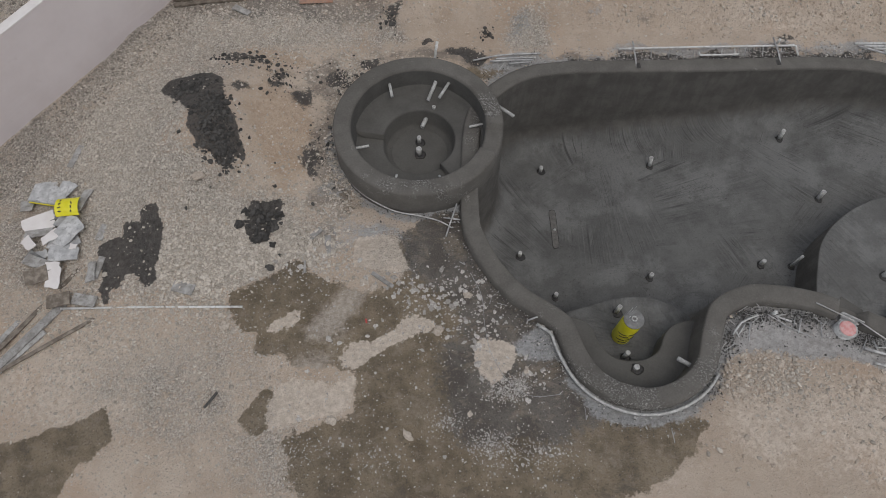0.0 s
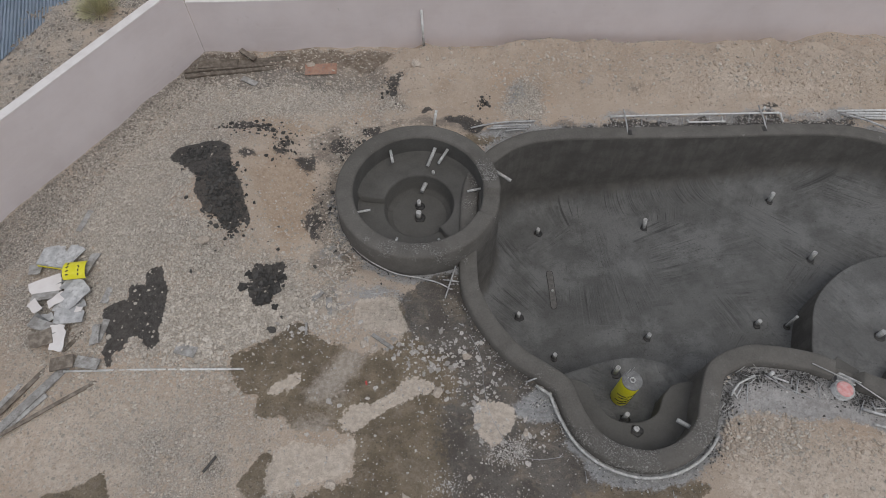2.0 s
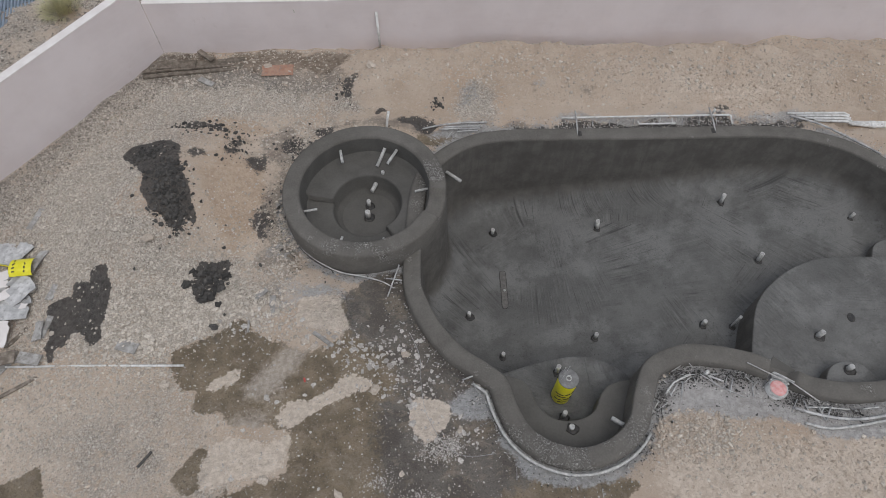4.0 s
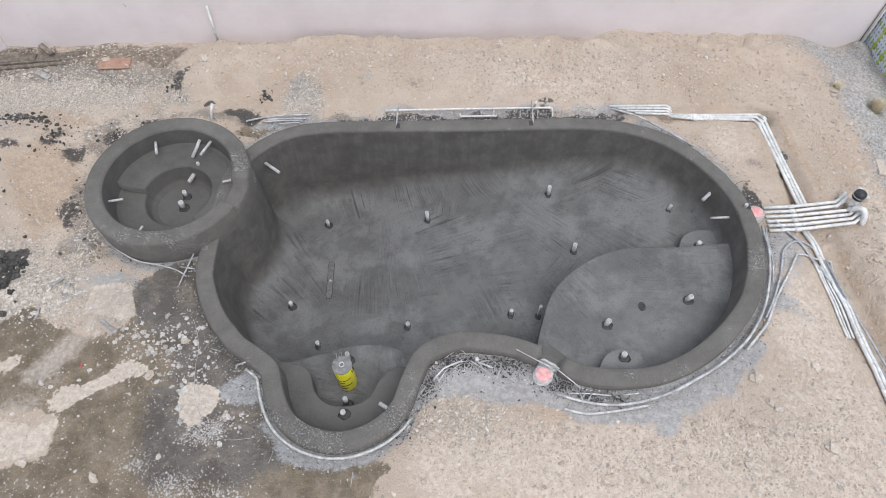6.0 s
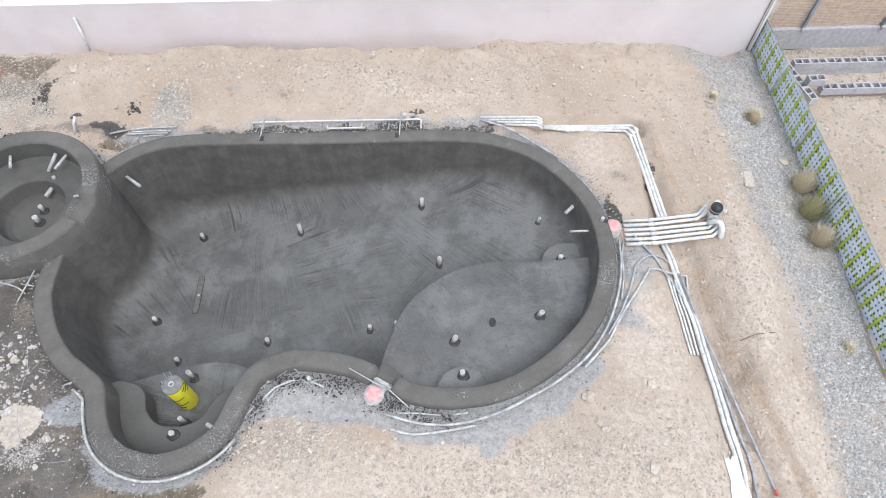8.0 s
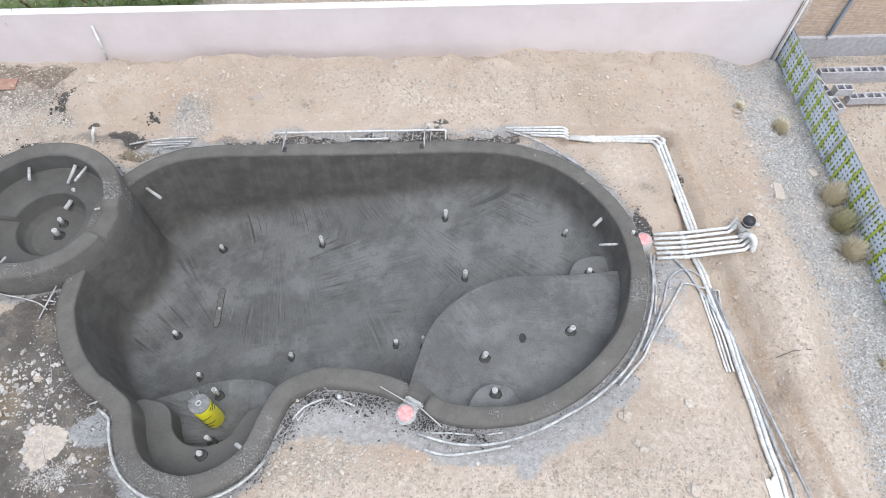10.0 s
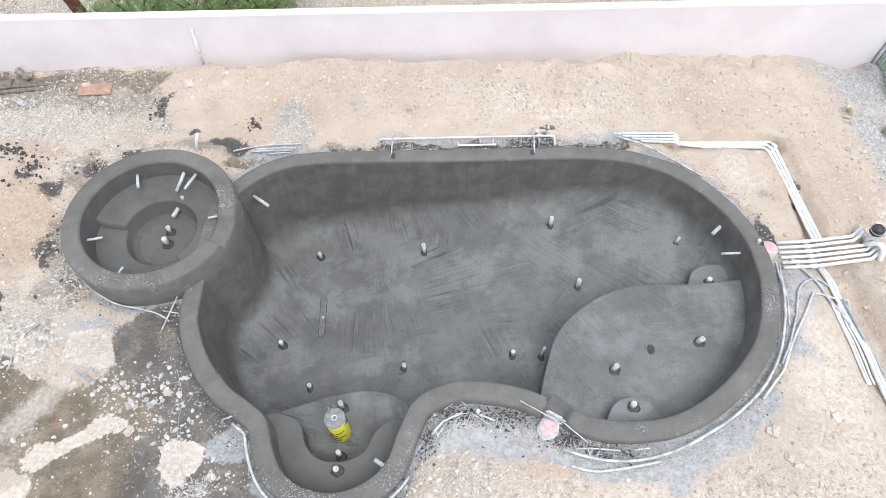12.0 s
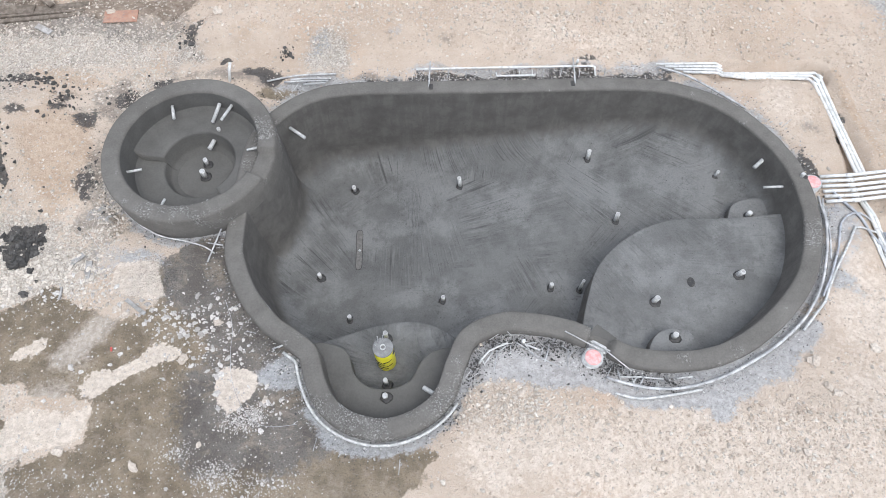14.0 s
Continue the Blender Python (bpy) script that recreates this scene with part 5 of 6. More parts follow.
# in the spa
stub((SPA.x - 0.62, SPA.y + 1.06, 0.18), (SPA.x - 0.56, SPA.y + 0.82, 0.12), 0.03)
stub((SPA.x + 0.27, SPA.y + 1.14, 0.16), (SPA.x + 0.14, SPA.y + 0.86, -0.02), 0.035)
stub((SPA.x + 0.52, SPA.y + 1.08, 0.2), (SPA.x + 0.36, SPA.y + 0.82, 0.12), 0.03)
upright(SPA.x + 0.26, SPA.y + 0.75, -0.15, 0.1, 0.035)
stub((SPA.x + 1.24, SPA.y + 0.24, 0.1), (SPA.x + 0.96, SPA.y + 0.17, 0.08), 0.024)
stub((SPA.x - 1.18, SPA.y - 0.42, 0.12), (SPA.x - 0.92, SPA.y - 0.34, 0.1), 0.024)
stub((SPA.x - 0.4, SPA.y - 1.15, 0.1), (SPA.x - 0.36, SPA.y - 0.95, 0.08), 0.024)
stub((SPA.x + 0.5, SPA.y - 1.1, 0.1), (SPA.x + 0.42, SPA.y - 0.95, 0.08), 0.024)
stub((SPA.x + 0.1, SPA.y + 0.66, -0.35), (SPA.x + 0.03, SPA.y + 0.48, -0.38), 0.045)
upright(SPA.x - 0.02, SPA.y + 0.24, -0.55, 0.17, 0.042)
upright(SPA.x - 0.01, SPA.y - 0.05, -0.55, 0.19, 0.055)

# ---- the pale pole against the wall ----
pipe_line([(-0.86, 11.5, 0.05), (-0.9, 11.67, 0.9)], 0.03, "pvc", "pole", "white plastic pipe leaning against the garden wall", "")
pipe_line([(-6.62, 3.46, height(-6.6, 3.46) + 0.03), (-5.2, 3.53, 0.5 * height(-6.6, 3.46) + 0.5 * height(-3.6, 3.6) + 0.05), (-3.6, 3.6, height(-3.6, 3.6) + 0.03)], 0.021, "pvc", "pipe", "long white plastic pipe lying on the soil", "")


# ---- east side: woven screen fence and the neighbouring plot ----
FENCE_A, FENCE_B = Vector((15.06, 12.95, 0)), Vector((15.66, 4.2, 0))


def build_fence():
    way = (FENCE_B - FENCE_A).normalized()
    turn = math.degrees(math.atan2(way.y, way.x))
    length = (FENCE_B - FENCE_A).length
    root = thing("screen_fence", (FENCE_A.x, FENCE_A.y, -0.62), turn, label="low woven plastic screen fence of pale blue-white and lime slats", category="fence")
    tall = 1.0

    def shared(name, size, mat):
        bm = bmesh.new()
        box(bm, size)
        me = mesh_of(name, bm)
        me.materials.append(M[mat])
        return me

    up = {"slate": shared("slat", (0.062, 0.006, tall), "slate"), "lime": shared("slat", (0.055, 0.006, tall), "lime")}
    n = int(length / 0.105)
    for i in range(n):
        ob = new("slat", up["lime" if i % 4 == 1 else "slate"])
        ob.parent = root
        ob.matrix_basis = pose(0.065 + 0.105 * i, -0.013 if i % 4 == 1 else 0.005 * (-1) ** i, tall / 2)
    for k in range(9):
        ob = new("band", shared("band", (length, 0.006, 0.036 if k % 4 == 2 else 0.062), "lime" if k % 4 == 2 else "slate"))
        ob.parent = root
        ob.matrix_basis = pose(length / 2, 0.0, 0.055 + 0.111 * k)
    for i in range(6):
        part("post", tube([(i * length / 5, -0.05, -0.4), (i * length / 5, -0.05, tall + 0.02)], 0.025, 10), "conduit", root, "grey steel post", True)
    bm = bmesh.new()
    box(bm, (length, 0.004, tall - 0.02), pose(length / 2, 0.025, tall / 2))
    part("backing", bm, "hedge", root, "dark olive-green backing cloth")
    part("top_rail", tube([(0, 0, tall), (length, 0, tall)], 0.01, 8), "conduit", root, "", True)
    return root


build_fence()


def block_mesh():
    bm = bmesh.new()
    w, l, h, t = 0.195, 0.395, 0.19, 0.03
    for x, y, sx, sy in ((0, -w / 2 + t / 2, l, t), (0, w / 2 - t / 2, l, t), (-l / 2 + t / 2, 0, t, w - 2 * t), (0, 0, t, w - 2 * t), (l / 2 - t / 2, 0, t, w - 2 * t)):
        box(bm, (sx, sy, h), pose(x, y, h / 2))
    me = mesh_of("hollow_block", bm)
    me.materials.append(M["block"])
    return me


BLOCK = block_mesh()


def block_course(name, a, turn, count, z, label, courses=1):
    root = thing(name, (*a, z), turn, label=label, category="wall")
    for c in range(courses):
        for i in range(count):
            ob = new("block", BLOCK)
            ob.parent = root
            ob.matrix_basis = pose(0.2 + 0.4 * i + 0.2 * (c % 2), 0, 0.195 * c, 0, 0, 0.6 * (-1) ** i)
    return root


block_course("block_wall", (15.75, 12.22), 4, 12, -0.79, "low course of grey hollow concrete blocks", 2)
block_course("block_wall", (16.4, 11.42), 4, 10, -0.62, "low course of grey hollow concrete blocks", 1)
block_course("block_wall", (15.62, 12.5), -72, 4, -0.6, "low course of grey hollow concrete blocks", 1)
loose = new("concrete_block", BLOCK)
loose.matrix_world = pose(16.22, 11.5, -0.42, 0, 0, 4)
tagged(loose, "single grey hollow concrete block lying on the low wall", "block")


def build_plot_wall():
    root = thing("plot_wall", (15.5, 13.12, -0.75), 4, label="low grey block wall carrying a tan mesh fence on steel posts", category="fence")
    bm = bmesh.new()
    box(bm, (9.0, 0.2, 0.62), pose(4.4, 0, 0.3), 0.01)
    part("kerb", bm, "block", root)
    # woven mesh of thin bands
    for k in range(40):
        bm = bmesh.new()
        box(bm, (9.0, 0.006, 0.034), pose(4.4, 0.0, 0.63 + 0.045 * k))
        part("band", bm, "mesh", root)
    for k in range(60):
        bm = bmesh.new()
        box(bm, (0.05, 0.006, 1.8), pose(0.02 + 0.15 * k, 0.008, 1.5))
        part("strand", bm, "mesh", root)
    for k in range(4):
        bm = bmesh.new()
        box(bm, (0.07, 0.07, 2.2), pose(0.75 + 2.0 * k, -0.06, 1.5), 0.006)
        post = part("post", bm, "blue", root, "blue-grey steel post")
        bm = bmesh.new()
        box(bm, (0.1, 0.1, 0.08), pose(0.75 + 2.0 * k, -0.12, 0.62), 0.01)
        part("foot", bm, "stub", post)
    return root


build_plot_wall()


# ---- west side, behind the wall: corrugated roof ----
def build_roof():
    root = thing("metal_shed", (-10.66, 11.1, -0.65), 68, label="shed with a blue-grey corrugated metal roof", category="shed")
    bm = bmesh.new()
    n = 660
    rows = []
    for s in (0, 1):
        rows.append([bm.verts.new((-14 + 21 * i / n + 6.2 * s, 5.0 * s, 0.5 + 0.5 * s - (0.03 if i % 4 == 2 else 0.0))) for i in range(n + 1)])
    for i in range(n):
        bm.faces.new((rows[0][i], rows[0][i + 1], rows[1][i + 1], rows[1][i]))
    bmesh.ops.solidify(bm, geom=bm.faces[:], thickness=0.02)
    part("roof", bm, "roofing", root, "corrugated blue-grey sheet")
    bm = bmesh.new()
    box(bm, (18.0, 2.6, 1.2), pose(-0.5, 3.6, -0.2))
    part("body", bm, "block", root)
    return root


build_roof()


# ---- loose things ----
def plank(x, y, turn, size, tilt=0.0, label="weathered grey timber plank lying on the gravel", group="timber", mat="wood", dz=0.0):
    bm = bmesh.new()
    box(bm, size, pose(0, 0, size[2] / 2), 0.005)
    bmesh.ops.subdivide_edges(bm, edges=[e for e in bm.edges if e.calc_length() > size[0] * 0.8], cuts=6)
    for v in bm.verts:
        v.co.z += 0.01 * math.sin(v.co.x * 2.1 + x)
        v.co.y += 0.008 * noise.noise(Vector((v.co.x * 3, x, y)))
    ob = part("plank", bm, mat)
    ob.matrix_world = pose(x, y, height(x, y) + 0.005 + dz, 0, tilt, turn)
    return tagged(ob, label, "plank", group)


plank(-5.15, 10.72, 9, (2.3, 0.10, 0.05))
plank(-5.2, 10.84, 8, (2.3, 0.06, 0.06), 0, dz=0.02)
plank(-4.7, 11.06, 11, (1.35, 0.2, 0.035))
plank(-5.6, 10.95, 5, (0.9, 0.25, 0.03))
plank(-4.78, 10.42, -28, (0.42, 0.14, 0.04), mat="driftwood")
plank(-4.95, 11.2, -38, (0.5, 0.12, 0.04), dz=0.05)
def lay(a, b, w, label, mat, dz, t=0.03):
    """A board from a to b, carried a little above the soil."""
    turn = math.degrees(math.atan2(b[1] - a[1], b[0] - a[0]))
    return plank((a[0] + b[0]) / 2, (a[1] + b[1]) / 2, turn, (math.hypot(b[0] - a[0], b[1] - a[1]), w, t), 0, label, "scrap timber", mat, dz)


lay((-7.08, 3.67), (-7.95, 2.2), 0.1, "weathered grey plank in a bundle of scrap timber", "driftwood", 0.0)
lay((-6.54, 4.22), (-8.1, 1.75), 0.085, "long dark brown plank in a bundle of scrap timber", "wood", 0.04)
lay((-6.6, 3.56), (-7.9, 1.65), 0.15, "paint-splashed grey plank in a bundle of scrap timber", "driftwood", 0.07)
lay((-6.8, 3.07), (-7.6, 2.05), 0.11, "grey plank in a bundle of scrap timber", "driftwood", 0.03)
lay((-5.91, 3.41), (-7.9, 1.95), 0.065, "thin brown lath lying over the white pipe", "wood", 0.02)
plank(-6.64, 3.57, 16, (0.38, 0.24, 0.03), 0, "short bent brown scrap board", "scrap timber", "wood", 0.12)
plank(-6.24, 3.6, -8, (0.42, 0.2, 0.03), 0, "short bent grey scrap board", "scrap timber", "driftwood", 0.04)
plank(-4.62, 3.87, -12, (0.38, 0.2, 0.02), 0, "flat grey scrap board", "scrap timber", "driftwood")
plank(-6.24, 4.85, 82, (0.32, 0.14, 0.02), 0, "flat grey scrap board", "scrap timber", "driftwood")
plank(-6.16, 4.2, 84, (0.42, 0.12, 0.02), 0, "flat grey scrap board", "scrap timber", "driftwood")
plank(-7.3, 6.55, 80, (0.5, 0.12, 0.03), 0, "grey scrap board on the gravel", "scrap timber", "driftwood")


def build_scrap():
    """Torn sheets and broken boards thrown on one heap."""
    rnd = random.Random(12)
    rows = [(-7.64, 5.85, 0.40, 0.24, 20, "foil"), (-7.25, 5.70, 0.44, 0.34, 62, "foil"), (-6.78, 5.51, 0.5, 0.16, 80, "driftwood"), (-7.83, 5.42, 0.24, 0.2, 10, "driftwood"), (-7.5, 5.04, 0.56, 0.36, 32, "cap"), (-7.43, 4.89, 0.5, 0.2, 14, "driftwood"),
            (-7.16, 4.76, 0.34, 0.2, 40, "cap"), (-6.89, 4.86, 0.55, 0.42, 55, "foil"), (-7.51, 4.62, 0.28, 0.2, -40, "cap"), (-7.25, 5.2, 0.5, 0.2, 20, "lid"), (-7.0, 4.7, 0.34, 0.26, 15, "lid"), (-7.35, 4.36, 0.4, 0.2, -30, "lid"), (-6.78, 4.72, 0.24, 0.3, 30, "caked"), (-6.86, 4.45, 0.52, 0.3, 10, "foil"), (-6.7, 4.58, 0.14, 0.12, 0, "cap"), (-7.17, 4.24, 0.62, 0.2, -18, "driftwood"),
            (-6.86, 4.0, 0.26, 0.48, 12, "cap"), (-7.12, 3.98, 0.42, 0.3, 20, "wood"), (-7.3, 4.45, 0.24, 0.2, 30, "caked"), (-7.05, 4.62, 0.3, 0.22, -20, "foil"), (-7.02, 5.08, 0.3, 0.24, 70, "caked"), (-6.23, 4.11, 0.16, 0.38, 10, "driftwood")]
    words = {"foil": "mottled pale grey torn sheet in the scrap heap", "cap": "torn white sheet in the scrap heap", "caked": "cement-stained grey sheet in the scrap heap", "lid": "dull grey broken sheet in the scrap heap", "wood": "brown broken board in the scrap heap",
             "driftwood": "weathered grey-brown broken board in the scrap heap", "rust": "rust-brown broken sheet in the scrap heap"}
    for k, (x, y, long, wide, turn, mat) in enumerate(rows):
        bm = bmesh.new()
        base = [(0.5 * long * sx * rnd.uniform(0.8, 1.1), 0.5 * wide * sy * rnd.uniform(0.75, 1.15)) for sx, sy in ((-1, -1), (1, -1), (1, 1), (-1, 1))]
        if k % 3 == 1:
            base.insert(2, (0.5 * long * 1.12, 0.1 * wide))
        torn = []
        for (ax, ay), (bx, by) in zip(base, base[1:] + base[:1]):
            torn += [(ax, ay)] + [(ax + (bx - ax) * f + rnd.gauss(0, 0.012), ay + (by - ay) * f + rnd.gauss(0, 0.012)) for f in (0.35, 0.7)]
        top = bmesh.ops.extrude_face_region(bm, geom=[bm.faces.new([bm.verts.new((a, b, 0)) for a, b in torn])])
        for v in top["geom"]:
            if isinstance(v, bmesh.types.BMVert):
                v.co.z += 0.015
        bmesh.ops.recalc_face_normals(bm, faces=bm.faces)
        ob = part("scrap_sheet", bm, mat)
        lift = 0.02 + 0.015 * (k % 9) + 0.07 * math.exp(-((x + 7.05) / 0.35) ** 2)
        ob.matrix_world = pose(x, y, height(x, y) + lift, rnd.uniform(-8, 8), rnd.uniform(-8, 8), turn)
        tagged(ob, words[mat], "scrap sheet", "scrap heap")


build_scrap()
sack = thing("yellow_sheet", (-6.95, 5.33, height(-6.95, 5.33) + 0.16), 8, label="curled bright yellow plastic sheet with dark print on the scrap heap", category="plastic sheet")
part("sheet", rings_mesh([[(x, 0.19 * math.sin(a), 0.14 * math.cos(a)) for a in np.linspace(-1.3, 1.3, 12)] for x in (-0.2, -0.07, 0.07, 0.2)], False), "yellow", sack, "", True)
for k in range(7):
    bm = bmesh.new()
    a = -0.7 + 0.4 * (k % 4)
    box(bm, (0.05, 0.022, 0.004), pose(-0.12 + 0.2 * (k // 4), 0.19 * math.sin(a), 0.142 * math.cos(a) + 0.002, -math.degrees(a) * 0.7, 0, 20 * k))
    part("print_bar", bm, "ink", sack)
under = thing("white_crate", (-7.46, 5.62, height(-7.46, 5.62) + 0.03), -6, label="flat white and grey carton in the scrap heap", category="carton")
bm = bmesh.new()
box(bm, (0.62, 0.36, 0.09), pose(0, 0, 0.1, 0, 3, 0), 0.006)
part("body", bm, "foil", under)
bm = bmesh.new()
box(bm, (0.6, 0.012, 0.03), pose(0, -0.187, 0.08, 0, 3, 0))
part("stripe", bm, "yellow", under)

bm = bmesh.new()
box(bm, (0.72, 0.34, 0.015), pose(0, 0, 0.02, 0, 0, 4), 0.003)
sheet = part("rusty_sheet", bm, "rust")
sheet.matrix_world = pose(-3.2, 10.82, height(-3.2, 10.82) + 0.02, 1, 1, 2)
tagged(sheet, "flat rusty brown metal sheet on the gravel", "metal sheet")
bm = bmesh.new()
box(bm, (0.2, 0.44, 0.05), None, 0.015)
slab = part("stone_slab", bm, "stone")
slab.matrix_world = pose(13.92, 8.42, height(13.92, 8.42) + 0.03, 0, 0, -4)
tagged(slab, "flat pale stone slab on the gravel", "stone")


def rocks():
    rows = [(-3.45, 10.95, 0.13), (-1.0, 10.8, 0.17), (0.1, 11.7, 0.15), (-4.55, 5.75, 0.15), (-3.85, 3.25, 0.15), (-0.28, 3.3, 0.12), (8.15, 11.75, 0.11), (6.05, 11.75, 0.12),
            (11.2, 3.8, 0.12), (10.1, 3.55, 0.15), (10.2, 3.1, 0.1), (10.3, 3.0, 0.1), (10.95, 2.4, 0.15), (9.6, 2.08, 0.1), (4.55, 1.7, 0.08), (13.47, 10.55, 0.11), (13.42, 10.42, 0.09), (13.6, 9.62, 0.09), (13.68, 9.72, 0.08), (14.95, 9.13, 0.15), (13.22, 9.62, 0.08), (-1.9, 1.77, 0.13), (-0.7, 1.58, 0.11),
            (-1.58, 4.13, 0.09), (-1.41, 4.03, 0.09), (-2.39, 4.73, 0.12), (-2.59, 4.73, 0.1), (0.21, 3.93, 0.09), (0.27, 1.94, 0.08), (1.18, 2.67, 0.09), (4.62, 2.45, 0.1), (5.32, 2.9, 0.12), (4.95, 2.7, 0.09)]
    for k, (x, y, r) in enumerate(rows):
        ob = part("rock", stone(0.72 * r, k, 0.5, 2, 0.6), "stone")
        ob.matrix_world = pose(x, y, height(x, y) + 0.15 * r, 0, 0, 47 * k)
        tagged(ob, "pale angular rock on the soil", "rock", "larger rocks")


rocks()


def scatter(name, count, place, size, mat, label, seed, sides=1, bare=True):
    """Very many small stones in one mesh; bare: the wet and muddy soil stays nearly free of them."""
    rng = np.random.RandomState(seed)
    bm = bmesh.new()
    if sides:
        bmesh.ops.create_icosphere(bm, subdivisions=sides, radius=1)
        unit = np.array([v.co[:] for v in bm.verts])
        tri = np.array([[v.index for v in f.verts] for f in bm.faces])
    else:
        unit = np.array([(1, 0, 0), (0.3, 0.95, 0), (-0.8, 0.6, 0), (-0.8, -0.6, 0), (0.3, -0.95, 0), (0.25, 0.2, 0.8), (-0.3, -0.15, 0.75)])
        tri = np.array([(0, 1, 5), (1, 2, 5), (2, 6, 5), (2, 3, 6), (3, 4, 6), (4, 0, 6), (0, 5, 6)])
    bm.free()
    x, y = place(rng, count)
    keep = ~inside(INNER + OUT * (RIM + 0.02), x, y) & (np.hypot(x - SPA.x, y - SPA.y) > SPA_OUT + 0.03)
    if bare:
        dark = np.maximum.reduce([areas(x, y, [SOAKED, LOBE, SPLASH, CORNER]) , areas(x, y, BARS, 0.14), 0.7 * areas(x, y, SLURRY), areas(x, y, MUD, 0.16), 0.8 * patches(x, y, WET)])
        keep &= (dark < 0.45) | (rng.rand(len(x)) < 0.02)
    x, y = x[keep], y[keep]
    n = len(x)
    r = size[0] * (size[1] / size[0]) ** (rng.rand(n) ** 2.0)
    z = relief(x, y)
    s = r[:, None] * np.stack([rng.uniform(0.8, 1.4, n), rng.uniform(0.65, 1.1, n), rng.uniform(0.6, 1.0, n)], 1)
    jitter = 1 + 0.24 * rng.randn(n, len(unit), 1)
    v = unit[None] * jitter * s[:, None, :]
    a = rng.rand(n) * 6.28
    c, sn = np.cos(a)[:, None], np.sin(a)[:, None]
    v = np.stack([v[..., 0] * c - v[..., 1] * sn + x[:, None], v[..., 0] * sn + v[..., 1] * c + y[:, None], v[..., 2] + z[:, None] + 0.22 * s[:, 2:3]], -1)
    f = tri[None] + (np.arange(n) * len(unit))[:, None, None]
    me = bpy.data.meshes.new(name)
    me.from_pydata(v.reshape(-1, 3).tolist(), [], f.reshape(-1, 3).tolist())
    me.materials.append(M[mat])
    return tagged(new(name, me), label, "gravel", kind="stuff")


def blobs(rows, wide=(-9, 15, 1, 12.4), share=0.25):
    def place(rng, n):
        k = np.array([r[4] for r in rows], float)
        pick = rng.choice(len(rows), n, p=k / k.sum())
        rr = np.array(rows)
        x, y = rr[pick, 0] + rng.randn(n) * rr[pick, 2] * 0.6, rr[pick, 1] + rng.randn(n) * rr[pick, 3] * 0.6
        far = rng.rand(n) < share
        x[far], y[far] = rng.uniform(wide[0], wide[1], far.sum()), rng.uniform(wide[2], wide[3], far.sum())
        ok = (y < 11.25 + 0.0625 * (x + 0.9)) & ((x > -6.0) | (y < 11.0 + 1.67 * (x + 6.0)))
        return x[ok], y[ok]
    return place


scatter("gravel", 24000, blobs([(-5.2, 5.0, 2.2, 2.0, 4), (3, 10.6, 6, 0.8, 4), (10, 2.3, 3, 1.2, 4), (12.8, 8.5, 1.0, 2.5, 2), (-2.4, 7, 0.8, 2.6, 3)], (-9, 14.2, 0.7, 12.4), 0.6),
        (0.006, 0.016), "crumb", "fine stone chips strewn over the soil", 15, 0)
scatter("soil_clods", 20000, blobs([(3, 10.9, 6, 0.8, 5), (9, 10.8, 3, 0.8, 3), (10, 2.3, 3.5, 1.3, 3), (12.9, 8.5, 0.8, 3, 4), (-3.5, 2.0, 2, 1.2, 2), (10.9, 8.9, 1, 1, 1), (12.9, 4.5, 0.35, 3, 2)], (-9, 14.0, 0.7, 12.4), 0.3),
        (0.007, 0.034), "earth", "small crumbled clods of tan soil", 17, 0)
scatter("gravel", 72000, blobs([(-5.2, 4.9, 2.0, 1.8, 5), (-6.4, 7.0, 1.2, 2.8, 7), (-3.6, 4.6, 1.2, 0.9, 4), (-4.2, 9.8, 2.2, 0.8, 2.5), (-2.2, 7.4, 0.3, 2.0, 1), (1.4, 9.95, 0.45, 0.45, 0.5)], (-9, -1.5, 0.8, 11), 0.08),
        (0.007, 0.034), "pebble", "pale gravel spread over the heap", 18, 0)
scatter("gravel", 14000, lambda rng, n: (lambda x, y: (x[y > 11.6 + 1.67 * (x + 6.0)], y[y > 11.6 + 1.67 * (x + 6.0)]))(rng.uniform(-13.5, -6.2, n), rng.uniform(4, 15, n)), (0.010, 0.05), "rubble", "grey-brown rubble behind the garden wall", 19, 0)
scatter("gravel", 6000, lambda rng, n: (rng.uniform(-7, 15, n), 12.9 + 0.06 * rng.rand(n) + 2.6 * rng.rand(n) ** 1.3), (0.012, 0.045), "crumb", "brown rubble along the back of the garden wall", 20, 0)
scatter("gravel", 9000, lambda rng, n: (15.8 + 4.2 * rng.rand(n), rng.uniform(3, 13.1, n)), (0.012, 0.05), "pebble", "rubble and stone chips on the neighbouring plot", 16, 0)
scatter("gravel", 3500, blobs([(5.0, 2.7, 1.2, 0.7, 4), (4, 10.6, 5, 0.8, 4), (11, 2.5, 2, 1.4, 3), (9, 10.8, 3, 0.7, 2), (13.2, 6, 0.7, 4, 2)], (-9, 14, 0.8, 12.4), 0.3),
        (0.009, 0.03), "crumb", "loose pale gravel and stone chips on the soil", 5, 0)
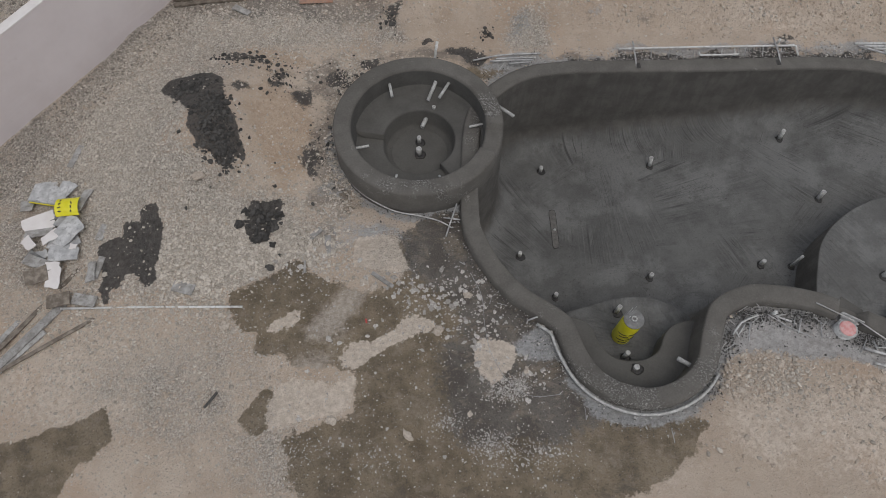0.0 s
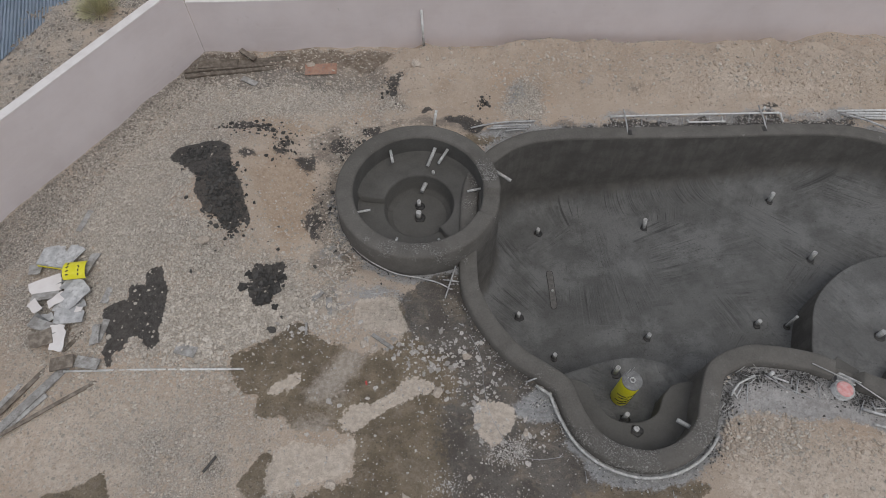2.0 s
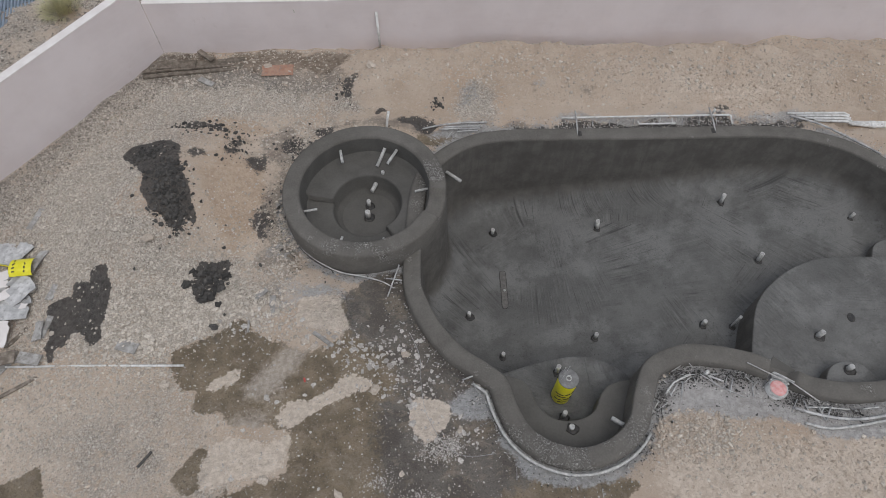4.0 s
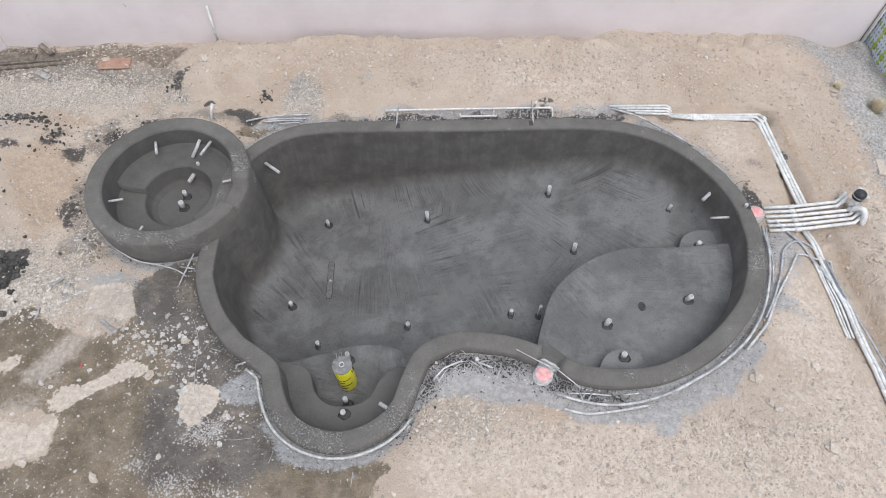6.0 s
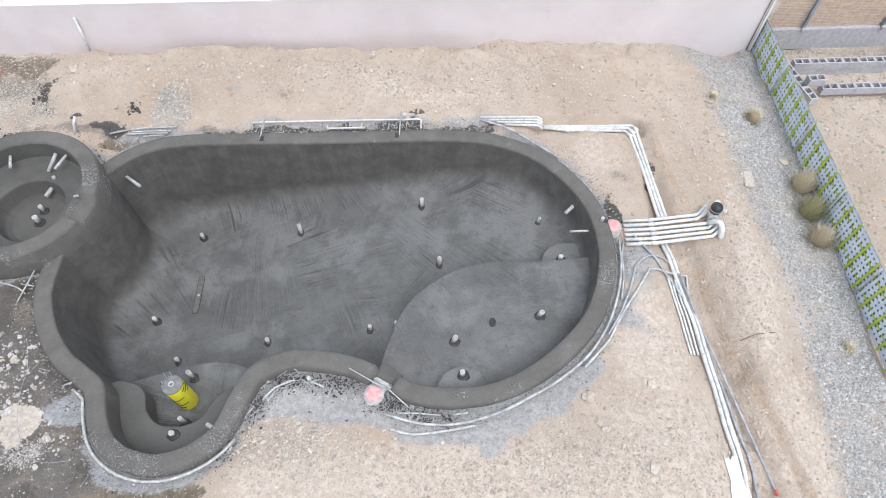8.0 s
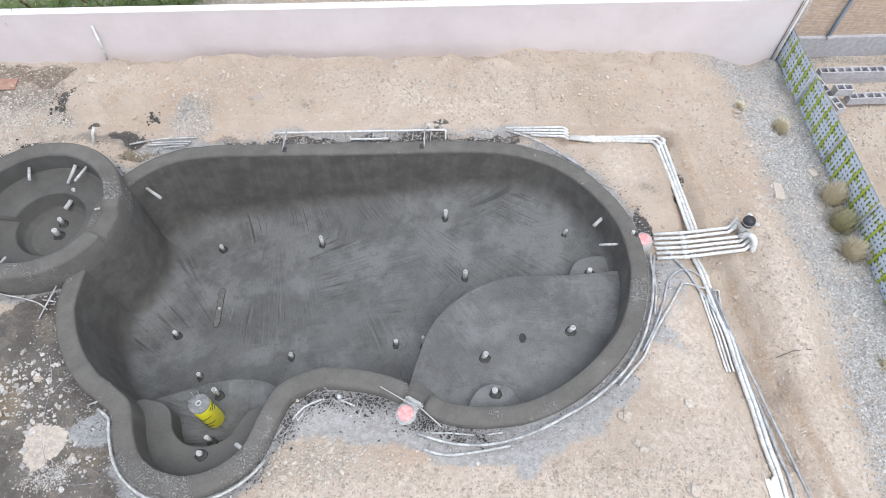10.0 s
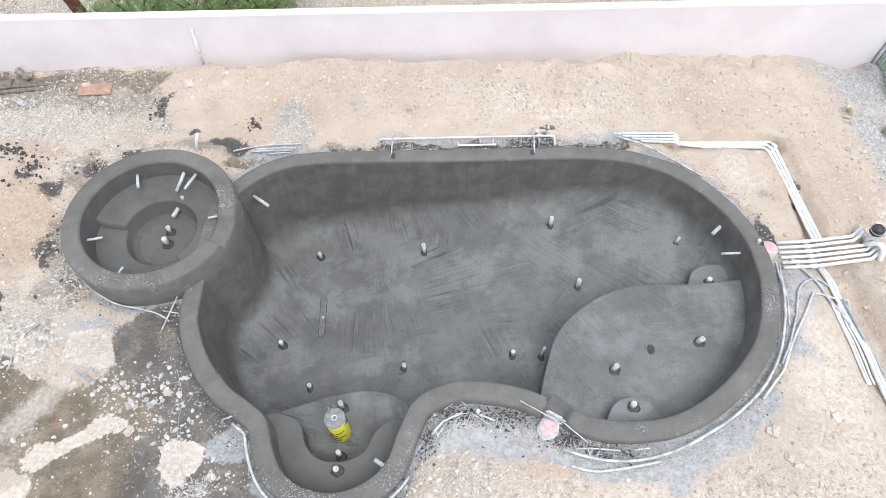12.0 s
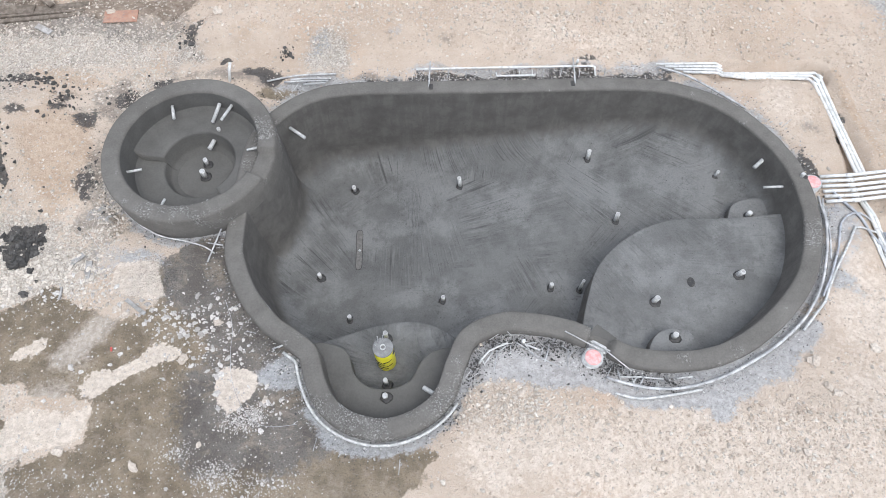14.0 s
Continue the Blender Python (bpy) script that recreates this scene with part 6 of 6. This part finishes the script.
scatter("gravel", 3900, blobs([(4, 10.7, 5, 0.8, 6), (9.5, 10.8, 3, 0.7, 5), (12.9, 8.5, 0.7, 3, 3), (8, 2.2, 3, 1, 3), (5.3, 2.75, 0.5, 0.3, 2), (-4.2, 4.1, 1.0, 0.5, 6), (-3.2, 4.5, 0.7, 0.5, 5), (5.1, 2.7, 0.8, 0.5, 3), (10.5, 2.6, 1.5, 1.2, 3), (4, 10.9, 5, 0.5, 5), (9.5, 11, 2.5, 0.5, 2), (-2, 10.3, 1.2, 0.6, 2), (-6, 6, 1.5, 2, 3)], (-8, 14, 0.8, 12), 0.2),
        (0.012, 0.045), "pebble", "scattered pale stones on the soil", 6, 1)
scatter("gravel", 2100, blobs([(9.5, 2.0, 3, 0.9, 5), (5.4, 2.6, 0.7, 0.5, 3), (5, 10.8, 5, 0.7, 5), (13.2, 5, 0.6, 3, 2), (11.3, 4.6, 0.5, 1.0, 1)], (4.5, 13.5, 1, 11.5), 0.15),
        (0.010, 0.032), "pebble", "small pale angular stones on the dry soil", 21, 0)
scatter("gravel", 400, blobs([(-0.2, 3.75, 0.65, 0.5, 6), (-0.75, 3.95, 0.35, 0.25, 2), (0.45, 3.2, 0.35, 0.4, 2), (1.2, 2.6, 0.3, 0.25, 1), (-2.6, 4.5, 0.6, 0.35, 3), (-1.2, 4.2, 0.5, 0.2, 1)], (-2.5, 1.5, 1.2, 4.5), 0.12),
        (0.013, 0.05), "grit", "pale stones lying together on the wet soil", 9, 2, False)
scatter("gravel", 16000, blobs([(-4.6, 2.3, 1.8, 1.0, 5), (-2.6, 1.3, 0.7, 0.5, 3), (-3.5, 3.2, 0.8, 0.5, 2)], (-7.5, -1.8, 0.5, 3.7), 0.5), (0.005, 0.017), "pebble", "fine chips strewn over the dry soil", 27, 0)
scatter("gravel", 4200, blobs([(0.85, 2.3, 0.3, 0.16, 6), (1.05, 2.45, 0.2, 0.15, 3), (-0.1, 1.8, 0.28, 0.22, 3), (0.6, 1.5, 0.32, 0.2, 5), (1.5, 1.4, 0.5, 0.25, 3), (0.95, 1.3, 0.5, 0.2, 3), (-1.2, 1.2, 0.5, 0.3, 2), (-0.1, 3.6, 0.9, 0.7, 3), (-2.6, 4.3, 0.7, 0.35, 2), (-2.5, 1.3, 0.8, 0.3, 3)], (-3.7, 2.0, 0.6, 4.5), 0.4),
        (0.006, 0.019), "grit", "small pale chips on the wet soil", 10, 0, False)
scatter("gravel", 2200, blobs([(-4.5, 3.95, 0.6, 0.35, 4), (-3.9, 4.3, 0.5, 0.35, 4), (-3.2, 4.75, 0.45, 0.3, 3), (-5.1, 4.4, 0.5, 0.5, 2), (-2.5, 4.7, 0.4, 0.25, 2)], (-6, -2.5, 3.6, 5), 0.05),
        (0.014, 0.05), "pebble", "coarse pale gravel at the edge of the wet soil", 22, 1)
scatter("gravel", 9000, lambda rng, n: (lambda f, d: (-11.9 + 5.86 * f + 0.86 * d, 1.57 + 9.79 * f - 0.51 * d))(rng.rand(n), 0.06 + 0.9 * rng.rand(n) ** 1.4), (0.010, 0.034), "rubble", "grey-brown rubble along the foot of the garden wall", 23, 0)
scatter("gravel", 3200, lambda rng, n: (lambda x, d: (x, 11.38 + 0.0625 * (x + 6.02) - d))(rng.uniform(-5.8, 14.5, n), 0.05 + 0.4 * rng.rand(n) ** 1.6), (0.010, 0.032), "pebble", "pale gravel along the foot of the garden wall", 25, 0)
scatter("soil_clods", 1100, blobs([(1, 10.7, 2.5, 0.5, 4), (5, 10.8, 3, 0.6, 5), (9, 10.8, 2.5, 0.7, 4), (12.6, 9.5, 0.7, 1.2, 2), (13.0, 6.0, 0.4, 2.0, 2), (8, 10.6, 3, 0.3, 2)], (-1.5, 13.5, 10, 11.8), 0.15), (0.010, 0.05), "earth", "larger crumbled clods of tan soil", 26, 1)
scatter("gravel", 900, blobs([(4.7, 2.5, 0.5, 0.3, 4), (5.2, 2.85, 0.4, 0.2, 3), (6.6, 2.55, 0.5, 0.2, 2), (9.5, 2.6, 0.9, 0.4, 3), (7.9, 2.2, 1.2, 0.4, 3)], (4, 11, 1.2, 3), 0.1), (0.011, 0.038), "crumb", "pale broken stones beside the cement splash", 24, 1)
scatter("gravel", 18000, lambda rng, n: (lambda x, y: (x[(x < 15.5) & ((y < 11.9) | (x > 13))], y[(x < 15.5) & ((y < 11.9) | (x > 13))]))(*(lambda y: (gravel_edge(y) - 0.15 + 1.6 * rng.rand(n) + 0.15 * rng.randn(n), y))(rng.uniform(1, 12.6, n))),
        (0.011, 0.036), "greypebble", "strip of grey crushed gravel beside the screen fence", 7, 0)
scatter("dark_clods", 2000, blobs([(-5.17, 7.77, 0.36, 0.2, 4), (-4.50, 7.17, 0.3, 0.3, 4), (-4.36, 6.63, 0.26, 0.4, 4), (-4.17, 6.25, 0.2, 0.25, 3), (-2.4, 8.5, 0.5, 0.45, 0.8), (-2.55, 7.3, 0.3, 0.8, 0.4), (-4.2, 8.75, 0.8, 0.2, 1.5), (-3.5, 8.2, 0.3, 0.3, 0.8), (-1.6, 10.2, 0.25, 0.3, 0.4), (0.53, 9.95, 0.14, 0.1, 0.4)], (-5, -2, 5, 9), 0.02),
        (0.010, 0.05), "clod", "dark clods of dug mud", 8, 1, False)
scatter("dark_clods", 55, blobs([(-3.45, 5.17, 0.3, 0.36, 1)], (-3.8, -3.2, 4.8, 5.5), 0.1),
        (0.035, 0.085), "clod", "chunky dark clods in a small heap", 11, 2, False)


# ---- planting ----
M["straw"] = rocky("dry_grass", (0.76, 0.67, 0.49), (0.95, 0.88, 0.70), True)
M["olive"] = rocky("olive_grass", (0.54, 0.52, 0.31), (0.80, 0.75, 0.52), True)
M["leaf"] = rocky("feathery_leaf", (0.08, 0.135, 0.04), (0.24, 0.33, 0.11), True)


def blades(rows, mat, name, parent=None, label=""):
    """Many thin blades in one mesh; a row: foot, tip, width."""
    v, f = [], []
    for foot, tip, w in rows:
        a = (tip - foot).cross(Vector((0.3, 0.2, 1))).normalized() * w
        mid = foot.lerp(tip, 0.55) + Vector((0, 0, 0.06 * (tip - foot).length))
        i = len(v)
        v += [foot - a * 0.6, foot + a * 0.6, mid + a, mid - a, tip]
        f += [(i, i + 1, i + 2, i + 3), (i + 3, i + 2, i + 4)]
    me = bpy.data.meshes.new(name)
    me.from_pydata([tuple(p) for p in v], [], f)
    me.materials.append(M[mat])
    ob = new(name, me)
    if parent:
        ob.parent = parent
    if label:
        tagged(ob, label)
    return ob


def tuft(x, y, r, tall, count, seed, label):
    rnd = random.Random(seed)
    root = thing("grass_tuft", (x, y, height(x, y)), label=label, category="grass", group="dry tufts")
    rows = []
    for _ in range(count):
        a, d = rnd.uniform(0, 6.28), r * rnd.random() ** 0.6
        foot = Vector((0.45 * d * math.cos(a), 0.45 * d * math.sin(a), 0))
        tip = Vector((d * math.cos(a) * 1.05 + rnd.gauss(0, 0.06), d * math.sin(a) * 1.05 + rnd.gauss(0, 0.06), tall * rnd.uniform(0.35, 1.0) * (1.1 - 0.6 * (d / r) ** 2)))
        rows.append((foot, tip, rnd.uniform(0.003, 0.007)))
    blades(rows, "olive" if "olive" in label else "straw", "foliage", root)
    return root


tuft(15.1, 8.42, 0.34, 0.6, 950, 1, "dry straw-coloured grass tuft beside the screen fence")
tuft(15.12, 7.78, 0.34, 0.55, 950, 2, "dry olive grass tuft beside the screen fence")
tuft(15.14, 7.1, 0.33, 0.5, 850, 3, "dry straw-coloured grass tuft beside the screen fence")
tuft(14.5, 10.3, 0.22, 0.35, 600, 4, "small dry grass tuft on the gravel")
tuft(13.6, 10.72, 0.14, 0.2, 200, 5, "small dry weed on the gravel")
tuft(15.0, 4.75, 0.14, 0.2, 160, 6, "small dry grass tuft on the gravel")
tuft(-9.0, 12.8, 0.6, 0.5, 900, 7, "dry olive bush behind the garden wall")


def shrub(x, y, reach, tall, seed, label):
    """A feathery shrub: leaning limbs that carry sprays of fine leaves."""
    rnd = random.Random(seed)
    root = thing("shrub", (x, y, -0.4), label=label, category="shrub", group="feathery shrubs")
    rows = []
    for k in range(9):
        a = 2 * math.pi * k / 9 + rnd.uniform(-0.3, 0.3)
        d = reach * rnd.uniform(0.55, 1.0)
        end = Vector((d * math.cos(a), d * math.sin(a) * 0.8, tall * rnd.uniform(0.75, 1.1)))
        path = [(0, 0, 0), tuple(end * 0.4 + Vector((0, 0, 0.25))), tuple(end)]
        part("limb", tube(bend(path, 0.2), 0.018, 6), "bark", root)
        for _ in range(95):
            p = end * rnd.uniform(0.35, 1.05) + Vector((rnd.gauss(0, 0.16), rnd.gauss(0, 0.16), rnd.gauss(0, 0.12)))
            spray = Vector((rnd.gauss(0, 1), rnd.gauss(0, 1), rnd.gauss(-0.1, 0.5))).normalized() * rnd.uniform(0.18, 0.36)
            for j in range(14):
                foot = p + spray * (j / 14)
                rows.append((foot, foot + Vector((rnd.gauss(0, 1), rnd.gauss(0, 1), rnd.gauss(0, 0.6))).normalized() * rnd.uniform(0.05, 0.1) + spray * 0.12, 0.006))
    blades(rows, "leaf", "crown", root, "feathery green leaves")
    return root


shrub(-2.6, 12.75, 1.0, 1.5, 21, "feathery green desert shrub behind the garden wall")
shrub(-0.95, 12.9, 1.05, 1.55, 22, "feathery green desert shrub behind the garden wall")
shrub(0.3, 13.1, 0.8, 1.3, 23, "feathery green desert shrub behind the garden wall")
trunk = thing("leaning_trunk", (-3.45, 12.42, -0.4), label="thick leaning red-brown trunk behind the garden wall", category="trunk")
part("stem", tube(bend([(0, 0, 0), (-0.27, 0.08, 1.0), (-0.38, 0.12, 1.4), (-0.75, 0.3, 2.5)], 0.15), 0.14, 12), "bark", trunk, "", True)
pipe_line([(-6.0, 13.6, -0.35), (-6.4, 14.2, -0.1), (-7.0, 15.0, 0.3)], 0.03, "yellow", "rod", "yellow rod lying behind the garden wall", "")
pipe_line([(12.9, 4.7, height(12.9, 4.7) + 0.03), (13.15, 4.78, height(13.15, 4.78) + 0.05), (13.5, 4.83, height(13.5, 4.83) + 0.02)], 0.008, "wood", "stick", "crooked dry stick on the soil", "")
# a thin dark rod draws the shade along the wall's end corner
pipe_line([(14.90, 12.665, -0.7), (14.90, 12.665, 1.18)], 0.011, "rebar", "corner_shade", "thin dark rod drawn as the shaded corner edge of the garden wall", "")
bm = bmesh.new()
box(bm, (0.07, 0.24, 1.95), pose(14.992, 12.80, 0.26, 0, 0, 3.6), 0.008)
tagged(part("trim", bm, "cap"), "white painted end trim of the garden wall", "trim", kind="structure")


# ---- rubble along the rim, wire and scraps ----
def rim_band(rng, n):
    i = rng.randint(0, len(INNER), n)
    d = RIM + 0.03 + 0.42 * rng.rand(n) ** 1.3
    return INNER[i, 0] + OUT[i, 0] * d, INNER[i, 1] + OUT[i, 1] * d


scatter("gravel", 3600, rim_band, (0.006, 0.022), "greypebble", "cement-grey rubble along the outside of the rim", 31, 0, False)
scatter("dark_clods", 2600, rim_band, (0.004, 0.016), "clod", "dark shotcrete crumbs along the outside of the rim", 32, 0, False)


def spa_band(rng, n):
    a, d = rng.rand(n) * 6.28, SPA_OUT + 0.05 + 0.5 * rng.rand(n) ** 1.7
    return SPA.x + d * np.cos(a), SPA.y + d * np.sin(a)


scatter("dark_clods", 900, spa_band, (0.006, 0.021), "clod", "dark shotcrete crumbs round the spa", 33, 0, False)
scatter("dark_clods", 2600, blobs([(5.0, 3.72, 0.5, 0.16, 4), (5.9, 3.72, 0.5, 0.16, 4), (6.75, 3.35, 0.35, 0.14, 3), (7.5, 3.15, 0.5, 0.12, 2), (4.55, 3.3, 0.15, 0.3, 2), (4.2, 2.6, 0.15, 0.3, 1)], (4.4, 8, 3, 4), 0.03), (0.004, 0.022), "clod", "dark shotcrete crumbs in the cement splash", 34, 0, False)
scatter("gravel", 1300, lambda rng, n: (lambda x: (x, 9.33 + 0.053 * (x - 4) + 0.28 * rng.rand(n)))(rng.uniform(3.2, 9.0, n)), (0.005, 0.02), "grit", "pale splashed crumbs behind the rim", 35, 0, False)
rnd = random.Random(77)
for k in range(46):
    i = rnd.randrange(len(INNER))
    if in_throat(INNER[i]) or (INNER[i][0] < 0.9 and INNER[i][1] > 5.4):
        continue
    a = INNER[i] + OUT[i] * (RIM + rnd.uniform(0.04, 0.3))
    turn, l = rnd.uniform(0, 6.28), rnd.uniform(0.08, 0.26)
    b = (a[0] + l * math.cos(turn), a[1] + l * math.sin(turn))
    if inside(INNER + OUT * RIM, np.array([b[0]]), np.array([b[1]]))[0]:
        continue
    pipe_line([(a[0], a[1], height(*a) - 0.02), (b[0], b[1], height(*b) + rnd.uniform(0.03, 0.09))], 0.006, "caked", "wire_end", "cement-caked tie wire end by the rim", "wire ends")
pipe_line([(0.25, 4.35, 0), (0.45, 3.9, 0), (0.5, 3.4, 0), (0.62, 2.9, 0), (0.95, 2.4, 0), (1.3, 2.25, 0), (1.75, 2.3, 0)], 0.004, "caked", "wire", "thin pale wire lying across the wet soil", "", rest=True)
pipe_line([(-2.5, 5.6, 0), (-2.1, 5.2, 0), (-1.6, 5.1, 0), (-1.0, 5.2, 0)], 0.004, "caked", "wire", "thin pale wire lying on the soil", "", rest=True)
for x, y, turn, l, w in ((-2.55, 5.05, 50, 0.28, 0.11), (-2.3, 4.82, 95, 0.42, 0.11), (-2.65, 4.4, 95, 0.24, 0.04), (-1.27, 4.18, -33, 0.46, 0.07)):
    plank(x, y, turn, (l, w, 0.03), 0, "flat grey offcut lying on the soil", "offcuts", "driftwood")
pipe_line([(-3.92, 1.9, 0), (-3.84, 2.02, 0), (-3.76, 2.15, 0)], 0.022, "clod", "clod", "dark charred stick on the soil", "", rest=True)
bm = bmesh.new()
box(bm, (0.03, 0.08, 0.015), None, 0.004)
flag = part("marker", bm, "red")
flag.matrix_world = pose(-1.49, 3.42, height(-1.49, 3.42) + 0.015, 0, 0, 15)
tagged(flag, "small red plastic marker on the soil", "marker")
